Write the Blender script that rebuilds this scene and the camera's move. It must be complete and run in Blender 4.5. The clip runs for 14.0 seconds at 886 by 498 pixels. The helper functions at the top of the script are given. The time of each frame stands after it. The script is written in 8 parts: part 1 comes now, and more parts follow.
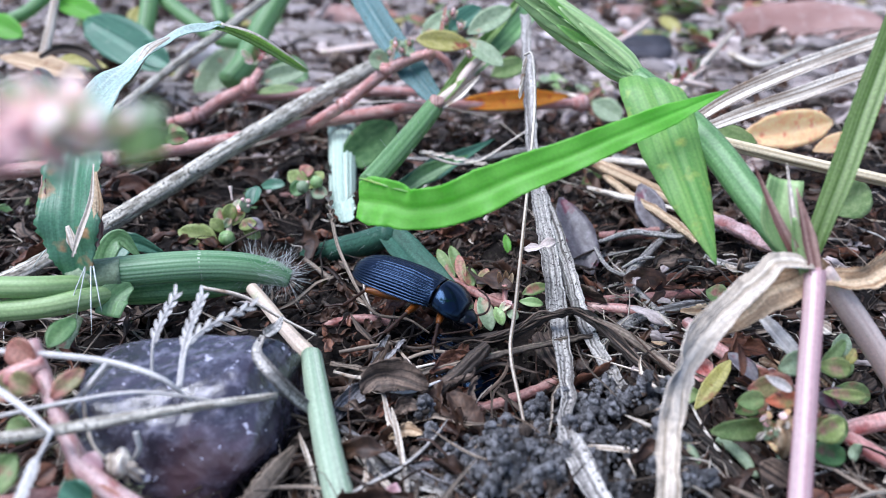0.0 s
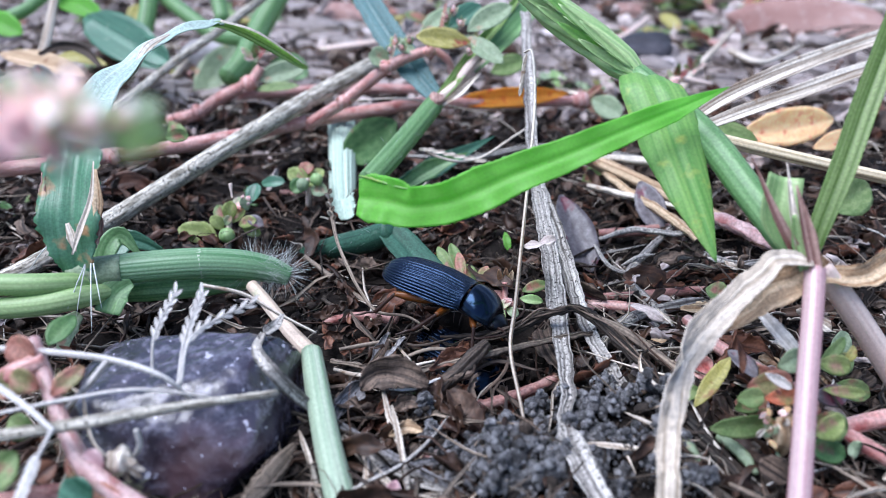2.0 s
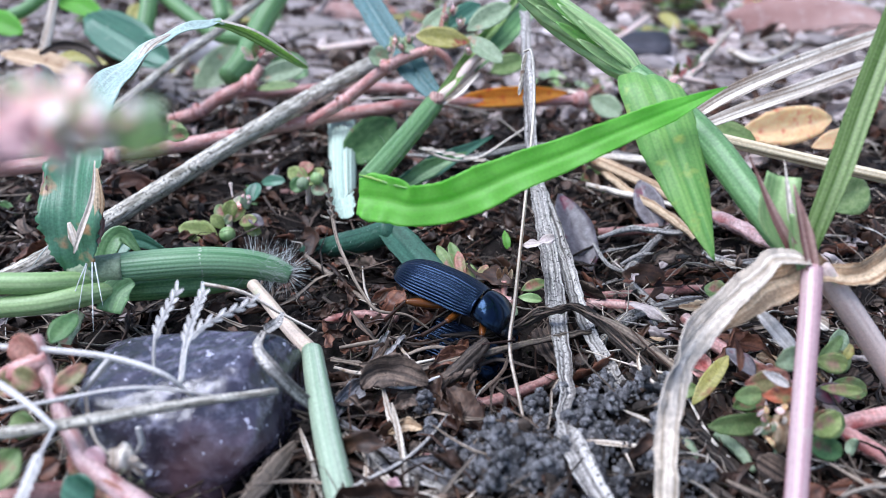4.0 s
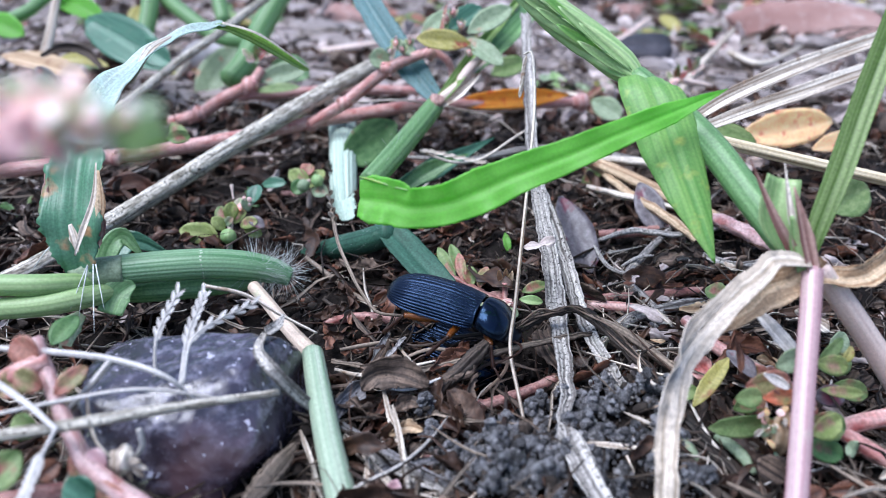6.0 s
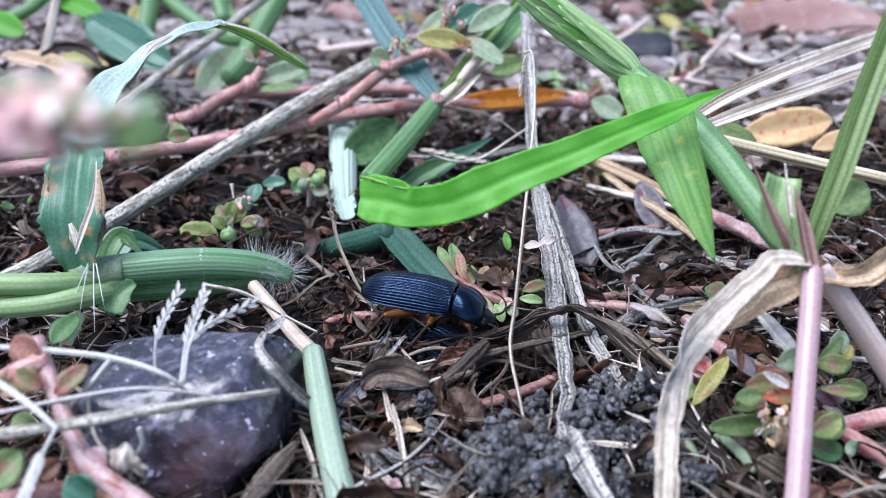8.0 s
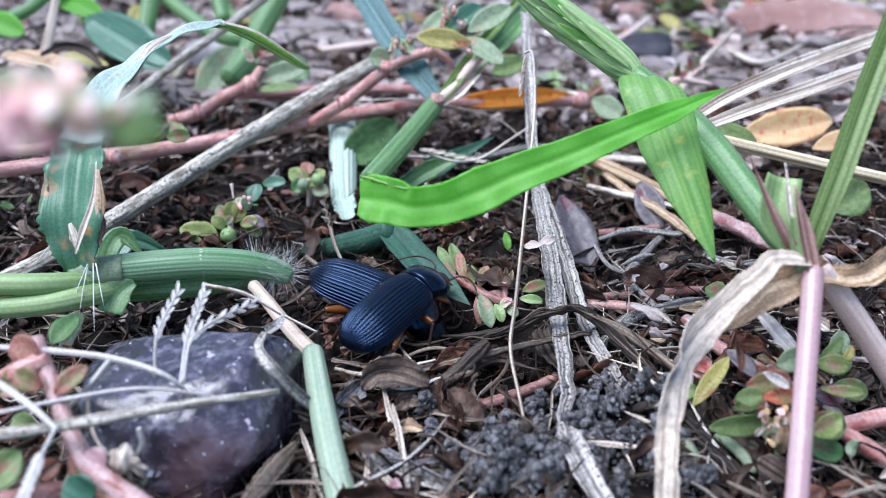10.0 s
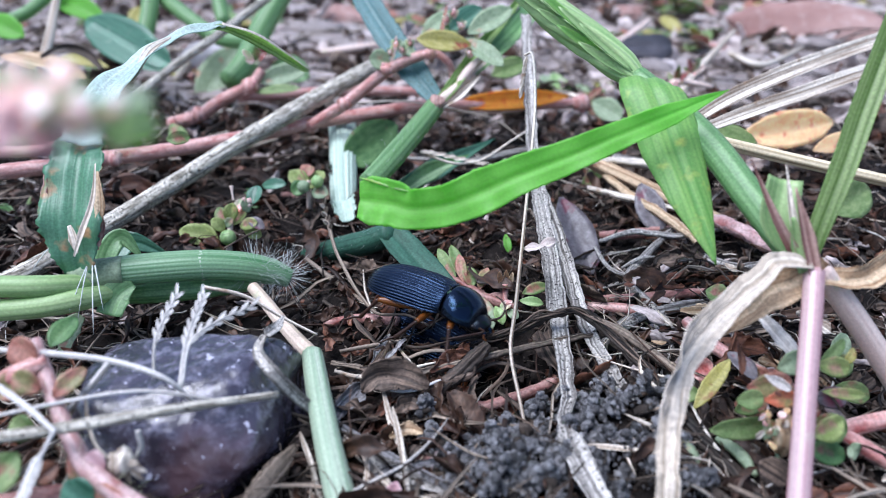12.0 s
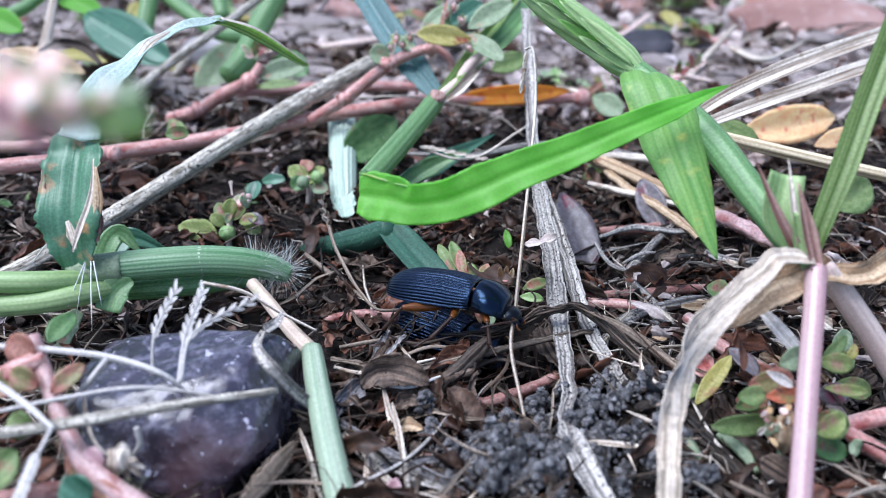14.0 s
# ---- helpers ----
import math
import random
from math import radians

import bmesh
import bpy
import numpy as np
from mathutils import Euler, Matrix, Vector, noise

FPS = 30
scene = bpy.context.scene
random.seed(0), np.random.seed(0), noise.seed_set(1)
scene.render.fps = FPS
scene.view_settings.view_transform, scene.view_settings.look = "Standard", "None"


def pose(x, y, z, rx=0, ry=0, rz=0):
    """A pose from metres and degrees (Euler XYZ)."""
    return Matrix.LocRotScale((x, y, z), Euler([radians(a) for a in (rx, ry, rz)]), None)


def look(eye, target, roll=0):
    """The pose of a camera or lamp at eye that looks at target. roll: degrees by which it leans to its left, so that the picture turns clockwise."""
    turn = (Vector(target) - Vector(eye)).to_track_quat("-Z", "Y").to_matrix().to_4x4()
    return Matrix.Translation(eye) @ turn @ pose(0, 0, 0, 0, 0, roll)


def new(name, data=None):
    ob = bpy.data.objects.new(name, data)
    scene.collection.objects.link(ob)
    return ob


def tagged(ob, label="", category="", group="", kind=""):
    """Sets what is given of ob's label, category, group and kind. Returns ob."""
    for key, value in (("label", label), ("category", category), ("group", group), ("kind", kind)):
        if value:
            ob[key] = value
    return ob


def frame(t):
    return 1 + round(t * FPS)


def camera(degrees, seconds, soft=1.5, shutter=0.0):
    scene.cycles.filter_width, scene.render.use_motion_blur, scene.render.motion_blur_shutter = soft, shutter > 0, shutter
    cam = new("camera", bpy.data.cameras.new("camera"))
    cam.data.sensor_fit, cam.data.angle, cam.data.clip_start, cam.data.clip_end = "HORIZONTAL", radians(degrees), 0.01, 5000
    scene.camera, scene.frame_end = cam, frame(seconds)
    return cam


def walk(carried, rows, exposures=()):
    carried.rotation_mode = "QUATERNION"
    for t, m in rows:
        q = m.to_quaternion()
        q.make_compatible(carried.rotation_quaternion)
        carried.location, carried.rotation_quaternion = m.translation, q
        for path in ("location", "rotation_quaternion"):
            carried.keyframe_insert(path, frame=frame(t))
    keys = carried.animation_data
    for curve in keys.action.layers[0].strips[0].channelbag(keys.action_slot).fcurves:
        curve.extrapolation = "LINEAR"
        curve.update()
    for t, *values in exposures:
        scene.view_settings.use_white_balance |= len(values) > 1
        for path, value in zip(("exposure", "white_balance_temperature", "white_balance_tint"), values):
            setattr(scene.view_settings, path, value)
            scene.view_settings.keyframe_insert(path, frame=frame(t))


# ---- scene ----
# A hand's width of weedy ground with two mating ground beetles. Plan in millimetres; MM turns it into metres.
MM = 0.001

# ---- camera ----
cam = camera(60, 14.0, soft=0.6, shutter=0.9)
cam.data.dof.use_dof = True
cam.data.dof.focus_distance = 0.064
cam.data.dof.aperture_fstop = 38
walk(cam, [
    (0.0, pose(0.00000, -0.05950, 0.03700, 62.194, 0, -0.000)),
    (0.5, pose(0.00000, -0.05945, 0.03698, 62.216, 0, 0.001)),
    (1.0, pose(0.00000, -0.05950, 0.03700, 62.130, 0, -0.000)),
    (1.5, pose(0.00000, -0.05961, 0.03706, 62.078, 0, -0.003)),
    (2.0, pose(0.00000, -0.05950, 0.03700, 62.000, 0, 0.000)),
    (2.5, pose(0.00000, -0.05950, 0.03700, 61.903, 0, 0.000)),
    (3.0, pose(0.00000, -0.05973, 0.03712, 61.907, 0, -0.030)),
    (5.5, pose(0.00000, -0.05980, 0.03716, 61.980, 0, -0.003)),
    (6.0, pose(0.00000, -0.05982, 0.03717, 62.065, 0, 0.024)),
    (6.5, pose(0.00000, -0.05967, 0.03709, 62.115, 0, 0.011)),
    (7.0, pose(0.00000, -0.05966, 0.03708, 62.101, 0, 0.006)),
    (7.5, pose(0.00000, -0.05972, 0.03712, 62.033, 0, 0.026)),
    (8.0, pose(0.00000, -0.05985, 0.03719, 61.993, 0, 0.034)),
    (10.5, pose(0.00000, -0.05976, 0.03714, 61.994, 0, 0.037)),
    (11.0, pose(0.00000, -0.05961, 0.03706, 62.046, 0, 0.036)),
    (11.5, pose(0.00000, -0.05962, 0.03706, 62.101, 0, 0.040)),
    (12.0, pose(0.00000, -0.05966, 0.03709, 62.154, 0, 0.043)),
    (12.5, pose(0.00000, -0.05959, 0.03705, 62.139, 0, 0.045)),
    (13.0, pose(0.00000, -0.05946, 0.03698, 62.063, 0, 0.053)),
    (13.5, pose(0.00000, -0.05953, 0.03702, 62.000, 0, 0.057)),
    (14.0, pose(0.00000, -0.05942, 0.03696, 61.829, 0, 0.046)),
], exposures=[(0.0, 1.22, 6200, 15), (14.0, 1.22, 6200, 15)])

# ---- light: bright overcast sky ----
world = bpy.data.worlds.new("overcast_sky")
scene.world = world
world.use_nodes = True
wn = world.node_tree
sky = wn.nodes.new("ShaderNodeTexSky")
sky.sky_type = "NISHITA"
sky.sun_disc = False
sky.sun_elevation, sky.sun_rotation = radians(68), radians(-104)
sky.air_density, sky.dust_density = 1.0, 1.0
wn.links.new(sky.outputs[0], wn.nodes["Background"].inputs[0])
wn.nodes["Background"].inputs[1].default_value = 0.085
sun = new("sun", bpy.data.lights.new("sun", "SUN"))
sun.data.energy, sun.data.angle, sun.data.color = 2.3, radians(42), (0.87, 0.92, 1.0)
sun.matrix_world = look((-0.20, -0.05, 0.55), (0, 0, 0))


# ---- materials ----
def plant(name, a, b, spot=None, rough=0.5, fibre=(3.0, 0.12), spots=0.35, glow=0.0, bump=0.25, sheen=0.4, grain=0.6, speck=None, vary=(0.8, 1.2), mottle=0.2):
    """A plant surface: two tones in long fibres, blotches of a third tone, fine relief; glow lets light through."""
    m = bpy.data.materials.new(name)
    m.use_nodes = True
    nt = m.node_tree
    bs = nt.nodes["Principled BSDF"]
    uv = nt.nodes.new("ShaderNodeTexCoord")
    info = nt.nodes.new("ShaderNodeObjectInfo")
    shift = nt.nodes.new("ShaderNodeVectorMath")
    shift.operation = "ADD"
    nt.links.new(uv.outputs["UV"], shift.inputs[0])
    nt.links.new(info.outputs["Random"], shift.inputs[1])
    mp = nt.nodes.new("ShaderNodeMapping")
    mp.inputs["Scale"].default_value = (fibre[0], fibre[1], 1)
    nt.links.new(shift.outputs[0], mp.inputs[0])
    fib = nt.nodes.new("ShaderNodeTexNoise")
    fib.inputs["Scale"].default_value, fib.inputs["Detail"].default_value = 2.0, 4.0
    nt.links.new(mp.outputs[0], fib.inputs[0])
    ramp = nt.nodes.new("ShaderNodeValToRGB")
    ramp.color_ramp.elements[0].position, ramp.color_ramp.elements[1].position = 0.5 - 0.3 * grain, 0.5 + 0.3 * grain
    ramp.color_ramp.elements[0].color, ramp.color_ramp.elements[1].color = (*a, 1), (*b, 1)
    nt.links.new(fib.outputs[0], ramp.inputs[0])
    colour = ramp.outputs[0]
    if spot:
        bl = nt.nodes.new("ShaderNodeTexNoise")
        bl.inputs["Scale"].default_value, bl.inputs["Detail"].default_value = 0.5, 3.0
        nt.links.new(shift.outputs[0], bl.inputs[0])
        br = nt.nodes.new("ShaderNodeValToRGB")
        br.color_ramp.elements[0].position, br.color_ramp.elements[1].position = 0.75 - 0.5 * spots, 0.82 - 0.4 * spots
        nt.links.new(bl.outputs[0], br.inputs[0])
        mix = nt.nodes.new("ShaderNodeMix")
        mix.data_type = "RGBA"
        nt.links.new(br.outputs[0], mix.inputs[0])
        nt.links.new(colour, mix.inputs[6])
        mix.inputs[7].default_value = (*spot, 1)
        colour = mix.outputs[2]
    if speck:
        sp = nt.nodes.new("ShaderNodeTexNoise")
        sp.inputs["Scale"].default_value, sp.inputs["Detail"].default_value = 4.0, 2.0
        nt.links.new(shift.outputs[0], sp.inputs[0])
        sr = nt.nodes.new("ShaderNodeValToRGB")
        sr.color_ramp.elements[0].position, sr.color_ramp.elements[1].position = 0.6, 0.66
        nt.links.new(sp.outputs[0], sr.inputs[0])
        mix = nt.nodes.new("ShaderNodeMix")
        mix.data_type = "RGBA"
        nt.links.new(sr.outputs[0], mix.inputs[0])
        nt.links.new(colour, mix.inputs[6])
        mix.inputs[7].default_value = (*speck, 1)
        colour = mix.outputs[2]
    fine = nt.nodes.new("ShaderNodeTexNoise")
    fine.inputs["Scale"].default_value, fine.inputs["Detail"].default_value = 5.0, 4.0
    nt.links.new(shift.outputs[0], fine.inputs[0])
    mott = nt.nodes.new("ShaderNodeMapRange")
    mott.inputs[1].default_value, mott.inputs[2].default_value = 0.3, 0.7
    mott.inputs[3].default_value, mott.inputs[4].default_value = 1 - mottle, 1 + mottle
    nt.links.new(fine.outputs[0], mott.inputs[0])
    shade = nt.nodes.new("ShaderNodeHueSaturation")
    nt.links.new(mott.outputs[0], shade.inputs["Value"])
    nt.links.new(colour, shade.inputs["Color"])
    colour = shade.outputs[0]
    hue = nt.nodes.new("ShaderNodeHueSaturation")
    val = nt.nodes.new("ShaderNodeMapRange")
    val.inputs[3].default_value, val.inputs[4].default_value = vary
    isl = nt.nodes.new("ShaderNodeNewGeometry")
    nt.links.new(isl.outputs["Random Per Island"], val.inputs[0])
    nt.links.new(val.outputs[0], hue.inputs["Value"])
    nt.links.new(colour, hue.inputs["Color"])
    nt.links.new(hue.outputs[0], bs.inputs["Base Color"])
    bs.inputs["Roughness"].default_value = rough
    bs.inputs["Specular IOR Level"].default_value = sheen
    bm_ = nt.nodes.new("ShaderNodeBump")
    bm_.inputs["Strength"].default_value, bm_.inputs["Distance"].default_value = bump, 0.00012
    nt.links.new(fib.outputs[0], bm_.inputs["Height"])
    nt.links.new(bm_.outputs[0], bs.inputs["Normal"])
    if glow:
        tr = nt.nodes.new("ShaderNodeBsdfTranslucent")
        tint = nt.nodes.new("ShaderNodeMix")
        tint.data_type, tint.blend_type = "RGBA", "MIX"
        tint.inputs[0].default_value = 0.0
        nt.links.new(hue.outputs[0], tint.inputs[6])
        bright = nt.nodes.new("ShaderNodeHueSaturation")
        bright.inputs["Saturation"].default_value, bright.inputs["Value"].default_value = 1.15, 1.8
        nt.links.new(tint.outputs[2], bright.inputs["Color"])
        nt.links.new(bright.outputs[0], tr.inputs[0])
        ms = nt.nodes.new("ShaderNodeMixShader")
        ms.inputs[0].default_value = glow
        nt.links.new(bs.outputs[0], ms.inputs[1])
        nt.links.new(tr.outputs[0], ms.inputs[2])
        nt.links.new(ms.outputs[0], nt.nodes["Material Output"].inputs[0])
    return m


def mineral(name, a, b, c, scale, rough, bump, dist, sheen=0.4, per_island=None, swell=0.0, patch=(0.52, 0.75), tints=()):
    """Soil, stone and crumbs: mottled in space at two sizes, with relief."""
    m = bpy.data.materials.new(name)
    m.use_nodes = True
    nt = m.node_tree
    bs = nt.nodes["Principled BSDF"]
    tc = nt.nodes.new("ShaderNodeTexCoord")
    big = nt.nodes.new("ShaderNodeTexNoise")
    big.inputs["Scale"].default_value, big.inputs["Detail"].default_value = scale, 5
    fine = nt.nodes.new("ShaderNodeTexNoise")
    fine.inputs["Scale"].default_value, fine.inputs["Detail"].default_value = scale * 7, 5
    fine.inputs["Roughness"].default_value = 0.7
    nt.links.new(tc.outputs["Object"], big.inputs[0])
    nt.links.new(tc.outputs["Object"], fine.inputs[0])
    r1 = nt.nodes.new("ShaderNodeValToRGB")
    r1.color_ramp.elements[0].position, r1.color_ramp.elements[1].position = 0.38, 0.62
    r1.color_ramp.elements[0].color, r1.color_ramp.elements[1].color = (*a, 1), (*b, 1)
    nt.links.new(big.outputs[0], r1.inputs[0])
    r2 = nt.nodes.new("ShaderNodeValToRGB")
    r2.color_ramp.elements[0].position, r2.color_ramp.elements[1].position = patch
    nt.links.new(fine.outputs[0], r2.inputs[0])
    mix = nt.nodes.new("ShaderNodeMix")
    mix.data_type = "RGBA"
    nt.links.new(r2.outputs[0], mix.inputs[0])
    nt.links.new(r1.outputs[0], mix.inputs[6])
    mix.inputs[7].default_value = (*c, 1)
    out = mix.outputs[2]
    for tone, size, lo, hi in tints:
        blot = nt.nodes.new("ShaderNodeTexNoise")
        blot.inputs["Scale"].default_value, blot.inputs["Detail"].default_value = size, 3
        nt.links.new(tc.outputs["Object"], blot.inputs[0])
        edge = nt.nodes.new("ShaderNodeMapRange")
        edge.inputs[1].default_value, edge.inputs[2].default_value = lo, hi
        nt.links.new(blot.outputs[0], edge.inputs[0])
        lay = nt.nodes.new("ShaderNodeMix")
        lay.data_type = "RGBA"
        nt.links.new(edge.outputs[0], lay.inputs[0])
        nt.links.new(out, lay.inputs[6])
        lay.inputs[7].default_value = (*tone, 1)
        out = lay.outputs[2]
    if per_island:
        geo = nt.nodes.new("ShaderNodeNewGeometry")
        mr = nt.nodes.new("ShaderNodeMapRange")
        mr.inputs[3].default_value, mr.inputs[4].default_value = per_island
        nt.links.new(geo.outputs["Random Per Island"], mr.inputs[0])
        hs = nt.nodes.new("ShaderNodeHueSaturation")
        nt.links.new(mr.outputs[0], hs.inputs["Value"])
        nt.links.new(out, hs.inputs["Color"])
        out = hs.outputs[0]
    nt.links.new(out, bs.inputs["Base Color"])
    bs.inputs["Roughness"].default_value = rough
    bs.inputs["Specular IOR Level"].default_value = sheen
    bp = nt.nodes.new("ShaderNodeBump")
    bp.inputs["Strength"].default_value, bp.inputs["Distance"].default_value = bump, dist
    nt.links.new(fine.outputs[0], bp.inputs["Height"])
    if swell:
        sw = nt.nodes.new("ShaderNodeBump")
        sw.inputs["Strength"].default_value, sw.inputs["Distance"].default_value = 0.7, swell
        nt.links.new(big.outputs[0], sw.inputs["Height"])
        nt.links.new(sw.outputs[0], bp.inputs["Normal"])
    nt.links.new(bp.outputs[0], bs.inputs["Normal"])
    return m


def shell(name, base, rough, bump=0.06, scale=9000, coat=0.0, sheen=(1, 1, 1), gloss=0.7):
    """Hard insect skin: glossy, with a very fine leathery grain."""
    m = bpy.data.materials.new(name)
    m.use_nodes = True
    nt = m.node_tree
    bs = nt.nodes["Principled BSDF"]
    tc = nt.nodes.new("ShaderNodeTexCoord")
    no = nt.nodes.new("ShaderNodeTexNoise")
    no.inputs["Scale"].default_value, no.inputs["Detail"].default_value = scale, 3
    nt.links.new(tc.outputs["Object"], no.inputs[0])
    rp = nt.nodes.new("ShaderNodeValToRGB")
    rp.color_ramp.elements[0].color = (*[v * 0.6 for v in base], 1)
    rp.color_ramp.elements[1].color = (*[v * 1.3 for v in base], 1)
    nt.links.new(no.outputs[0], rp.inputs[0])
    nt.links.new(rp.outputs[0], bs.inputs["Base Color"])
    bs.inputs["Roughness"].default_value = rough
    bs.inputs["Specular IOR Level"].default_value = gloss
    bs.inputs["Specular Tint"].default_value = (*sheen, 1)
    bs.inputs["Coat Weight"].default_value, bs.inputs["Coat Roughness"].default_value = coat, 0.15
    bp = nt.nodes.new("ShaderNodeBump")
    bp.inputs["Strength"].default_value, bp.inputs["Distance"].default_value = bump, 0.00003
    nt.links.new(no.outputs[0], bp.inputs["Height"])
    nt.links.new(bp.outputs[0], bs.inputs["Normal"])
    return m


GREEN = plant("grass_green", (0.095, 0.22, 0.08), (0.235, 0.40, 0.185), glow=0.25, sheen=0.5, rough=0.42, fibre=(1.6, 0.03), bump=0.5, grain=0.6)
BRIGHT = plant("blade_green", (0.175, 0.42, 0.075), (0.23, 0.50, 0.11), glow=0.55, rough=0.45, fibre=(1.2, 0.03), bump=0.12, mottle=0.05, grain=1.0)
YELLOWGREEN = plant("young_blade_green", (0.16, 0.36, 0.10), (0.31, 0.50, 0.17), spot=(0.46, 0.53, 0.16), spots=0.30, glow=0.4, mottle=0.1, rough=0.4, fibre=(1.6, 0.02), bump=0.4, grain=0.7)
PALEGREEN = plant("pale_stem_green", (0.20, 0.35, 0.13), (0.38, 0.50, 0.24), glow=0.15, mottle=0.12, rough=0.42, fibre=(1.6, 0.03), bump=0.5, grain=0.6)
MINT = plant("mint_stem_green", (0.25, 0.37, 0.24), (0.54, 0.62, 0.48), glow=0.15, mottle=0.12, rough=0.42, fibre=(2.2, 0.02), bump=0.6, grain=0.7)
TEAL = plant("bluish_blade_green", (0.03, 0.12, 0.07), (0.10, 0.25, 0.16), glow=0.2, sheen=0.7, spot=(0.16, 0.26, 0.18), spots=0.25, rough=0.4, fibre=(1.6, 0.03), bump=0.5, grain=0.45)
BLUEBLADE = plant("waxy_blue_blade", (0.045, 0.13, 0.13), (0.10, 0.22, 0.22), glow=0.12, speck=(0.03, 0.07, 0.05), sheen=0.45, rough=0.45, fibre=(1.6, 0.03), bump=0.5, grain=0.6)
WORNBLADE = plant("worn_blade_green", (0.055, 0.18, 0.09), (0.12, 0.28, 0.17), spot=(0.40, 0.25, 0.13), spots=0.33, glow=0.2, sheen=0.6, rough=0.4, fibre=(1.6, 0.03), bump=0.5, grain=0.8)
WAXY = plant("waxy_white_stem", (0.32, 0.46, 0.36), (0.60, 0.71, 0.61), rough=0.45, fibre=(2.5, 0.02), bump=0.6, grain=0.6)
RED = plant("red_stem", (0.39, 0.145, 0.125), (0.62, 0.41, 0.37), spot=(0.34, 0.09, 0.08), spots=0.3, rough=0.4, fibre=(1.0, 0.25), bump=0.6, mottle=0.3)
DARKRED = plant("dull_red_stem", (0.22, 0.082, 0.07), (0.40, 0.235, 0.205), spot=(0.20, 0.06, 0.05), spots=0.35, rough=0.5, fibre=(1.0, 0.25), bump=0.8, mottle=0.4)
PINK = plant("pink_stalk", (0.50, 0.26, 0.285), (0.75, 0.55, 0.555), spot=(0.66, 0.50, 0.47), spots=0.35, rough=0.3, fibre=(1.4, 0.015), glow=0.1, grain=0.5, mottle=0.1)
PALEPINK = plant("pale_pink_stalk", (0.62, 0.44, 0.38), (0.80, 0.65, 0.57), rough=0.42, fibre=(1.5, 0.04), spot=(0.54, 0.52, 0.36), spots=0.26, grain=0.6, mottle=0.12)
SPURGE = plant("spurge_leaf_green", (0.13, 0.22, 0.07), (0.27, 0.35, 0.15), spot=(0.34, 0.15, 0.11), spots=0.27, rough=0.5, fibre=(0.8, 0.4), glow=0.25, vary=(0.7, 1.2))
SPURGEDARK = plant("spurge_leaf_dark", (0.06, 0.15, 0.05), (0.14, 0.26, 0.10), spot=(0.22, 0.12, 0.09), spots=0.2, rough=0.45, fibre=(0.8, 0.4), glow=0.25)
SPURGELIGHT = plant("spurge_leaf_light", (0.25, 0.32, 0.10), (0.42, 0.47, 0.20), spot=(0.46, 0.27, 0.20), spots=0.24, rough=0.5, fibre=(0.8, 0.4), glow=0.3)
SPRING = plant("spring_leaf_green", (0.33, 0.47, 0.20), (0.50, 0.61, 0.36), rough=0.5, fibre=(0.8, 0.4), glow=0.4)
REDORANGE = plant("orange_red_leaf", (0.55, 0.17, 0.09), (0.68, 0.33, 0.20), spot=(0.40, 0.36, 0.15), spots=0.28, rough=0.5, fibre=(0.8, 0.4), glow=0.3)
GREYLEAF = plant("grey_green_leaf", (0.22, 0.30, 0.18), (0.34, 0.42, 0.27), spot=(0.40, 0.25, 0.17), spots=0.25, rough=0.5, fibre=(1, 0.6), glow=0.2)
PURPLELEAF = plant("purple_grey_leaf", (0.10, 0.085, 0.09), (0.21, 0.19, 0.20), spot=(0.16, 0.04, 0.06), spots=0.33, rough=0.4, fibre=(0.8, 0.6), glow=0.1)
YELLOWLEAF = plant("yellow_leaf", (0.34, 0.31, 0.08), (0.47, 0.43, 0.17), spot=(0.28, 0.07, 0.04), spots=0.30, rough=0.5, fibre=(1, 0.5), glow=0.25)
ORANGELEAF = plant("orange_leaf", (0.66, 0.25, 0.03), (0.74, 0.42, 0.07), spot=(0.58, 0.11, 0.03), spots=0.40, rough=0.4, fibre=(1.2, 0.2), glow=0.35)
REDLEAF = plant("reddish_leaf", (0.30, 0.11, 0.08), (0.46, 0.24, 0.18), spot=(0.24, 0.22, 0.10), spots=0.38, rough=0.5, fibre=(1, 0.5), glow=0.2, mottle=0.3)
BLOSSOM = plant("pale_pink_blossom", (0.76, 0.54, 0.53), (0.90, 0.81, 0.78), spot=(0.50, 0.56, 0.38), spots=0.36, rough=0.6, fibre=(1, 1), glow=0.45)
STRAW = plant("pale_dry_straw", (0.23, 0.165, 0.115), (0.84, 0.76, 0.65), spot=(0.30, 0.20, 0.13), spots=0.22, vary=(0.6, 1.2), rough=0.65, fibre=(2.2, 0.03), bump=1.0, grain=0.45, mottle=0.3)
WHITEDRY = plant("bleached_dry_blade", (0.32, 0.25, 0.18), (0.78, 0.70, 0.605), rough=0.6, fibre=(3.4, 0.02), bump=1.0, grain=0.5, mottle=0.2)
SILVERDRY = plant("silvery_dry_stalk", (0.36, 0.33, 0.30), (0.72, 0.69, 0.655), rough=0.6, fibre=(3.0, 0.05), bump=0.8, grain=0.5, mottle=0.25)
GREYDRY = plant("weathered_grey_blade", (0.085, 0.074, 0.066), (0.52, 0.49, 0.45), speck=(0.04, 0.033, 0.03), rough=0.65, fibre=(2.6, 0.05), bump=1.0, grain=0.5, mottle=0.5)
TAN = plant("tan_dry_blade", (0.30, 0.18, 0.095), (0.58, 0.44, 0.29), spot=(0.24, 0.13, 0.07), spots=0.3, rough=0.65, fibre=(2.2, 0.03), bump=1.0, grain=0.4, mottle=0.3)
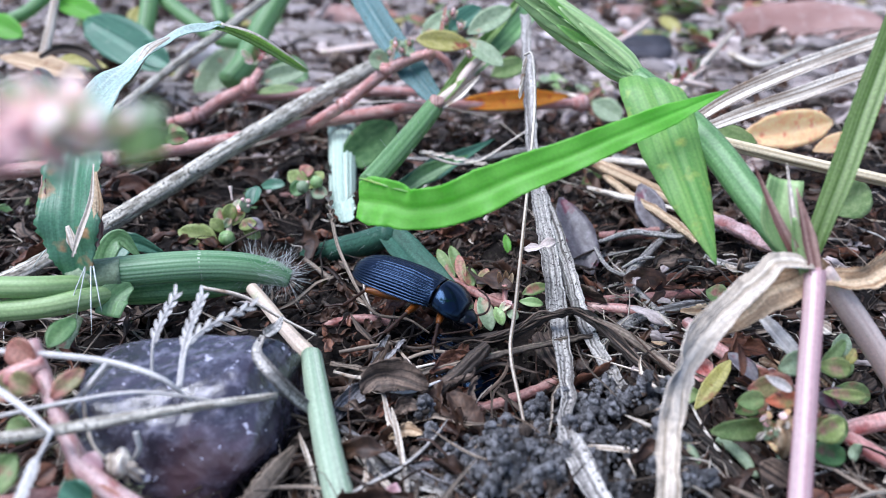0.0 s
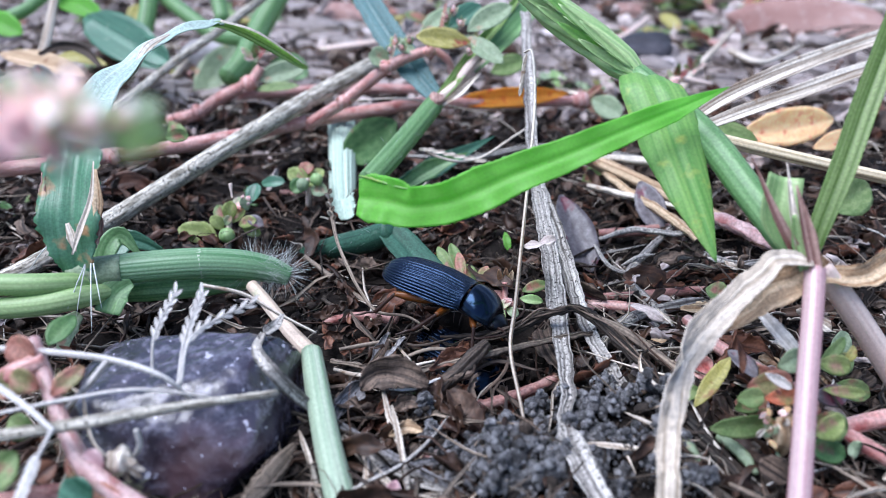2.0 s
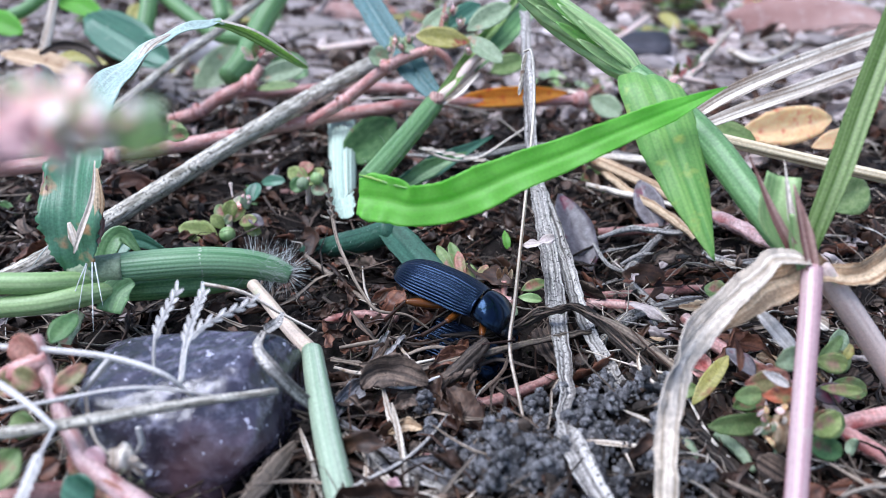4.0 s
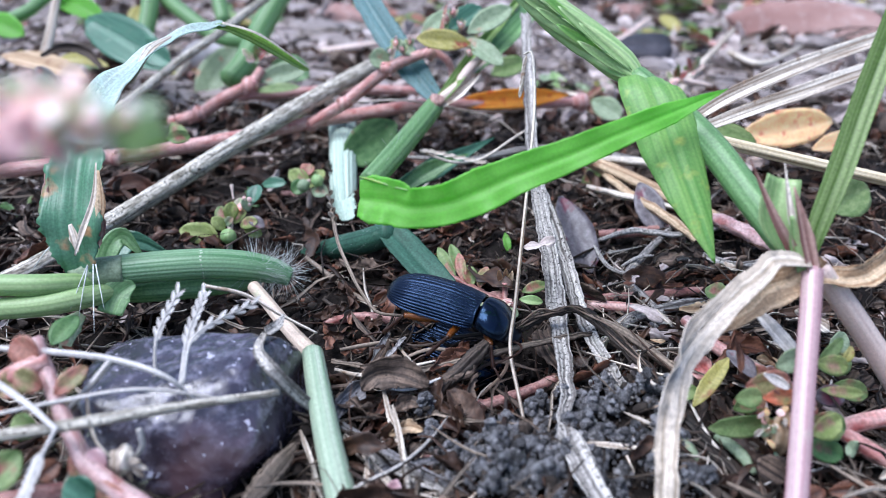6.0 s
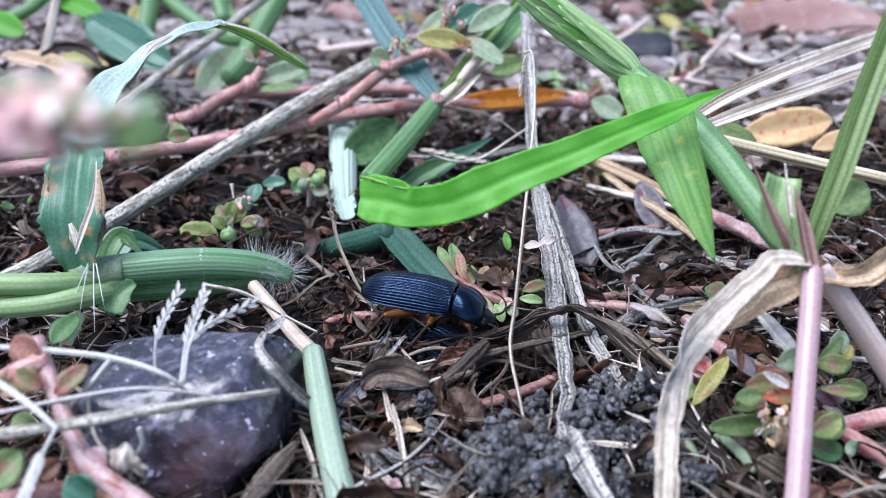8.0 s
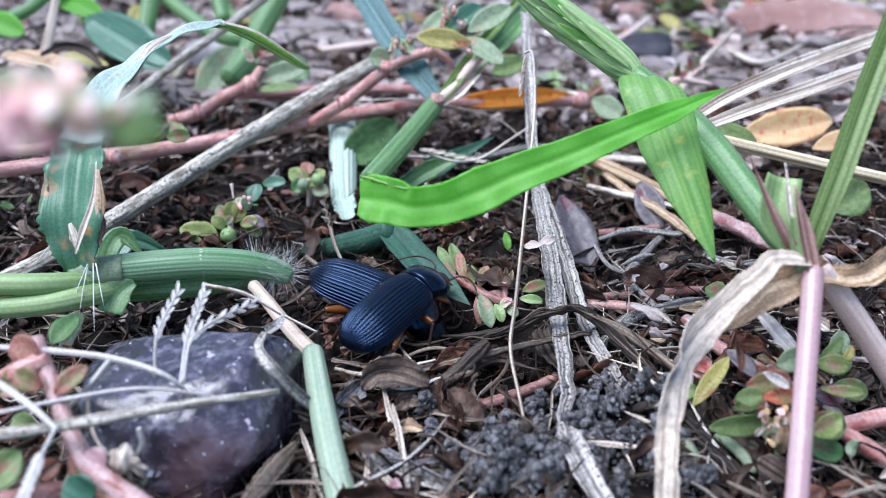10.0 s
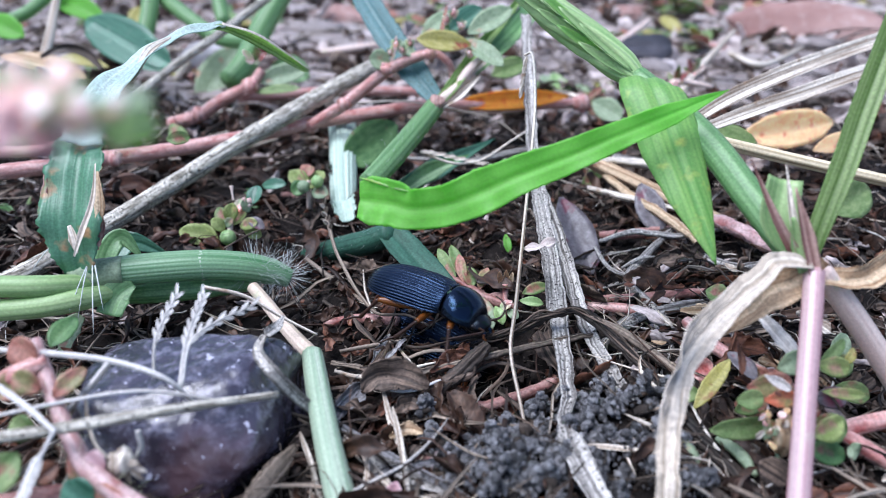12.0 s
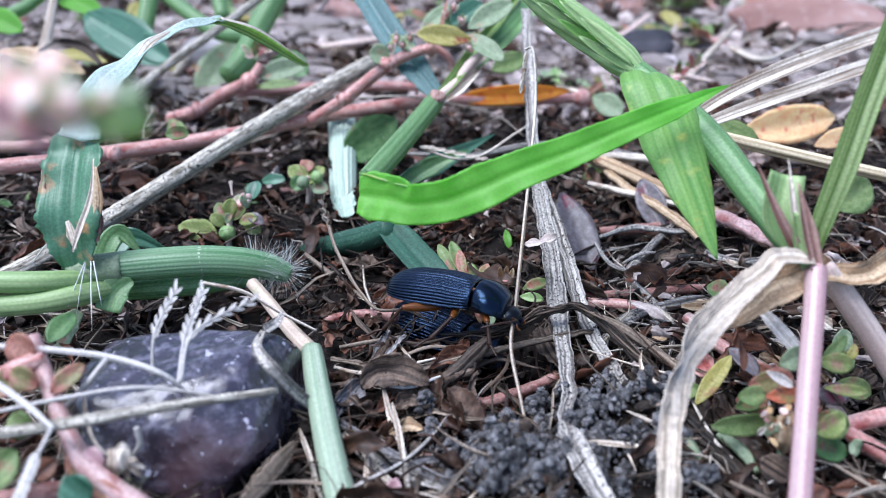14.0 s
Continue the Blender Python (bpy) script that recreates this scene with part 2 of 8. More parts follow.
STICK = plant("grey_stick_bark", (0.17, 0.15, 0.115), (0.62, 0.58, 0.50), speck=(0.045, 0.038, 0.03), rough=0.75, fibre=(1.8, 0.25), bump=1.0, grain=0.45, mottle=0.45)
TWIG = plant("dark_rotten_twig", (0.011, 0.008, 0.006), (0.088, 0.062, 0.046), vary=(0.4, 1.5), rough=0.65, fibre=(2.6, 0.05), bump=1.0, grain=0.4, mottle=0.4)
ROOT = plant("grey_dry_stem", (0.038, 0.027, 0.019), (0.29, 0.228, 0.175), vary=(0.35, 1.4), rough=0.65, fibre=(2.2, 0.03), bump=1.0, grain=0.4, mottle=0.35)
BROWN = plant("brown_dead_leaf", (0.016, 0.008, 0.005), (0.078, 0.038, 0.022), rough=0.6, fibre=(1.0, 0.4), bump=0.8, spot=(0.13, 0.08, 0.054), spots=0.3, glow=0.05, vary=(0.35, 1.6), mottle=0.35)
# BROWN in darker tones: the plants' shade on near litter, put into the colour
SHADEBROWN = plant("shade_brown_leaf", (0.012, 0.006, 0.0036), (0.066, 0.032, 0.018), rough=0.55, fibre=(1.0, 0.4), bump=0.8, spot=(0.10, 0.058, 0.037), spots=0.28, glow=0.04, vary=(0.3, 1.6), mottle=0.35)
RUST = plant("rusty_dead_leaf", (0.05, 0.018, 0.011), (0.19, 0.078, 0.043), rough=0.5, fibre=(1.5, 0.2), bump=1.0, glow=0.05, vary=(0.3, 1.6), mottle=0.35)
GREYLITTER = plant("grey_dead_leaf", (0.016, 0.010, 0.007), (0.15, 0.105, 0.078), vary=(0.3, 1.7), rough=0.65, fibre=(2.2, 0.08), bump=1.0, grain=0.4, mottle=0.4)
PALEBIT = plant("pale_dry_bits", (0.36, 0.29, 0.27), (0.64, 0.55, 0.52), rough=0.7, fibre=(2, 0.15), bump=0.8, vary=(0.65, 1.15))
RIBBED = plant("ribbed_blade_green", (0.14, 0.25, 0.06), (0.40, 0.53, 0.23), glow=0.45, rough=0.42, fibre=(1.3, 0.015), bump=0.6, grain=0.35)
# sky sheen on the waxy arch, put into a pale base colour
PALEBLUE = plant("sheen_pale_waxy_blade", (0.36, 0.48, 0.44), (0.60, 0.69, 0.645), glow=0.3, sheen=0.4, rough=0.5, fibre=(1.6, 0.03), bump=0.4, grain=0.7)
BRACT = plant("brown_pink_bract", (0.16, 0.065, 0.055), (0.46, 0.30, 0.25), rough=0.5, fibre=(1.8, 0.03), grain=0.35, bump=0.6)
SHEATH = plant("ribbed_sheath_green", (0.11, 0.28, 0.12), (0.34, 0.53, 0.32), glow=0.2, sheen=0.5, rough=0.42, fibre=(2.0, 0.02), bump=0.4, grain=0.5, mottle=0.12)
DARKTEAL = plant("dark_blue_green_blade", (0.014, 0.056, 0.034), (0.045, 0.125, 0.083), glow=0.08, sheen=0.35, spot=(0.085, 0.15, 0.11), spots=0.25, mottle=0.35, rough=0.5, fibre=(1.6, 0.05), bump=0.5, grain=0.7)
PEACH = plant("peach_red_leaf", (0.76, 0.58, 0.36), (0.84, 0.71, 0.50), spot=(0.55, 0.17, 0.11), spots=0.40, rough=0.5, fibre=(0.6, 0.4), glow=0.45)
GOLD = plant("golden_straw", (0.40, 0.27, 0.13), (0.80, 0.68, 0.47), rough=0.5, fibre=(1.6, 0.02), bump=0.7, grain=0.5, mottle=0.15)
PETAL = plant("white_petal", (0.76, 0.70, 0.68), (0.90, 0.86, 0.84), rough=0.6, fibre=(1, 1), glow=0.45)
GREYBARK = plant("blue_grey_dry_blade", (0.06, 0.056, 0.058), (0.36, 0.345, 0.35), rough=0.7, fibre=(2.6, 0.04), bump=1.0, grain=0.45, mottle=0.4)
SALMON = plant("salmon_stem", (0.38, 0.19, 0.18), (0.56, 0.41, 0.40), spot=(0.34, 0.13, 0.12), spots=0.35, rough=0.4, fibre=(1.0, 0.25), bump=0.5, mottle=0.3)
SHOOT = plant("tan_green_shoot", (0.44, 0.34, 0.25), (0.66, 0.54, 0.44), rough=0.42, fibre=(1.8, 0.03), bump=0.5, spot=(0.42, 0.44, 0.28), spots=0.3, grain=0.6, mottle=0.15)
HAIR = plant("silver_hair", (0.55, 0.58, 0.55), (0.75, 0.78, 0.75), rough=0.4, fibre=(1, 1))
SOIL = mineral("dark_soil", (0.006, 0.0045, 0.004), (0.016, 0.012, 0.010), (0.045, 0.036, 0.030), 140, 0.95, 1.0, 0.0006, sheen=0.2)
def paling_soil():
    """The dark soil of the hollow, turning pale pinkish further off along an uneven border."""
    m = SOIL
    nt = m.node_tree
    bs = nt.nodes["Principled BSDF"]
    dark_tone = bs.inputs["Base Color"].links[0].from_socket
    tc = nt.nodes.new("ShaderNodeTexCoord")
    sep = nt.nodes.new("ShaderNodeSeparateXYZ")
    nt.links.new(tc.outputs["Object"], sep.inputs[0])
    edge = nt.nodes.new("ShaderNodeTexNoise")
    edge.inputs["Scale"].default_value, edge.inputs["Detail"].default_value = 60, 4
    nt.links.new(tc.outputs["Object"], edge.inputs[0])
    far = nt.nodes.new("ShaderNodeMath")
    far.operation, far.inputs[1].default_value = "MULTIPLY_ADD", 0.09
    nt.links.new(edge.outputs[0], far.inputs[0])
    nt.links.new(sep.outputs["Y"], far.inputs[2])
    # dry: 0 keeps the dark tone, 1 gives the pale pinkish one
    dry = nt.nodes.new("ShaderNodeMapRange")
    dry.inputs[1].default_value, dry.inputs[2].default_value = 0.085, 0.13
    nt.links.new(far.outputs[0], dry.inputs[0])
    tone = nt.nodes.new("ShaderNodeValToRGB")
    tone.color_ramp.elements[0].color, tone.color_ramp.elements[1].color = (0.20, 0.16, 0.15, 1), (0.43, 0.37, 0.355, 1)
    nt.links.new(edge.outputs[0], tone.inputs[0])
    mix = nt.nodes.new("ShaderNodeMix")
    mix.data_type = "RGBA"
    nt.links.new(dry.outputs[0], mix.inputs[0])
    nt.links.new(dark_tone, mix.inputs[6])
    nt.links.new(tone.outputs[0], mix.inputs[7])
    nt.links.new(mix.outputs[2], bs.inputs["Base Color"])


paling_soil()
CRUMB = mineral("soil_crumb", (0.13, 0.127, 0.134), (0.41, 0.405, 0.42), (0.75, 0.745, 0.76), 2600, 0.9, 1.0, 0.0004, per_island=(0.3, 1.5))
DUST = mineral("dry_pinkish_dust", (0.28, 0.235, 0.222), (0.38, 0.33, 0.315), (0.48, 0.435, 0.42), 90, 0.95, 1.0, 0.0006, per_island=(0.75, 1.15))
DARKSTONE = mineral("dark_bluish_stone", (0.022, 0.021, 0.026), (0.05, 0.047, 0.056), (0.10, 0.095, 0.11), 60, 0.6, 0.5, 0.0006)
DIRT = mineral("brown_crumb", (0.022, 0.016, 0.012), (0.05, 0.037, 0.029), (0.11, 0.088, 0.072), 600, 0.9, 1.0, 0.0002, per_island=(0.45, 1.7))
STONE = mineral("purple_grey_stone", (0.014, 0.012, 0.022), (0.060, 0.050, 0.075), (0.26, 0.245, 0.32), 130, 0.26, 0.35, 0.0003, sheen=1.0, swell=0.0008, patch=(0.48, 0.78), tints=(((0.13, 0.070, 0.078), 70, 0.56, 0.68), ((0.50, 0.48, 0.57), 1500, 0.66, 0.71)))
BRICK = mineral("brick_red_stone", (0.28, 0.15, 0.13), (0.40, 0.25, 0.22), (0.48, 0.37, 0.34), 60, 0.85, 0.8, 0.0008)
PALESTONE = mineral("pale_stone", (0.40, 0.37, 0.38), (0.55, 0.52, 0.54), (0.66, 0.63, 0.64), 60, 0.7, 0.6, 0.0006)
GRAVEL = mineral("pale_grit", (0.24, 0.20, 0.195), (0.42, 0.37, 0.36), (0.58, 0.53, 0.52), 120, 0.8, 0.8, 0.0006, per_island=(0.45, 1.7))
# blue specular tint: the sky's blue reflection put into the shell materials
ELYTRA = shell("blue_black_elytra", (0.002, 0.0035, 0.007), 0.27, sheen=(0.27, 0.50, 1.0), gloss=0.55)
BLACK = shell("blue_black_shell", (0.002, 0.003, 0.006), 0.22, bump=0.25, scale=5000, sheen=(0.28, 0.54, 1.0), gloss=0.6)
HEADBLACK = shell("black_head", (0.004, 0.004, 0.005), 0.3, bump=0.15, sheen=(0.6, 0.75, 1.0), gloss=0.35)
UNDER = shell("dark_underside", (0.014, 0.011, 0.010), 0.35)
AMBER = shell("amber_leg", (0.16, 0.048, 0.008), 0.34, gloss=0.45)
DARKLEG = shell("brown_leg", (0.035, 0.015, 0.009), 0.4, gloss=0.4)


# ---- shapes ----
def spline(pts, n):
    """n + 1 places along a smooth curve through the points."""
    p = np.array(pts, float)
    p = np.vstack([2 * p[0] - p[1], p, 2 * p[-1] - p[-2]])
    out = []
    for s in np.linspace(0, len(pts) - 1, n + 1):
        i = min(int(s), len(pts) - 2)
        f = s - i
        a, b, c, d = p[i:i + 4]
        out.append(0.5 * (2 * b + (c - a) * f + (2 * a - 5 * b + 4 * c - d) * f * f + (3 * b - a - 3 * c + d) * f ** 3))
    return np.array(out)


def along(values, n):
    v = np.atleast_1d(np.array(values, float))
    s = np.linspace(0, 1, n + 1)
    if v.ndim == 1:
        return np.interp(s, np.linspace(0, 1, len(v)), v) if len(v) > 1 else np.full(n + 1, v[0])
    return np.stack([np.interp(s, np.linspace(0, 1, len(v)), v[:, k]) for k in range(v.shape[1])], 1)


def unit(v):
    return v / np.maximum(np.linalg.norm(v, axis=-1, keepdims=True), 1e-9)


def tube(pts, radii, sides=12, n=0, ridges=0, ridge=0.0, rough=0.0, flat=1.0, seed=0, twist=0.0):
    """A stem round a curve; ridges run along it, rough makes it uneven, flat squeezes it."""
    n = n or max(6, 7 * (len(pts) - 1))
    c, r = spline(pts, n), along(radii, n)
    t = unit(np.gradient(c, axis=0))
    up = np.array([0.0, 0.0, 1.0]) if abs(t[0][2]) < 0.9 else np.array([0.0, 1.0, 0.0])
    rng = np.random.RandomState(seed + 7)
    jag = rng.rand(n + 1, sides) - 0.5
    ax, bx = np.zeros((n + 1, 3)), np.zeros((n + 1, 3))
    for i in range(n + 1):
        ax[i] = unit(np.cross(t[i], up))
        up = bx[i] = np.cross(ax[i], t[i])
    length = np.concatenate([[0], np.cumsum(np.linalg.norm(np.diff(c, axis=0), axis=1))])
    th = 2 * math.pi * np.arange(sides) / sides
    rr = r[:, None] * (1 + ridge * np.cos(ridges * th)[None] + rough * jag)
    th2 = th[None] + twist * length[:, None]
    verts = c[:, None] + ax[:, None] * (rr * np.cos(th2))[..., None] + bx[:, None] * (rr * flat * np.sin(th2))[..., None]
    uvs = np.stack(np.broadcast_arrays((th * max(r.max(), 0.1))[None], length[:, None]), -1)
    i, k = np.meshgrid(np.arange(n), np.arange(sides), indexing="ij")
    k2 = (k + 1) % sides
    faces = np.stack([i * sides + k, i * sides + k2, (i + 1) * sides + k2, (i + 1) * sides + k], -1).reshape(-1, 4).tolist()
    faces.append(list(range(sides))[::-1])
    faces.append([n * sides + q for q in range(sides)])
    return verts.reshape(-1, 3), faces, uvs.reshape(-1, 2)


FACE = (0.0, -0.85, 0.5)


def blade(pts, widths, normals=FACE, cup=0.12, ruffle=0.0, thick=0.14, n=0, cols=8, waves=5.0, saw=0.0, seed=0, veins=0.0):
    """A leaf or blade along a curve, with thickness, a cupped section, a midrib and ruffled or sawn margins."""
    n = n or max(10, 7 * (len(pts) - 1))
    c, w = spline(pts, n), along(widths, n)
    nv = np.array(normals, float)
    nv = along(nv, n) if nv.ndim > 1 else np.tile(nv, (n + 1, 1))
    t = unit(np.gradient(c, axis=0))
    nv = unit(nv - t * (nv * t).sum(1, keepdims=True))
    side = np.cross(t, nv)
    rng = np.random.RandomState(seed + 3)
    ph = rng.rand() * 6
    m = cols + 1
    length = np.concatenate([[0], np.cumsum(np.linalg.norm(np.diff(c, axis=0), axis=1))])
    u = np.linspace(-1, 1, m)[None]
    s = np.linspace(0, 1, n + 1)[:, None]
    ww = w[:, None]
    edge = np.ones((n + 1, m))
    edge[:, [0, -1]] += saw * (rng.rand(n + 1, 2) - 0.5)
    off = cup * ww * (u * u - 0.4) - 0.06 * ww * np.exp(-(u * 5) ** 2) + veins * np.where(np.arange(m) % 2, 1, -1)[None]
    off = off + ruffle * np.abs(u) ** 1.5 * np.sin(waves * 6.28 * s + ph + np.where(u > 0, 1.3, 0)) * np.minimum(1, ww)
    p = c[:, None] + side[:, None] * (u * ww / 2 * edge)[..., None] + nv[:, None] * off[..., None]
    h = nv[:, None] * (thick * (1 - 0.7 * u * u) * np.minimum(1, ww * 2 + 0.15) / 2)[..., None]
    uvs = np.stack(np.broadcast_arrays(u * ww / 2, length[:, None]), -1).reshape(-1, 2)
    nn = (n + 1) * m
    i, j = np.meshgrid(np.arange(n), np.arange(cols), indexing="ij")
    a, b, d, e = i * m + j, i * m + j + 1, (i + 1) * m + j + 1, (i + 1) * m + j
    ia = np.arange(n) * m
    ja = np.arange(cols)
    quads = [np.stack([a, b, d, e], -1).reshape(-1, 4), np.stack([nn + e, nn + d, nn + b, nn + a], -1).reshape(-1, 4),
             np.stack([ia, ia + m, nn + ia + m, nn + ia], -1), np.stack([ia + m + cols, ia + cols, nn + ia + cols, nn + ia + m + cols], -1),
             np.stack([ja + 1, ja, nn + ja, nn + ja + 1], -1), np.stack([n * m + ja, n * m + ja + 1, nn + n * m + ja + 1, nn + n * m + ja], -1)]
    return np.concatenate([(p + h).reshape(-1, 3), (p - h).reshape(-1, 3)]), np.concatenate(quads).tolist(), np.concatenate([uvs, uvs])


OVAL = (0.12, 0.55, 0.85, 1.0, 1.0, 0.9, 0.7, 0.12)


def leaf(base, tip, width, normal=FACE, cup=0.15, bend=0.0, seed=0, n=10, cols=6, saw=0.05, thick=0.12):
    """An oval leaf from its stalk to its tip."""
    a, b, nn = np.array(base, float), np.array(tip, float), unit(np.array(normal, float))
    mid = (a + b) / 2 + nn * bend
    return blade([a, mid, b], [width * v for v in OVAL], normal, cup=cup, n=n, cols=cols, saw=saw, seed=seed, thick=thick)


def fragment(at, heading, length, width, rng, lift=0.3, n=9, cols=5):
    """A torn, curled, twisted bit of dead leaf."""
    a = np.array(at, float)
    d = np.array((math.cos(heading), math.sin(heading), rng.uniform(-0.15, lift))) * length
    s = np.array((-math.sin(heading), math.cos(heading), 0)) * length * rng.uniform(-0.2, 0.2)
    mid = a + d * rng.uniform(0.4, 0.6) + s + (0, 0, length * rng.uniform(-0.05, 0.2))
    w = [width * v for v in (rng.uniform(0.05, 0.5), *rng.uniform(0.5, 1.1, 4), rng.uniform(0.05, 0.5))]
    n0, n1 = (np.array((rng.randn() * 0.7, rng.randn() * 0.7 - 0.2, 0.8)) for _ in range(2))
    return blade([a, mid, a + d], w, [n0, (n0 + n1) / 2 + rng.randn(3) * 0.3, n1], cup=rng.uniform(0.05, 0.6), ruffle=width * 0.08, waves=rng.uniform(1, 4), saw=0.35, n=n, cols=cols, thick=0.1, seed=rng.randint(9999))


def lump(centre, size, seed=0, detail=2, rough=0.25, facets=0, sharp=0.75, turn=0.0, boxy=1.0):
    """A stone or crumb: a ball cut by a few flat faces and roughened."""
    bm = bmesh.new()
    bmesh.ops.create_icosphere(bm, subdivisions=detail, radius=1.0)
    rng = np.random.RandomState(seed)
    p = np.array([v.co[:] for v in bm.verts])
    faces = [tuple(v.index for v in f.verts) for f in bm.faces]
    bm.free()
    if boxy != 1:
        p = np.sign(p) * np.abs(p) ** boxy * 0.86
    for _ in range(facets):
        d = unit(rng.randn(3))
        over = np.maximum(p @ d - sharp, 0)
        p = p - np.outer(over, d) * 0.92
    if rough:
        o = Vector(rng.rand(3) * 50)
        p = np.array([v * (1 + rough * noise.noise(Vector(v) * 1.6 + o) + rough * 0.35 * noise.noise(Vector(v) * 5 + o)) for v in p])
    c, s = math.cos(turn), math.sin(turn)
    p = p * np.array(size)
    p = np.stack([p[:, 0] * c - p[:, 1] * s, p[:, 0] * s + p[:, 1] * c, p[:, 2]], 1)
    return p + np.array(centre), faces, [(v[0], v[1]) for v in p]


def crumple(geo, amount, seed=0, size=1.0):
    """The same shape, creased by uneven shifts."""
    v, f, u = geo
    o = Vector((seed * 3.7, seed * 1.3, 5))
    v = np.asarray(v, float)
    return v + np.array([amount * noise.noise_vector(Vector(p) / size + o) + amount * 0.5 * noise.noise_vector(Vector(p) * 2.6 / size + o) for p in v]), f, u


def boulder(centre, planes, hard=14, detail=6, rough=0.02, seed=0):
    """A worn stone: flat sides, each a direction and a distance, meeting in rounded edges."""
    bm = bmesh.new()
    bmesh.ops.create_icosphere(bm, subdivisions=detail, radius=1.0)
    d = np.array([v.co[:] for v in bm.verts])
    faces = [tuple(v.index for v in f.verts) for f in bm.faces]
    bm.free()
    n = unit(np.array([p[0] for p in planes], float))
    k = np.array([p[1] for p in planes], float)
    r = (np.maximum(d @ n.T / k, 0) ** hard).sum(1) ** (-1 / hard)
    o = Vector((seed, 2 * seed, 3))
    wear = np.array([noise.noise(Vector(p) * 2.3 + o) + 0.4 * noise.noise(Vector(p) * 7 + o) + 0.15 * noise.noise(Vector(p) * 21 + o) for p in d])
    p = d * (r * (1 + rough * wear))[:, None]
    return p + np.array(centre), faces, [(q[0], q[1]) for q in p]


def strewn(pool, places):
    """Many loose bits as one shape, each one of the pool's: place, turn, tilt, lean, size."""
    verts, faces, uvs, k = [], [], [], 0
    for i, (at, turn, tilt, lean, size) in enumerate(places):
        v, f, u = pool[i % len(pool)]
        rot = np.array(Euler((tilt, lean, turn)).to_matrix())
        verts.append(v @ rot.T * size + np.array(at))
        faces.append(f + k)
        uvs.append(u * size)
        k += len(v)
    return np.vstack(verts), np.concatenate(faces).tolist(), np.vstack(uvs)


def joined(geos):
    verts, faces, uvs, k = [], [], [], 0
    for v, f, u in geos:
        verts.append(v)
        faces += [[i + k for i in q] for q in f]
        uvs.append(np.asarray(u, float).reshape(-1, 2))
        k += len(v)
    return np.vstack(verts), faces, np.vstack(uvs)


def mesh(name, geo, material, origin=(0, 0, 0)):
    v, f, u = geo
    me = bpy.data.meshes.new(name)
    me.from_pydata(((np.asarray(v, float) - np.asarray(origin, float)) * MM).tolist(), [], f)
    layer = me.uv_layers.new(name="UVMap")
    idx = np.zeros(len(me.loops), int)
    me.loops.foreach_get("vertex_index", idx)
    layer.data.foreach_set("uv", np.array(u, float)[idx].ravel())
    me.polygons.foreach_set("use_smooth", [True] * len(me.polygons))
    me.materials.append(material)
    return me


def thing(name, label, category, base, group=""):
    ob = new(name)
    ob.empty_display_size = 0.002
    ob.location = Vector(base) * MM
    return tagged(ob, label, category, group)


def part(name, geo, material, parent, label=""):
    origin = np.zeros(3)
    o = parent
    while o:
        origin += np.array(o.location) / MM
        o = o.parent
    ob = new(name, mesh(name, geo, material, origin))
    ob.parent = parent
    return tagged(ob, label)


def lone(name, geo, material, label, category, group="", kind=""):
    """A thing of one single part."""
    o = geo[0].mean(0)
    ob = new(name, mesh(name, geo, material, o))
    ob.location = Vector(o) * MM
    return tagged(ob, label, category, group, kind)


def ground_height(x, y):
    h = 0.9 * math.sin(x * 0.21 + 1) * math.sin(y * 0.17 + 0.5) + 0.5 * math.sin(x * 0.53 + y * 0.31) + 0.3 * math.sin(y * 0.8 - x * 0.37 + 2)
    h -= 3.6 * math.exp(-(((x - 3) / 8) ** 2 + ((y + 9) / 6) ** 2))
    h += 1.2 * math.exp(-(((x - 9) / 7) ** 2 + ((y + 17) / 6) ** 2))
    return h


# ---- ground ----
def build_ground():
    near = np.linspace(-70, 70, 141)
    steps = 70 * 1.16 ** np.arange(1, 45)
    xs = np.concatenate([-steps[::-1], near, steps])
    ys = np.concatenate([-steps[::-1], np.linspace(-70, 90, 161), 20 + steps])
    ys = np.unique(ys[(ys < -69.9) | (np.abs(ys - 10) <= 80) | (ys > 90.5)])
    verts = [(x, y, (ground_height(x, y) + 0.5 * noise.noise(Vector((x * 0.6, y * 0.6, 0)))) * math.exp(-max(0, math.hypot(x, y) - 400) / 400)) for y in ys for x in xs]
    m = len(xs)
    faces = [(j * m + i, j * m + i + 1, (j + 1) * m + i + 1, (j + 1) * m + i) for j in range(len(ys) - 1) for i in range(m - 1)]
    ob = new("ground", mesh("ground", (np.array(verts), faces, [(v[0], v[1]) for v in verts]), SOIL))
    tagged(ob, "dark crumbly garden soil", "soil", kind="structure")


build_ground()


def hairs(pairs, r=0.011):
    return joined([tube([a, (np.array(a) + b) / 2 + (0, 0, 0.1), b], [r, r * 0.8, r * 0.25], sides=4, n=4) for a, b in pairs])


def fringe(pts, count, reach, seed, spread=1.0):
    """Fine hairs standing off a stem's curve."""
    rng = np.random.RandomState(seed)
    c = spline(pts, 40)
    out = []
    for _ in range(count):
        p = c[rng.randint(41)]
        d = unit(rng.randn(3) * (1, 0.7, 1))
        out.append((p, p + d * reach * (0.6 + 0.6 * rng.rand())))
    return hairs(out)


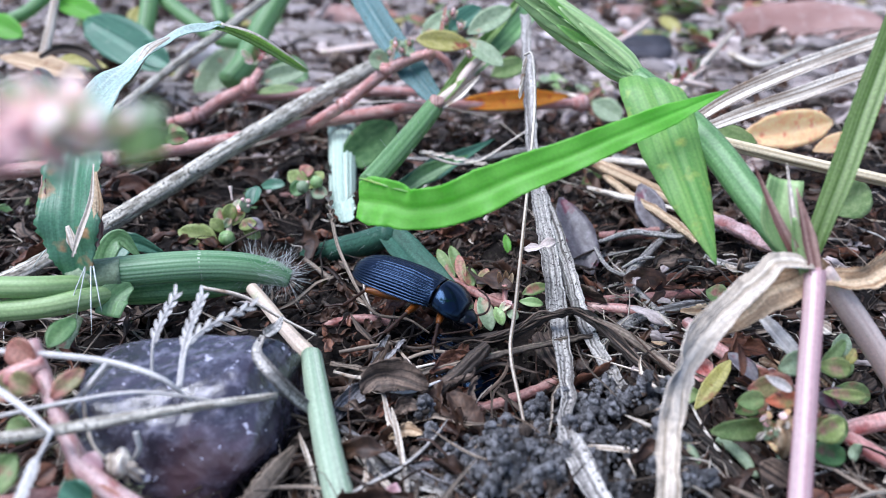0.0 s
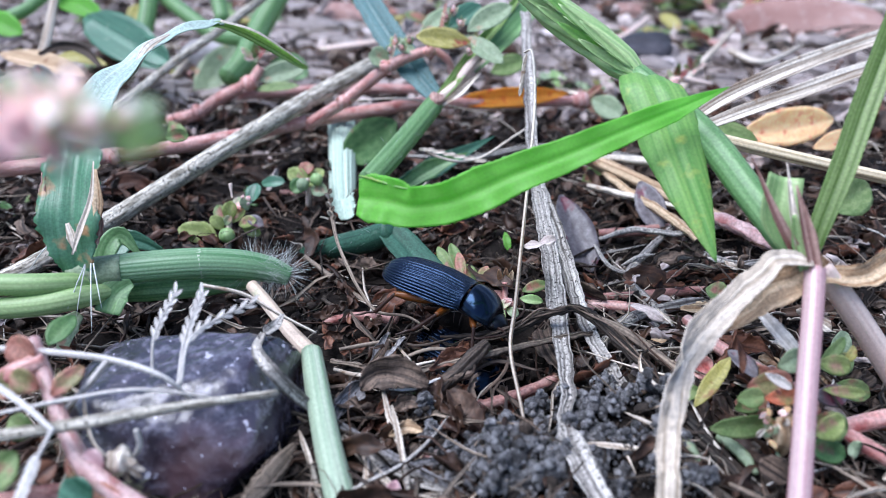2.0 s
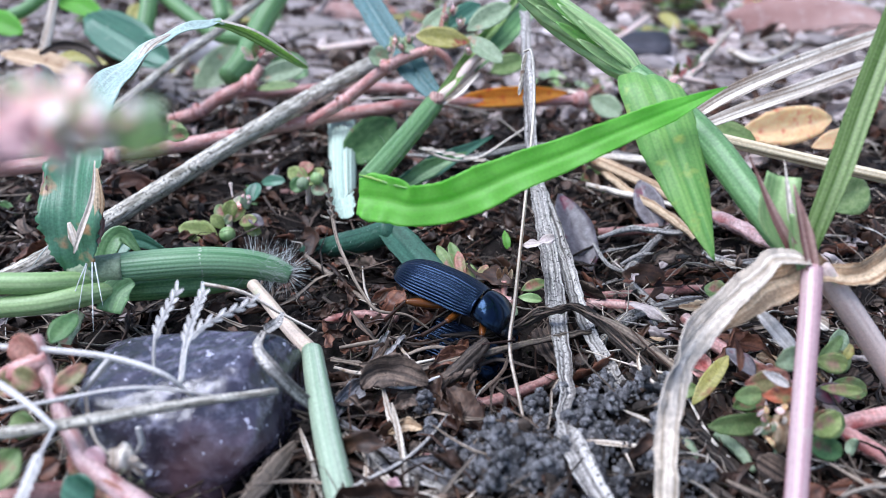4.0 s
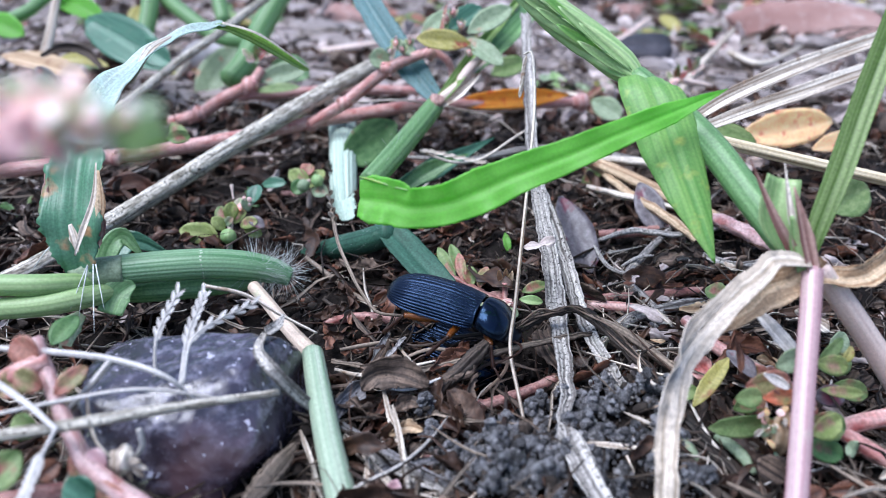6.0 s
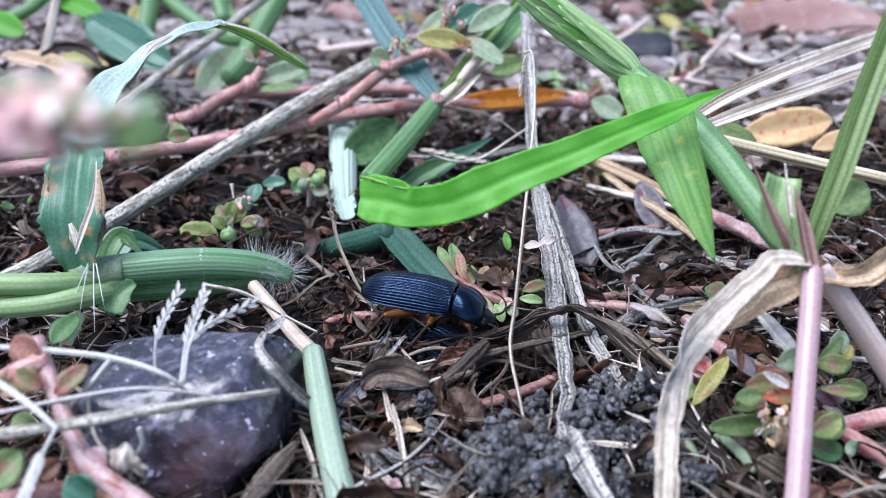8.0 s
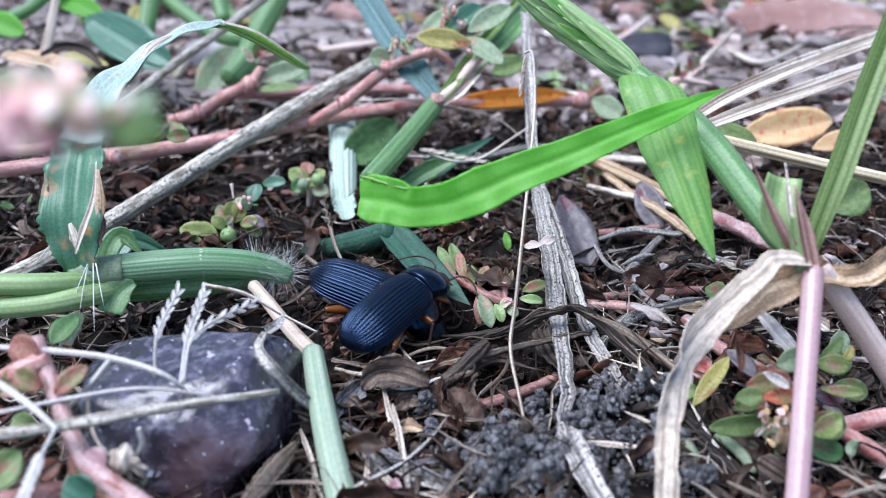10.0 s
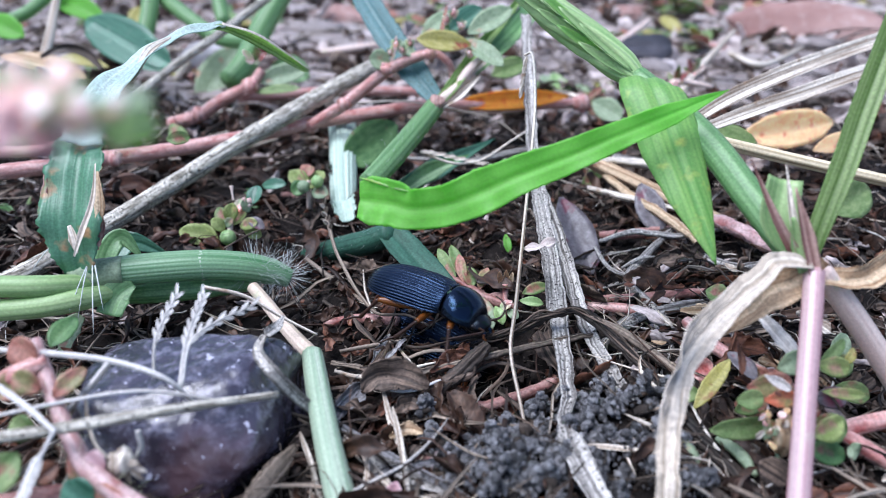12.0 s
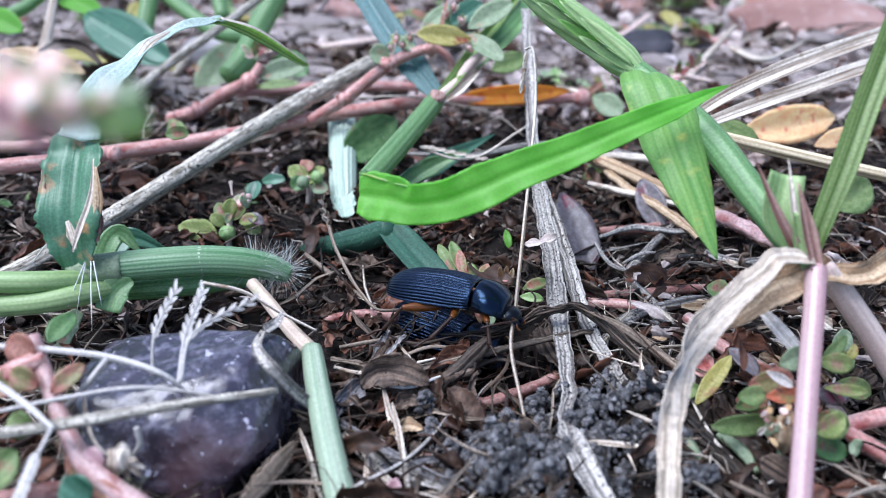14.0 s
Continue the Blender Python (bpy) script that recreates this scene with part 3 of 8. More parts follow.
# ---- pebble under the dry stems ----
def build_pebble():
    geo = boulder((-17.1, -18.2, 1.0), (
        ((-0.13, 0.09, 0.99), 5.4), ((0.05, -0.95, 0.22), 5.6), ((-0.97, -0.15, 0.18), 7.9), ((0.96, -0.2, 0.15), 6.4), ((0.72, -0.52, -0.45), 5.6), ((-0.35, -0.85, -0.2), 6.6),
        ((0, 1, 0.1), 5.4), ((0, 0, -1), 5.0), ((-0.75, 0.1, 0.6), 8.4), ((0.80, -0.2, 0.55), 7.2), ((-0.6, -0.7, 0.3), 7.6), ((0.2, 0.75, 0.6), 6.9), ((0.3, -0.78, 0.55), 6.3), ((0.0, -0.58, 0.81), 6.1)), hard=22, rough=0.05, seed=4)
    lone("pebble", geo, STONE, "rounded purple-grey stone with a glossy weathered face", "stone")


build_pebble()


# ---- bent grass plant beside the pebble ----
def build_bent_grass():
    g = thing("grass_plant", "bent green grass with ribbed hairy sheath and drooping worn blade", "grass", (-30, 0.2, 0.6))
    sheath = part("sheath", tube([(-28.6, -6.4, 6.6), (-26.5, -5.9, 6.6), (-23.1, -5.2, 6.6), (-19.7, -4.4, 6.4), (-16.7, -3.6, 5.8), (-14.6, -2.9, 4.9), (-13.1, -2.8, 4.2)], [1.05, 1.2, 1.25, 1.24, 1.2, 1.1, 0.75], sides=66, n=50, ridges=22, ridge=0.022), SHEATH, g, "ribbed green leaf sheath")
    part("collar", tube([(-20.1, -4.5, 6.4), (-19.75, -4.35, 6.4)], [1.27, 1.27], sides=24, n=4, rough=0.03), MINT, sheath, "pale ring round the sheath")
    part("hair", fringe([(-16.2, -3.6, 5.7), (-13.1, -2.8, 4.2)], 380, 2.8, 4), HAIR, sheath, "silver hairs at the mouth of the sheath")
    part("stem", tube([(-35.8, -10.4, 7.9), (-30.9, -9.6, 7.4), (-28.7, -8.2, 6.7), (-27.8, -6.6, 5.4)], [0.8, 0.85, 0.82, 0.6], ridges=9, ridge=0.02, sides=27), PALEGREEN, g, "pale green stem")
    part("stem", tube([(-36.2, -10.9, 5.9), (-30.9, -10.3, 6), (-28.1, -9, 5.9), (-26.2, -6.3, 5)], [0.8, 0.86, 0.9, 0.7], ridges=9, ridge=0.02, sides=27), PALEGREEN, g)
    part("shaded_sheath", tube([(-27.8, -5.2, 3.9), (-24.7, -4.6, 3.9), (-20.6, -4, 3.9), (-16.1, -3.1, 3.8)], [0.7, 0.95, 0.9, 0.5], ridges=12, ridge=0.02, sides=36), GREEN, g)
    part("dry_base", tube([(-29.6, -7, 6.6), (-28, -6.5, 6.7), (-25.8, -5.9, 6.6)], [0.9, 1.18, 1.26], ridges=16, ridge=0.02, sides=48), GREYLEAF, g, "greyish withered sheath base")
    part("shoot", tube([(-15.7, -5.3, 4.8), (-14.2, -7.2, 4.4), (-11.9, -10.3, 3.8), (-9.9, -12.8, 3.5)], [0.5, 0.52, 0.56, 0.62], ridges=7, ridge=0.02, sides=21), SHOOT, g, "pale tan shoot")
    part("node", lump((-9.7, -13.2, 3.7), (0.8, 0.8, 0.6), seed=3, detail=2, rough=0.1), PALEGREEN, g)
    part("shoot", tube([(-9.6, -13.6, 4), (-8.6, -17.6, 3.8), (-7.4, -21.8, 2.6), (-5.9, -26.2, 0.8)], [0.77, 0.83, 0.9, 0.98], ridges=8, ridge=0.02, sides=24), MINT, g)
    bl = part("blade", blade([(-28.9, -0.1, 16.6), (-29.1, -1.2, 15.8), (-29, -3.4, 14.3), (-28.7, -6.6, 10.9), (-28.5, -7.4, 7.2)], [3.0, 4.0, 4.5, 4.7, 2.2], [(-0.4, -0.8, 0.4), FACE, FACE, (0.1, -0.95, 0.2), FACE], ruffle=0.2, waves=5, saw=0.16, n=70, cols=16, veins=0.025), WORNBLADE, g, "drooping green blade with ragged brown margins")
    part("blade", blade([(-20.4, 13.6, 22.0), (-21.4, 13, 22.2), (-24.4, 9.9, 21.7), (-26.6, 5.7, 20.3), (-28.2, 1.8, 18.6), (-28.7, -2, 16.1)], [0.35, 0.9, 1.6, 2.2, 3.0, 3.4], [(0, -0.6, 0.8), (0, -0.6, 0.8), (-0.4, -0.6, 0.7), (-0.4, -0.8, 0.4), FACE, FACE], ruffle=0.14, waves=5, saw=0.08, n=60, cols=10, veins=0.02), PALEBLUE, g, "waxy arching blade with its sky sheen coloured pale")
    part("blade", blade([(-13.8, 18.7, 16.4), (-14.6, 18.0, 17), (-17.9, 15.3, 20.1), (-20.2, 13.6, 21.7), (-21.6, 12.8, 22.0)], [0.1, 0.7, 1.15, 0.9, 0.3], [(0, -0.75, 0.6)], cup=0.25, ruffle=0.05, saw=0.05, n=40, cols=8, veins=0.02), RIBBED, g, "green tip of the arching blade")
    part("rim", blade([(-13.9, 18.5, 16.7), (-17.6, 15.2, 20.7), (-20.6, 13.2, 22.3)], [0.1, 0.3, 0.3], (0, -0.6, 0.8), thick=0.1, saw=0.2, n=30), WHITEDRY, g)
    for edge in ([(-31.1, -3.8, 14.4), (-31, -5.2, 12.6), (-30.4, -6.7, 10.7)], [(-26.9, -5, 12.5), (-26.5, -6.4, 10.8), (-26.9, -7, 9.2)]):
        part("brown_margin", blade(edge, [0.2, 0.7, 0.25], ruffle=0.2, saw=0.4, thick=0.12), BRACT, bl)
    part("torn_strip", blade([(-26.7, -4.6, 15.4), (-26.7, -6.3, 13.1), (-27.4, -7.8, 11), (-28, -8.5, 9.4)], [0.1, 0.4, 0.5, 0.15], thick=0.08, cup=0.3), WHITEDRY, bl, "white torn dry strip")
    part("torn_strip", blade([(-26.9, -4.2, 14.6), (-26.5, -5.8, 12.4), (-26.7, -6.8, 10.5)], [0.2, 0.9, 0.2], thick=0.08), TAN, bl)
    part("torn_strip", blade([(-28.6, -7, 11.3), (-28.2, -7.6, 10.4), (-28, -8, 9.4)], [0.3, 0.8, 0.2], thick=0.08), WHITEDRY, bl)
    part("hair", hairs([(a, b) for a, b in zip([(-27.5, -8, 8.3), (-27.5, -8, 8.2), (-27.1, -7.9, 8.3), (-26.9, -7.9, 8.3), (-30.7, -6.3, 9.3)], [(-28.4, -10.4, 5.7), (-27.7, -10.7, 5.3), (-26.1, -12.1, 4.7), (-25.8, -10.4, 5.8), (-32.4, -7.3, 7.3)])], 0.06), HAIR, bl)
    part("torn_strip", blade([(-23.9, 8.5, 22.1), (-25.6, 7.4, 21.2), (-26.5, 5.4, 19.5), (-28, 4, 18)], [0.2, 0.8, 0.5, 0.1], thick=0.08), STRAW, bl)
    part("small_blade", blade([(-30, -1.7, 3), (-29.5, 0.1, 5.4), (-28.5, 1.1, 6.1), (-26.7, 0.2, 4.5)], [1.5, 2.0, 1.6, 0.2]), GREEN, g)
    part("small_blade", blade([(-30.4, 1.6, 2.8), (-29, 3.6, 4.4), (-25.7, 3.8, 2.8)], [1.5, 2.0, 0.3]), TEAL, g)
    part("small_blade", blade([(-26.2, -8.9, 4.4), (-25.8, -7.7, 5.5), (-24.7, -6.9, 6)], [2.0, 2.6, 0.6]), GREEN, g)
    part("small_blade", blade([(-29.8, -10.2, 1.8), (-29.6, -9, 3.1), (-28.9, -8, 3.8)], [0.8, 2.0, 0.8]), GREYLEAF, g)


build_bent_grass()


# ---- long bright blade in front ----
def build_bright_blade():
    g = thing("grass_shoot", "bright green ruffled grass blade lit from behind", "grass", (19.8, -6.6, 21.4))
    part("blade", blade([(-6.1, -9.3, 14.5), (-5.1, -9.7, 14.6), (-3.7, -10.4, 14.7), (-2.2, -10.9, 14.5), (0.2, -11.1, 14.9), (2.6, -10.9, 15.8), (4.9, -10.4, 16.7), (8.8, -9.7, 18), (12.3, -9, 19.3), (16, -7.8, 20.4), (20.2, -6.4, 21.7)], [2.6, 3.5, 3.35, 2.9, 2.9, 3.2, 2.75, 2.35, 2.0, 1.6, 0.05], [(0.4, -0.8, 0.4), (0.25, -0.85, 0.45), (0.1, -0.9, 0.35), (0, -0.9, 0.3), (0, -0.9, 0.3), FACE, FACE, FACE, FACE, FACE, FACE], cup=0.1, ruffle=0.16, waves=9, n=130, cols=16, saw=0.05, veins=0.005, thick=0.1), BRIGHT, g)
    part("rim", tube([(-6, -8.6, 15.9), (-5.2, -9.1, 15.9), (-4.3, -9.6, 15.8), (-3.3, -10.1, 15.7), (-2.2, -10.5, 15.6)], [0.05, 0.12, 0.1, 0.1, 0.03], sides=6, n=40, rough=0.6), YELLOWGREEN, g, "pale uneven upper rim")


build_bright_blade()


# ---- upright grass plant with a pink stalk ----
def build_pink_grass():
    g = thing("grass_plant", "green grass shoot with hanging blade on a pink stalk", "grass", (21.8, -23, 7.7))
    part("stem", tube([(24.2, -15.6, 12.1), (22.9, -14.3, 13.4), (21.3, -10.9, 15.4), (19.6, -6.5, 17.5), (17.5, -2.8, 19.1), (15.2, 0.3, 20.6)], [0.7, 0.95, 1.05, 1.1, 1.15, 1.1], ridges=12, ridge=0.02, sides=36, n=40), GREEN, g, "deep green stem")
    sp = part("seed_head", tube([(15.4, -0.3, 20.5), (14.2, 1.3, 21.4), (12.2, 3.7, 22.7), (9.2, 6.3, 24.5), (6.1, 9.7, 26.7), (4.2, 11.6, 28)], [0.8, 1.55, 1.85, 1.7, 1.3, 0.9], ridges=8, ridge=0.09, sides=48, n=40, flat=0.7, twist=0.1), PALEGREEN, g, "folded light green sheath round the seed head")
    for k in range(6):
        a = np.array((14.7, 0.3, 21.2)) * (1 - k / 6) + np.array((5.6, 9.1, 27.2)) * (k / 6)
        for s in (-1, 1):
            part("spikelet", leaf(a + (0, -0.7, 0.25 * s), a + (-4.2, 0.6, 2.9 + 0.7 * s), 0.75, (0.25 * s, -0.8, 0.6), cup=0.3, seed=k), PALEGREEN if (k + s) % 3 else YELLOWGREEN, sp)
    part("node", lump((15.3, -0.3, 20.6), (1.0, 0.9, 0.75), seed=2, detail=3, rough=0.15), MINT, g, "pale node")
    part("blade", blade([(16.1, 0.2, 19.4), (15.7, -0.8, 20.9), (15.5, -2.8, 21), (15.9, -4.5, 20), (16.6, -6.8, 17.8), (17.6, -9.8, 14.9), (18.9, -13.1, 11.3)], [3.2, 3.9, 4.4, 4.6, 4.5, 3.2, 0.1], [(0, 0.4, 0.9), (0, -0.2, 1), (0, -0.7, 0.7), (-0.1, -0.85, 0.5), (-0.1, -0.9, 0.4), (0.1, -0.9, 0.4), FACE], cup=-0.13, ruffle=0.06, waves=3, n=70, cols=16, veins=0.015), YELLOWGREEN, g, "hanging green blade with a dry pointed tip")
    part("blade", blade([(23.9, -15.4, 12.3), (24.7, -14.4, 14.7), (26.2, -12.6, 18), (27.9, -10.3, 21.8), (30.3, -7.2, 26.7), (31.8, -5.3, 29.6)], [0.9, 1.35, 1.65, 1.7, 1.65, 1.6], [(-0.35, -0.75, 0.5)], cup=0.2, n=60, cols=18, veins=0.06), RIBBED, g, "upright ribbed green blade")
    part("pale_sheath", blade([(23, -15.3, 13.1), (21.9, -14.3, 15.3), (22.4, -12.8, 17.6)], [1.2, 2.7, 2.3], cup=0.25), PALEGREEN, g)
    part("bract", blade([(22.8, -16.3, 13.4), (21.2, -15.6, 15.9), (19.4, -14.2, 19.5)], [0.9, 0.6, 0.03], cup=0.4, veins=0.03), BRACT, g, "pointed brownish-pink bract")
    part("bract", blade([(22.9, -16.4, 13.6), (22.2, -15.4, 16.2), (21.7, -14.1, 19.2)], [0.7, 0.5, 0.03], cup=0.4), STRAW, g)
    part("bract", blade([(23.8, -17.2, 12.5), (23.1, -16.3, 14.9), (22.2, -15.1, 17.9)], [0.8, 0.95, 0.1], cup=0.4, veins=0.03), BRACT, g)
    part("bract", blade([(23.1, -16.9, 12.8), (22.6, -16.2, 14.4), (22.2, -15.6, 16.1)], [0.8, 1.0, 0.3], cup=0.3), PALEGREEN, g)
    part("pink_stalk", tube([(23.9, -16.6, 12.7), (23.1, -19.1, 10.8), (21.9, -22.8, 7.5), (20.4, -27.6, 3.2), (19.9, -29, 2)], [0.66, 0.64, 0.64, 0.66, 0.66], ridges=7, ridge=0.03, sides=28, n=40), PINK, g, "glossy pink stalk")
    part("pink_stalk", tube([(24.8, -15.3, 12.3), (27.5, -15.4, 9.2), (30.6, -15.8, 5.3), (34.7, -17, -0.2)], [0.7, 0.82, 0.86, 0.86], ridges=7, ridge=0.02, sides=28), PALEPINK, g)
    part("dry_sheath", crumple(blade([(23.7, -16.8, 13.2), (21.4, -17.1, 13.8), (19.8, -18, 13.1), (17.8, -19.2, 11.9), (15.8, -20.5, 10.5), (14.5, -22, 9.1), (13.4, -24.2, 7.4), (13, -26, 5.5), (12.9, -27.9, 2.9)], [0.5, 1.1, 1.35, 1.6, 2.1, 1.75, 1.4, 1.3, 1.25], [(0.1, -0.4, 0.9), (0.1, -0.5, 0.8), (-0.5, -0.7, 0.5), (-0.6, -0.7, 0.2), (-0.2, -0.95, 0.2), (0.4, -0.9, 0.2), (0.1, -0.95, 0.3), (-0.3, -0.9, 0.3), FACE], cup=0.22, ruffle=0.16, waves=4, thick=0.06, n=120, cols=40, veins=0.05, saw=0.05), 0.16, 3, 1.6), WHITEDRY, g, "bleached papery dry sheath hanging from the node")
    part("dry_sheath", crumple(blade([(17.2, -18.9, 9.3), (18.7, -18.1, 10.1), (20.6, -17.2, 11.3), (22.8, -16.5, 12.1), (24.2, -16.1, 12.4), (25.6, -16, 11.9), (27.9, -15.4, 11.5), (30.9, -13.8, 12.4)], [0.3, 1.6, 2.7, 2.6, 1.8, 1.5, 1.6, 1.7], [(0.2, -0.7, 0.7)], cup=0.25, ruffle=0.22, waves=3, n=80, cols=24, veins=0.04, saw=0.08), 0.2, 5, 1.5), TAN, g, "tan dry sheath")


build_pink_grass()


# ---- dry blades and stalks across the middle ----
def build_dry_blades():
    lab = "weathered grey dry grass blade lying across the soil"
    lone("dry_grass", crumple(blade([(9.9, 35.1, 19), (9.4, 25, 14.8), (9.1, 16, 10.8), (9, 7.8, 8), (9.3, -0.6, 5.2), (9.3, -7.9, 3), (8.9, -15.7, 2.3), (8.2, -19.5, 2.4), (8.5, -22.7, 2.7), (9.9, -26.8, 1.8)], [1.2, 1.2, 1.2, 1.45, 1.55, 1.5, 1.15, 0.95, 1.8, 1.3], cup=0.14, ruffle=0.12, waves=6, saw=0.1, n=160, cols=16, veins=0.03, seed=2), 0.16, 2, 1.3), GREYDRY, lab, "dry grass")
    lone("dry_grass", crumple(blade([(9.3, 7.2, 8), (10.7, -0.2, 4.7), (11.4, -6.9, 2.8), (12.7, -12.6, 1.7), (15, -18.9, 0.4)], [1.0, 1.5, 1.2, 1.1, 0.8], cup=0.14, ruffle=0.1, waves=4, saw=0.1, n=110, cols=14, veins=0.03, seed=5), 0.16, 2, 1.3), GREYDRY, lab, "dry grass")
    st = thing("dry_stalk", "thin straw stalk with a withered spikelet", "dry grass", (5.8, -19.8, 1))
    part("stalk", tube([(7.6, 12.8, 19.5), (8.3, 11.7, 19.6), (8.2, 7, 16.2), (7.1, -0.1, 11.4), (5.7, -8.4, 5.4), (5.1, -11.8, 3.2), (5.5, -15.5, 1.6), (5.9, -19.2, 0.4)], [0.09, 0.13, 0.14, 0.14, 0.16, 0.15, 0.14, 0.1], sides=8, n=50), STRAW, st)
    for k in range(6):
        part("spikelet", leaf(np.array((7.8, 12.2, 19.5)) + (-0.05 * k, 0, -0.55 * k), np.array((7.7, 11.4, 18.8)) + (-0.25 - 0.05 * k, -0.1, -0.6 * k - 0.1), 0.4, seed=k), STRAW, st)
    part("flake", fragment((6.5, -4.5, 8), 0.1, 2.6, 1.3, np.random.RandomState(6)), PALEBIT, st, "white papery flake")
    s2 = thing("dry_straw", "pale split dry straw propped on the litter", "dry grass", (24.2, 9.7, 13.8))
    part("strip", blade([(23.1, 8.9, 14.3), (28.1, 12.9, 15.5), (35.8, 19, 16.3), (44.3, 25, 17), (54.8, 31.2, 18)], [0.9, 1.6, 1.9, 1.9, 1.9], [(0, -0.6, 0.8)], cup=0.22, n=50, cols=14, veins=0.06, saw=0.06), STRAW, s2)
    part("strip", blade([(22.9, 7.8, 13.5), (29, 11.6, 14.2), (36.3, 16.4, 14.7), (44.4, 21.8, 15.3), (52.9, 26.6, 15.7)], [0.9, 1.5, 1.7, 1.7, 1.7], [(0, -0.6, 0.8)], cup=0.22, n=50, cols=14, veins=0.06, saw=0.06, seed=2), STRAW, s2)
    lone("dry_straw", tube([(22.2, 3.4, 14.7), (27.4, 3.8, 13.3), (33.4, 4.1, 11.8), (43.1, 5, 9.3)], [0.5, 0.55, 0.55, 0.55], ridges=6, ridge=0.06, sides=24), GOLD, "smooth golden straw lying on the weeds", "dry grass")
    lone("dry_straw", tube([(17, 25, 4.2), (23.2, 19.7, 2.8), (30.6, 14.1, 0.7), (35.6, 6.3, -1.1)], [0.8, 0.85, 0.85, 0.8], ridges=5, ridge=0.08, sides=20, rough=0.1), TAN, "brown dead stem lying on the litter", "dry grass")
    lone("dry_straw", tube([(-4.3, 27, 3.7), (3.1, 26.9, 3.4), (10.7, 28.4, 4.2), (19.1, 29.1, 3.4), (26, 28.4, 2.1)], [0.2, 0.35, 0.4, 0.5, 0.5], ridges=5, ridge=0.1, sides=20), GREYDRY, "thin pale straw lying on the weeds", "dry grass")
    lone("dry_grass", blade([(-12.4, -15.4, 7), (-12.3, -17.8, 7.3), (-11.1, -19.5, 7), (-9.5, -19.1, 4.3), (-8, -18.2, 1.8)], [0.4, 0.8, 0.9, 0.9, 0.6], cup=0.25, n=60, cols=12, veins=0.05, seed=8), GREYDRY, "looped grey dry blade on the litter", "dry grass")
    lone("dry_grass", blade([(-12.2, -15.7, 7.3), (-11.7, -14.3, 7), (-11.6, -12.7, 6.8)], [0.7, 0.7, 0.2], cup=0.2), GREYDRY, "grey dry blade end curling upward", "dry grass")
    lone("dry_grass", blade([(-7.5, -18.7, 2.1), (-3.5, -21.4, 1.3), (0.2, -23.5, 0.7), (3, -25.4, 0.1)], [0.4, 0.8, 0.8, 0.7], cup=0.25, n=50, cols=12, veins=0.05, seed=8), GREYBARK, "dark grey dry blade lying on the litter", "dry grass")
    lone("dry_grass", blade([(-6.7, -20, 1.8), (-5, -21.7, 1.2), (-2.9, -23.8, 0.6)], [0.4, 0.6, 0.4], cup=0.25, veins=0.05), WHITEDRY, "short grey dry blade on the litter", "dry grass")


build_dry_blades()
for pts, r, m, lab in (
    ([(14.2, 23.9, 4), (19.4, 24, 4.5), (25.7, 22.8, 4), (29.5, 19.6, 3)], 0.5, STRAW, "pale dry straw lying on the litter"),
    ([(16.2, 19.6, 3), (20.6, 16.5, 3), (26.1, 14.1, 2.6)], 0.35, STRAW, "thin pale straw lying on the litter"),
    ([(18.4, 24.6, 3), (20.3, 18, 3), (23.6, 11.7, 2.6), (25.6, 6.2, 2.2)], 0.5, TAN, "tan dead stem lying on the litter"),
    ([(27.9, 11.5, 3), (29.6, 8.9, 3), (31.3, 5.8, 3), (32.3, 3, 3)], 0.75, SALMON, "pinkish dead stem lying on the litter"),
    ([(15.5, 8.4, 2), (19.3, 10.1, 2.2), (23.8, 9.6, 2), (29.5, 11.6, 2)], 0.3, GREYDRY, "frayed grey stem lying on the litter"),
    ([(21.2, 4.3, 2), (24.6, 4.8, 2.2), (27.3, 3.2, 2), (30.8, 4.1, 2)], 0.4, GREYDRY, "frayed grey stem lying on the litter")):
    lone("dry_stalk", crumple(tube(pts, [r * 0.7, r, r, r * 0.6], ridges=5, ridge=0.07, sides=20, n=40, rough=0.2), r * 0.3, 2, 1.5), m, lab, "dry grass")


# ---- grey stick ----
def build_stick():
    s = thing("stick", "weathered grey stick with dark specks leaning over the weeds", "stick", (-44, 0.2, 0.1))
    part("bark", tube([(-44, 0.2, 0.1), (-38.9, 4.3, 1.4), (-34.2, 9.6, 3), (-29.2, 16.2, 4.7), (-23.6, 24, 6.6), (-17.1, 33, 8.5), (-10.1, 41.9, 10.4), (-5, 48.1, 11.5)], [0.85, 0.9, 0.92, 0.95, 1.0, 1.08, 1.1, 0.85], ridges=5, ridge=0.03, sides=30, n=90, rough=0.10), STICK, s)
    for k, p in enumerate([(-36.5, 6.6, 2.4), (-27.1, 17.9, 5.8), (-20.9, 27.3, 7.7), (-12.7, 38.1, 9.8)]):
        part("knot", lump(p, (0.7, 0.5, 0.5), seed=k, detail=3, rough=0.4), STICK, s)
    lone("stick", tube([(-42, 33.1, 6.7), (-39.7, 37.4, 8.3), (-36, 43.2, 10.8), (-30.5, 50.6, 14.1), (-23.6, 58.7, 18.6)], [0.5, 0.52, 0.58, 0.6, 0.6], ridges=5, ridge=0.06, sides=20, rough=0.12, n=40), STICK, "pale dry stem leaning behind the grass", "stick")


build_stick()


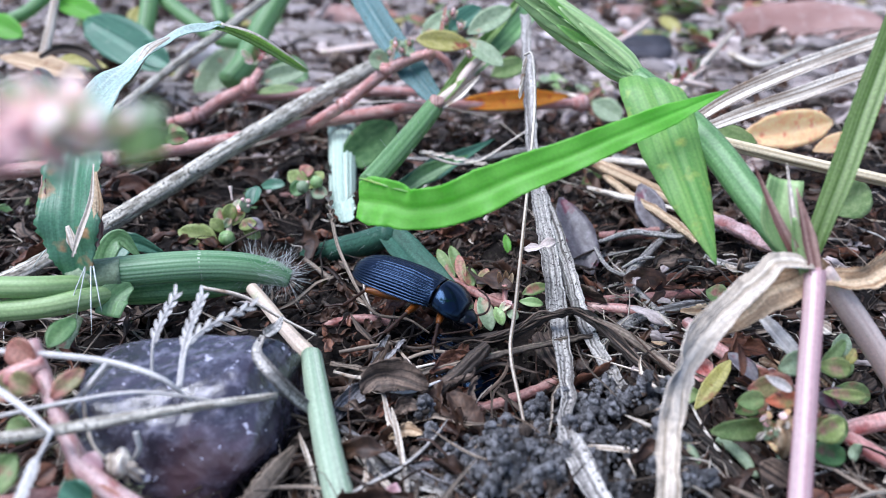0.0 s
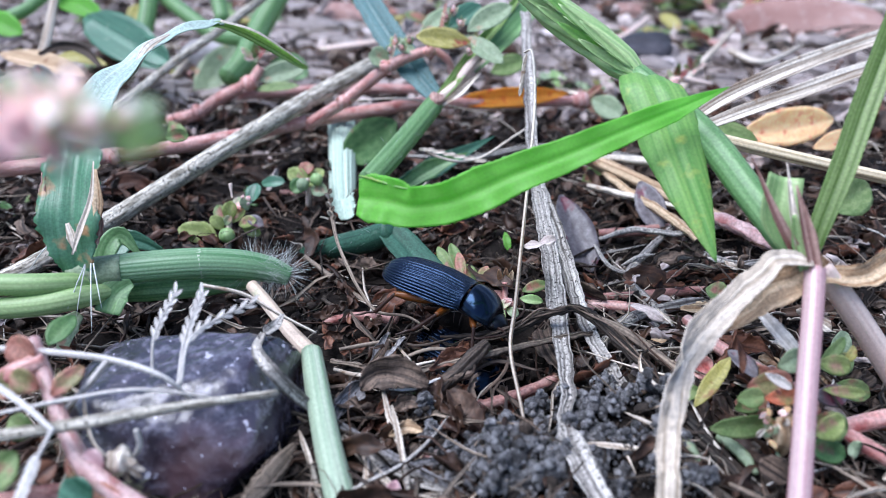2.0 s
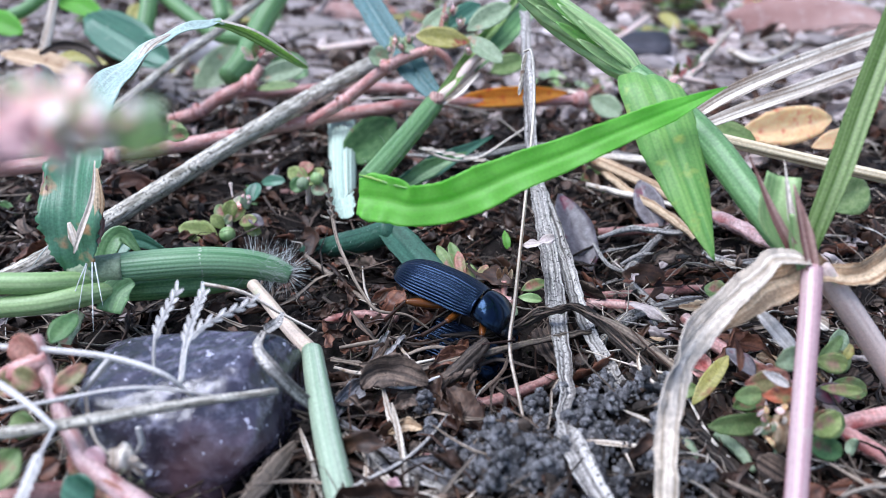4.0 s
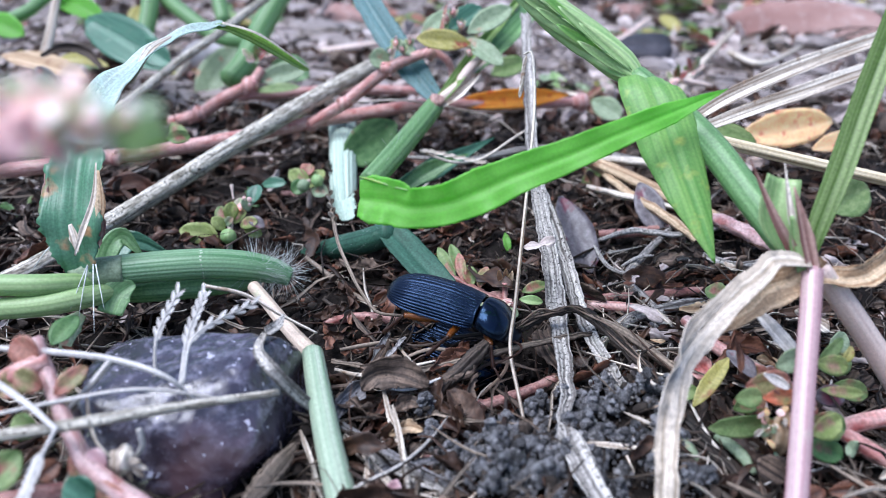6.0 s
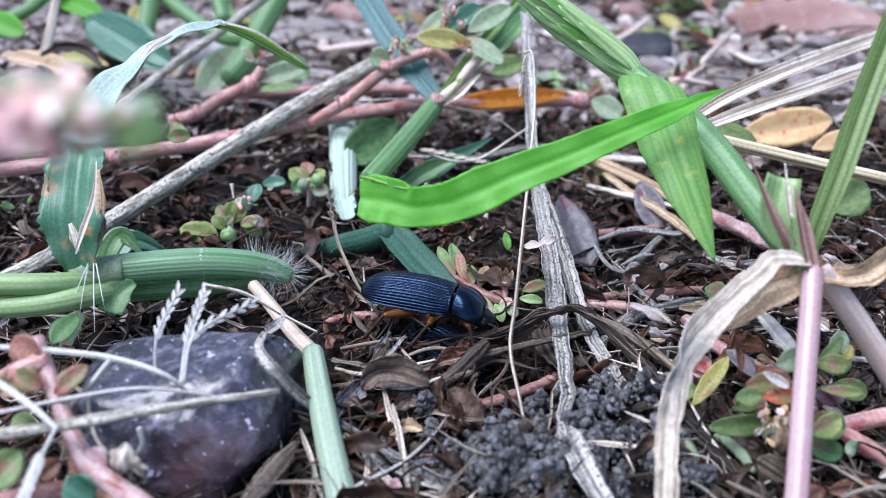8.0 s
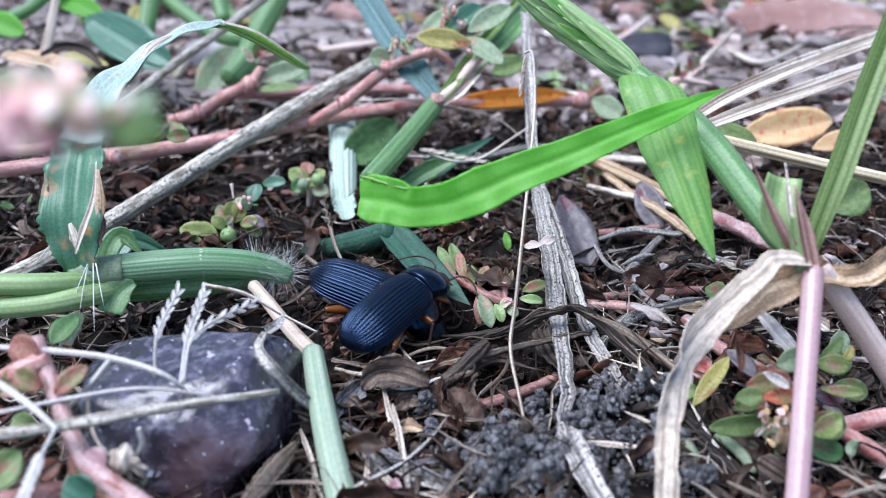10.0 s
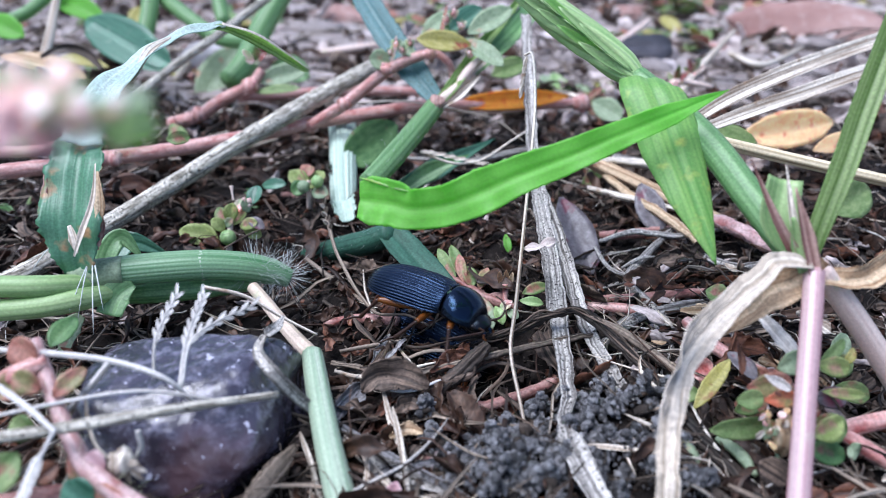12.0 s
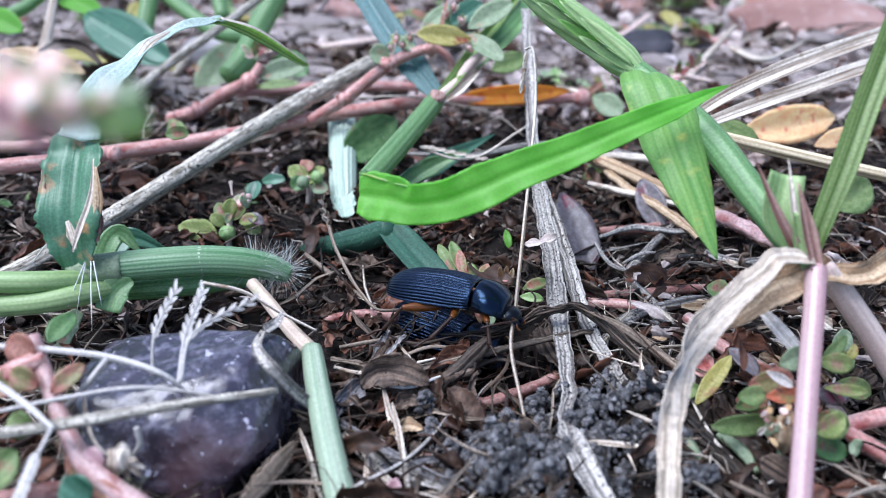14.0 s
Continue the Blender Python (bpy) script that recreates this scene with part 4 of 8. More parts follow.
# ---- red-stemmed spurge across the middle distance ----
def red_node(at, r, parent, seed=0):
    nd = part("node", lump(at, (r * 1.25, r * 1.25, r * 1.15), seed=seed, detail=2, rough=0.25), RED, parent)
    for k in range(4):
        a = np.array(at) + np.array((math.cos(k * 1.7 + seed), -0.4, math.sin(k * 1.7 + seed))) * r
        part("bud", lump(a, (0.25, 0.25, 0.32), seed=seed + k, detail=1, rough=0.3), REDLEAF if k % 2 else BLOSSOM, nd)


def build_spurge():
    g = thing("spurge_plant", "creeping spurge with red stems and small oval leaves", "weed", (-45.4, 38.1, -0.5))
    part("stem", tube([(-49.7, 14.8, 6.4), (-43, 18.1, 6.1), (-37.6, 21.3, 5.9), (-31.5, 24.1, 5.8), (-24.4, 27.1, 6.1), (-15.8, 32.9, 6.2), (-8.9, 35.3, 6.6), (-1.8, 37.7, 6.9), (8.9, 41.6, 5.6), (20.2, 44.7, 5.1)], [0.85, 0.85, 0.9, 0.85, 0.85, 0.85, 0.85, 0.8, 0.7, 0.7], sides=14, n=70, rough=0.05), RED, g, "fleshy red stem")
    part("stem", tube([(-16.5, 31.6, 6.1), (-14.1, 31.4, 7.7), (-11.8, 31.1, 9.2), (-7, 31.8, 12.8), (-4, 32.1, 14.3), (-1.1, 32, 15.2)], [0.7, 0.72, 0.75, 0.72, 0.66, 0.5], sides=14, n=40, rough=0.05), RED, g)
    part("stem", tube([(-59, 30.3, 3.5), (-51.2, 31.2, 3.1), (-42.1, 34, 4.1)], [0.8, 0.8, 0.6], sides=12), RED, g)
    part("stem", tube([(-39.2, 46.2, 1.5), (-34.5, 44.9, 3.2), (-30.4, 44, 5.8), (-26.3, 42.9, 8), (-24.7, 43.9, 9.9)], [0.9, 0.9, 0.9, 0.8, 0.6], sides=12, rough=0.06), RED, g)
    part("stem", tube([(-31.1, 53.9, 3.1), (-19.5, 56.2, 3.2), (-7.5, 59.2, 2.5), (1.5, 61.8, 1)], [0.8, 0.8, 0.8, 0.7], sides=12), RED, g)
    part("stem", tube([(-1.1, 32, 15.2), (0.7, 31.3, 13.9), (1.2, 30.8, 12)], [0.5, 0.45, 0.4], sides=10), RED, g)
    part("stem", tube([(1.1, 28.7, 11.2), (3, 30, 13.5), (4.4, 30.6, 14.7)], [0.6, 0.6, 0.45], sides=10), PALEPINK, g)
    for k, (p, r) in enumerate((((-16.6, 32.1, 6), 0.8), ((-12, 30.8, 9.2), 0.75), ((-6.9, 31.7, 13.1), 0.75), ((-1.5, 31.9, 15), 0.7), ((-37, 21.3, 5.9), 0.85), ((19.1, 44.2, 5.2), 1.1), ((-34.4, 44.4, 3.5), 0.9), ((-26.2, 42.4, 8.1), 1.0))):
        red_node(p, r, g, k)
    for base, tip, w, mat_, nr, sd in (
        ((3.2, 30.8, 16.3), (-3.1, 30.2, 17.1), 2.6, YELLOWLEAF, (0, -0.8, 0.6), 1),
        ((2.5, 31.6, 16.7), (6.9, 28.2, 14.5), 2.4, GREYLEAF, (0.2, -0.8, 0.6), 2),
        ((2.9, 33, 17.1), (8.3, 36.5, 19.4), 2.9, GREYLEAF, (-0.2, -0.8, 0.5), 3),
        ((0.7, 34.2, 17.3), (4.6, 37.6, 19.3), 2.6, TEAL, (0, -0.8, 0.5), 4),
        ((-2.7, 34.9, 16.4), (1.1, 38.4, 18.7), 2.2, GREYLEAF, (-0.3, -0.8, 0.5), 5),
        ((-6.4, 33.5, 16), (-3.3, 31.7, 14.8), 1.6, GREYLEAF, (0, -0.7, 0.7), 6),
        ((-6.4, 32.3, 13.7), (-8.8, 31.6, 14.6), 2.6, GREYLEAF, (0, -0.8, 0.6), 7),
        ((17.1, 43.2, 6.5), (1.6, 38.8, 6.7), 2.7, ORANGELEAF, (0, -0.9, 0.4), 8),
        ((20.6, 43.8, 5.6), (24.2, 40.8, 4.1), 3.2, GREYLEAF, (0.2, -0.9, 0.3), 9),
        ((-6.3, 31.8, 13.7), (-5.6, 32.8, 16.8), 0.7, PALEPINK, (0, -0.8, 0.6), 11),
        ((-0.6, 32.2, 15.6), (0.4, 35.6, 19.9), 0.5, REDLEAF, (0, -0.8, 0.6), 12),
        ((-35.6, 36.6, 4.7), (-32.8, 33.2, 2.5), 2.2, SPURGE, (0.2, -0.8, 0.6), 13),
        ((-25.6, 42.4, 7.2), (-19.3, 41.7, 8), 1.5, SPURGE, (0, -0.6, 0.8), 14),
        ((-25.2, 43.1, 8.5), (-19, 45.9, 9.5), 3.0, GREYLEAF, (0, -0.8, 0.5), 15),
        ((6.5, 42.5, 9.5), (11.4, 46.4, 10.4), 3.0, SPURGE, (0, -0.8, 0.6), 16),
        ((-6, 33.7, 5.7), (-11.8, 26.7, 3.1), 5.2, SPURGEDARK, (0.1, -0.9, 0.4), 17),
        ((-17.6, 36.3, 4.1), (-22.1, 38.9, 4.8), 2.0, SPURGE, (0, -0.6, 0.8), 18),
    ):
        part("leaf", leaf(base, tip, w, nr, cup=0.14, bend=0.2, seed=sd, n=14, cols=8), mat_, g)
    for k, p in enumerate([(0.4, 33.8, 18.6), (2.1, 33.5, 18), (1.1, 35.1, 19), (-5.6, 32, 16.2), (-4.8, 31.6, 15.5), (-6.3, 31.5, 15.3), (-4, 32.5, 16.1), (3, 29.9, 15.6)]):
        part("bud", lump(p, (0.28, 0.28, 0.35), seed=k, detail=2, rough=0.5), (RED, BLOSSOM)[k % 2], g)
        for s in (-1, 0, 1):
            part("bract", leaf(np.array(p) + (0, 0.1, -0.7), np.array(p) + (0.5 * s + 0.1 * (k % 3), -0.15, 0.8 - 0.3 * abs(s)), 0.5, seed=k + s, n=6, cols=4), (PALEPINK, GREYLEAF, BLOSSOM)[(k + s) % 3], g)
    for k, (a, b) in enumerate((((19.4, 44.7, 5.1), (22.1, 45.7, 7)), ((19.4, 44.7, 5.1), (22.4, 44.7, 5.1)), ((19.2, 44.6, 4.8), (21.5, 42.9, 3.8)))):
        part("bract", leaf(a, b, 1.0, seed=k), REDLEAF, g)


build_spurge()


# ---- green shoots behind the bright blade ----
def build_back_shoots():
    g = thing("grass_plant", "hairy green grass shoot with a bluish blade", "grass", (-6.8, 15, 6.8))
    part("stem", tube([(-7.7, 13.4, 6.1), (-5.6, 16.9, 7.4), (-3.4, 21.1, 8.8), (-1.2, 25.3, 10.3), (-0.5, 26.2, 11)], [1.15, 1.2, 1.15, 1.1, 0.85], ridges=11, ridge=0.03, sides=33, n=50), GREEN, g)
    part("node", lump((-0.8, 25.4, 11.0), (1.0, 1.0, 0.8), seed=6, detail=3, rough=0.3), BRACT, g, "dark scaly node")
    part("upper_stem", tube([(-0.8, 26, 10.6), (1.1, 28.2, 11.6), (3.6, 31.2, 12.9), (5.9, 33.5, 14.1)], [0.75, 0.6, 0.55, 0.4], sides=14, n=24, rough=0.08), PALEPINK, g, "pale pinkish upper stem")
    part("blade", blade([(-1.5, 24.6, 10.1), (1, 28, 12.2), (4.1, 32.9, 15.1), (6.7, 37.3, 17), (9.5, 41.9, 19.2)], [0.8, 1.5, 1.5, 1.3, 0.8], cup=0.3, n=40, cols=10, veins=0.03), RIBBED, g, "narrow light green blade")
    part("blade", blade([(3.6, 30.6, 12.9), (5.7, 33.1, 14.5), (8.5, 36.9, 16.2), (11.7, 42.6, 18.4), (14.3, 47.3, 20.8)], [0.8, 2.3, 2.9, 3.0, 2.8], [(-0.3, -0.8, 0.5)], cup=0.3, n=50, cols=16, veins=0.06), GREEN, g, "deeply ribbed green blade")
    part("blade", blade([(-0.1, 24.8, 10.6), (2, 27, 11.5), (4.4, 30.1, 12.9)], [0.3, 0.9, 0.2], cup=0.3), STRAW, g)
    part("hair", fringe([(-7.3, 14.7, 6.2), (-3.9, 19.4, 8.6), (-0.9, 24.9, 10.4)], 60, 2.4, 9), HAIR, g)
    part("blade", blade([(-11.2, 44, 20.8), (-7.3, 37.2, 16.6), (-3.7, 32.4, 12.9), (-0.3, 28.5, 9.8)], [3.2, 3.4, 3.5, 1.6], cup=0.1, saw=0.12, n=40, cols=10), BLUEBLADE, g, "waxy blue-green blade with notched edge")
    
    part("cut_stem", tube([(-13.5, 38.6, 4.2), (-12.6, 31.3, 3.2), (-11.5, 21.6, 2), (-11.1, 18.5, 1.3), (-11, 17.5, 1.1)], [1.7, 1.65, 1.5, 1.3, 1.05], ridges=16, ridge=0.05, sides=64, n=30), WAXY, g, "whitish ribbed stem with a torn end")
    part("torn_end", blade([(-10.9, 16.8, 2.8), (-10.6, 15.9, 2.1), (-10.3, 14.9, 1.1)], [2.5, 2.3, 1.5], FACE, cup=0.35, saw=0.5, n=24, cols=14, veins=0.05), WAXY, g, "white torn end of the stem")
    part("blade", blade([(-5.9, 18.5, 2.7), (-0.9, 21.7, 4.4), (6.1, 27.1, 6.1)], [1.2, 2.6, 0.1], cup=0.2), TEAL, g)
    part("blade", blade([(-4.3, 17.9, 3.6), (-1.5, 19.7, 4.9), (2.9, 21.5, 6.2)], [1.2, 2.2, 0.1], cup=0.2), GREEN, g)
    sp = thing("dry_stalk", "withered white seed spike lying on the weeds", "dry grass", (-2.7, 19.9, 7.3))
    part("stalk", tube([(-2.6, 19.8, 7.2), (1, 19.2, 6.1), (4.1, 19.8, 6.2), (7.7, 22.3, 7.6), (9.7, 23.8, 8.4)], [0.18, 0.16, 0.14, 0.12, 0.1], sides=6), STRAW, sp)
    for k in range(12):
        a = np.array((-2.4, 19.6, 7.3)) * (1 - k / 12) + np.array((4.4, 18.9, 6)) * (k / 12)
        part("spikelet", leaf(a, a + (0.9, 0, -0.1 + 0.2 * (k % 2)), 0.42, seed=k), WHITEDRY, sp)
    lone("dry_stalk", tube([(-11.4, 32, 8.9), (-4.5, 33.1, 8.8), (3.2, 31.5, 7.9), (6.6, 30, 7.3), (9.6, 28, 5.5)], [0.1, 0.12, 0.12, 0.1, 0.08], sides=6), STRAW, "hair-thin dry stalk hung over the weeds", "dry grass")


build_back_shoots()


# ---- blade beside the beetles ----
def build_beetle_blade():
    g = thing("grass_shoot", "pointed bluish grass blade with a frayed dry edge", "grass", (-12.3, 9.4, 0.4))
    part("stem", tube([(-14.2, 10, -0.6), (-10.4, 8.6, 1.1), (-7.4, 7.1, 2.6), (-4.8, 5.8, 4.3)], [0.9, 1.2, 1.25, 1.2], ridges=9, ridge=0.02, sides=27), DARKTEAL, g)
    part("hair", fringe([(-12.9, 9.3, 0.2), (-5.1, 5.7, 4.2)], 50, 2.0, 12), HAIR, g)
    part("blade", blade([(-5.8, 7, 4.5), (-3.9, 4, 4), (-1.8, 0.3, 3.6), (0.4, -2.8, 3.1), (2.3, -4.8, 2.5)], [2.3, 3.0, 3.0, 2.0, 0.05], [(0.2, -0.7, 0.7)], cup=0.06, saw=0.05, n=50, cols=12, veins=0.015), DARKTEAL, g)


build_beetle_blade()


# ---- small spurge seedlings ----
def seedling(at, spots, label):
    g = thing("spurge_seedling", label, "weed", at)
    for k, (base, tip, w, m) in enumerate(spots):
        part("leaf", leaf(base, tip, w, (0.2 * (-1) ** k, -0.7, 0.7), bend=0.2, seed=k), m, g)
    return g


a = seedling((-21.8, 9.3, 0.5), (
    ((-23.3, 9.8, 1.5), (-26.7, 9.7, 2.5), 2.2, SPURGELIGHT),
    ((-22.9, 9.7, 1.3), (-25.2, 11.2, 2.4), 1.5, SPURGELIGHT),
    ((-22.3, 10.2, 2.2), (-23.4, 10.3, 3.6), 1.3, SPURGELIGHT),
    ((-22.1, 10.6, 2.9), (-23.2, 12.0, 4.0), 1.3, SPURGE),
    ((-21.8, 10.6, 3.0), (-21.3, 11.0, 5.0), 1.5, SPURGELIGHT),
    ((-21.3, 10.5, 2.8), (-20.4, 11.9, 3.8), 1.4, SPURGELIGHT),
    ((-20.7, 10.4, 2.6), (-18.8, 10.1, 3.3), 1.3, SPURGELIGHT),
    ((-20.3, 10.3, 2.4), (-18.7, 10.7, 1.4), 1.3, SPURGELIGHT),
    ((-19.9, 10.8, 3.4), (-18.1, 9.8, 2.7), 1.2, PURPLELEAF),
    ((-21.0, 11.2, 4.0), (-20.9, 12.5, 4.8), 0.9, BLOSSOM),
    ((-19.8, 11.1, 3.9), (-20.2, 11.2, 5.4), 1.1, GREYLEAF),
    ((-19.4, 11.5, 4.6), (-19.1, 13.1, 6.0), 1.7, TEAL),
    ((-22.2, 10.4, 2.6), (-21.3, 10.3, 3.6), 0.9, GREYLEAF),
    ((-23.7, 9.5, 0.9), (-25.8, 10.1, 0.3), 1.4, REDLEAF),
    ((-22.3, 9.4, 0.7), (-23.5, 8.6, 0.5), 1.3, REDLEAF)), "small light green spurge seedling with a seed capsule")
part("capsule", lump((-21.7, 9.2, 2.0), (0.8, 0.8, 0.8), seed=2, detail=3, rough=0.1), PALEGREEN, a, "round green seed capsule")
part("stem", tube([(-21.8, 9, -0.1), (-21.8, 9.6, 1), (-21.7, 10.4, 2.6), (-21.5, 11.7, 4.4)], [0.35, 0.3, 0.28, 0.2], sides=8), PALEPINK, a)
part("stalk", tube([(-21.4, 11.7, 5), (-21.5, 12, 5.6), (-21.6, 12.4, 6.3)], [0.1, 0.1, 0.22], sides=6), PALEPINK, a)
for k in range(5):
    part("bud", lump(np.array((-20.2, 11.1, 4.7)) + (0.6 * math.sin(k * 2.1), 0.2, 0.5 * math.cos(k * 1.7)), (0.25, 0.25, 0.3), seed=k, detail=2, rough=0.4), (BLOSSOM, PALEPINK)[k % 2], a)
b = seedling((-15.6, 21.4, -0), (
    ((-14.8, 17.9, 3.6), (-16.9, 18.8, 5.3), 2.0, SPURGELIGHT), ((-14.8, 17.9, 3.6), (-13.3, 19.7, 4.9), 1.8, SPURGELIGHT), ((-15, 17.7, 4.4), (-16.4, 16.7, 3.5), 1.8, SPURGEDARK),
    ((-14.4, 17.4, 3.5), (-12.5, 16.7, 3.5), 1.6, GREYLEAF), ((-15.1, 18.5, 4.7), (-15, 20, 5.6), 1.6, REDLEAF)), "tiny green spurge seedling with pale capsules")
part("capsule", lump((-15.2, 17.1, 4.2), (0.7, 0.7, 0.75), seed=4, detail=2, rough=0.1), GREYLEAF, b)
part("capsule", lump((-13.7, 17.3, 4.7), (0.7, 0.7, 0.7), seed=6, detail=2, rough=0.1), PALEGREEN, b)
part("stem", tube([(-15.1, 18.7, 0.9), (-14.9, 18.5, 2.7), (-14.8, 18.3, 4.4)], [0.3, 0.3, 0.2], sides=8), PALEPINK, b)
c = seedling((4.8, -1.8, -0.5), (
    ((3.2, -2.3, 2.1), (4.1, -4.9, 0.3), 1.5, GREYLEAF),
    ((2.9, -2.4, 1.9), (3.2, -4.4, 0.2), 0.8, REDLEAF),
    ((4.5, -3.1, 1.6), (5.1, -4.5, 0.6), 1, SPRING),
    ((7.0, -1.3, 1.8), (9.3, -0.5, 2.2), 1.1, SPURGE),
    ((6.7, -2.0, 1.5), (8.8, -2.2, 1.3), 0.9, PALEGREEN),
    ((1.1, 0.1, 2.4), (-0.5, 3.2, 3.9), 1.1, SPURGE),
    ((1.6, 0.2, 2.5), (0.7, 3.3, 4.2), 1.2, SPURGE),
    ((1.9, -0.4, 2.3), (1.4, 2.1, 3.9), 1.0, REDLEAF),
    ((2.6, -0.7, 2.1), (2.1, 1.1, 3.2), 1.4, SPURGE),
    ((3.2, -1.0, 2.0), (4.0, 1.0, 3.1), 1.1, REDLEAF),
    ((3.5, -1.9, 1.7), (5.8, -1.8, 1.9), 0.7, DARKRED),
    ((4.3, -2.2, 1.7), (6.0, -2.8, 1.1), 0.6, DARKRED),
    ((5.5, -3.1, 1.1), (6.5, -3.6, 0.7), 0.9, GREYLEAF),
    ((6.0, -2.5, 1.8), (4.9, -3.3, 1.3), 0.8, BLOSSOM)), "reddish spurge seedling with green tipped leaves")
part("stem", tube([(0.8, 0.4, 2.4), (2.1, -0.5, 2), (3.3, -1.6, 1.8), (4.7, -2.5, 1.6), (6.4, -2.9, 1.4)], [0.3, 0.36, 0.45, 0.42, 0.25], sides=10, n=24, rough=0.5), DARKRED, c, "knobbly red stem")
for k, p in enumerate([(5.1, -1.4, 3.6), (5.5, -1.3, 3.7), (5.8, -1.4, 3.5)]):
    part("dry_flower", leaf(np.array(p) + (0, 0, -1.0), np.array(p) + (0.25 * k - 0.25, 0, 0.5), 0.5, seed=k), TAN, c)
part("stalk", tube([(5.3, -3.5, 0.6), (5.4, -2.2, 2.1), (5.4, -1.7, 3)], [0.2, 0.25, 0.3], sides=6), RED, c)


# ---- dark twigs, roots and dead leaves in front of the beetles ----
def build_twigs():
    t = thing("twig", "dark rotten twig arched over the burrow", "twig", (-0.9, -7.3, 0.9))
    part("bark", crumple(tube([(-1.1, -7, 0.8), (0.7, -8.1, 0.8), (3, -8.6, 1.5), (6.5, -9, 3.3), (8.9, -8.5, 4.3), (11.2, -8.5, 4.3), (13.6, -10.6, 2.9), (15.8, -13.7, 1.7), (17.4, -19, 1.3), (19.9, -24, 0.4), (20.9, -27, 0.2)], [0.1, 0.2, 0.26, 0.32, 0.34, 0.36, 0.5, 0.6, 0.6, 0.6, 0.6], ridges=7, ridge=0.22, sides=28, n=140, rough=0.3, flat=0.75, twist=0.15), 0.16, 4, 0.7), TWIG, t)
    rng = np.random.RandomState(3)
    c = spline([(0.7, -8.4, 1), (3, -9, 1.7), (6.5, -9.3, 3.6), (8.9, -8.8, 4.5), (11.1, -8.8, 4.5), (13.5, -10.9, 3.1), (15.7, -14, 1.9), (17.4, -19.2, 1.4)], 70)
    for k in range(16):
        i0 = rng.randint(0, 50)
        seg = [c[i0 + q] + rng.randn(3) * (0.22, 0.2, 0.26) + (0, 0, 0.25) for q in (0, 6, 12, 19)]
        part("fibre", tube(seg, [0.03, 0.09, 0.08, 0.02], sides=6, n=14, rough=0.3, seed=k), (TWIG, TWIG, GREYLITTER)[k % 3], t)
    part("branch", tube([(-0.2, -6.9, 0.8), (2.1, -7.7, 1.4), (4.4, -8.2, 2.2)], [0.12, 0.28, 0.3], sides=10, rough=0.3, n=20), TWIG, t)
    part("branch", tube([(11.1, -8.7, 4.2), (14, -9.5, 3.2), (17, -12, 2), (19.6, -15.1, 1.3)], [0.3, 0.4, 0.4, 0.2], sides=10, rough=0.3, n=20), ROOT, t)
    t2 = thing("twig", "thin grey twig with a frayed dark joint on the litter", "twig", (-8.4, -11.6, 1.5))
    part("bark", crumple(tube([(-8.6, -11.5, 1.7), (-5.4, -12, 1.5), (-1.7, -12.3, 1.5), (2.9, -11.4, 2.2), (5.3, -10.7, 2.3), (9.6, -9.4, 2.5), (13.2, -8.3, 2.2)], [0.18, 0.22, 0.26, 0.28, 0.27, 0.26, 0.15], ridges=5, ridge=0.16, sides=20, n=110, rough=0.25), 0.1, 7, 0.8), ROOT, t2)
    part("joint", tube([(-0.6, -13.7, 0.7), (0.7, -13, 1.3), (2.4, -11.9, 2.5), (3.4, -11.1, 3.2)], [0.25, 0.55, 0.6, 0.35], ridges=6, ridge=0.2, sides=24, n=24, rough=0.4), TWIG, t2)
    part("fibre", tube([(-1, -13.8, 0.8), (0.3, -13.2, 1.4), (2, -12.8, 1.6), (2.4, -12, 2.8)], [0.2, 0.45, 0.4, 0.2], sides=10, rough=0.35, n=20), GREYLITTER, t2)
    part("fibre", tube([(-3.3, -18.3, -0.6), (-1.8, -16, 0.4), (-0.2, -14.1, 1), (0.7, -13.2, 1.4)], [0.15, 0.3, 0.35, 0.2], sides=10, rough=0.3, n=20), TWIG, t2)
    part("fibre", tube([(-1.9, -12.4, 1.6), (-3.5, -15.1, 1.3), (-3.8, -16.2, 1.2)], [0.2, 0.2, 0.1], sides=8, rough=0.3), TWIG, t2)
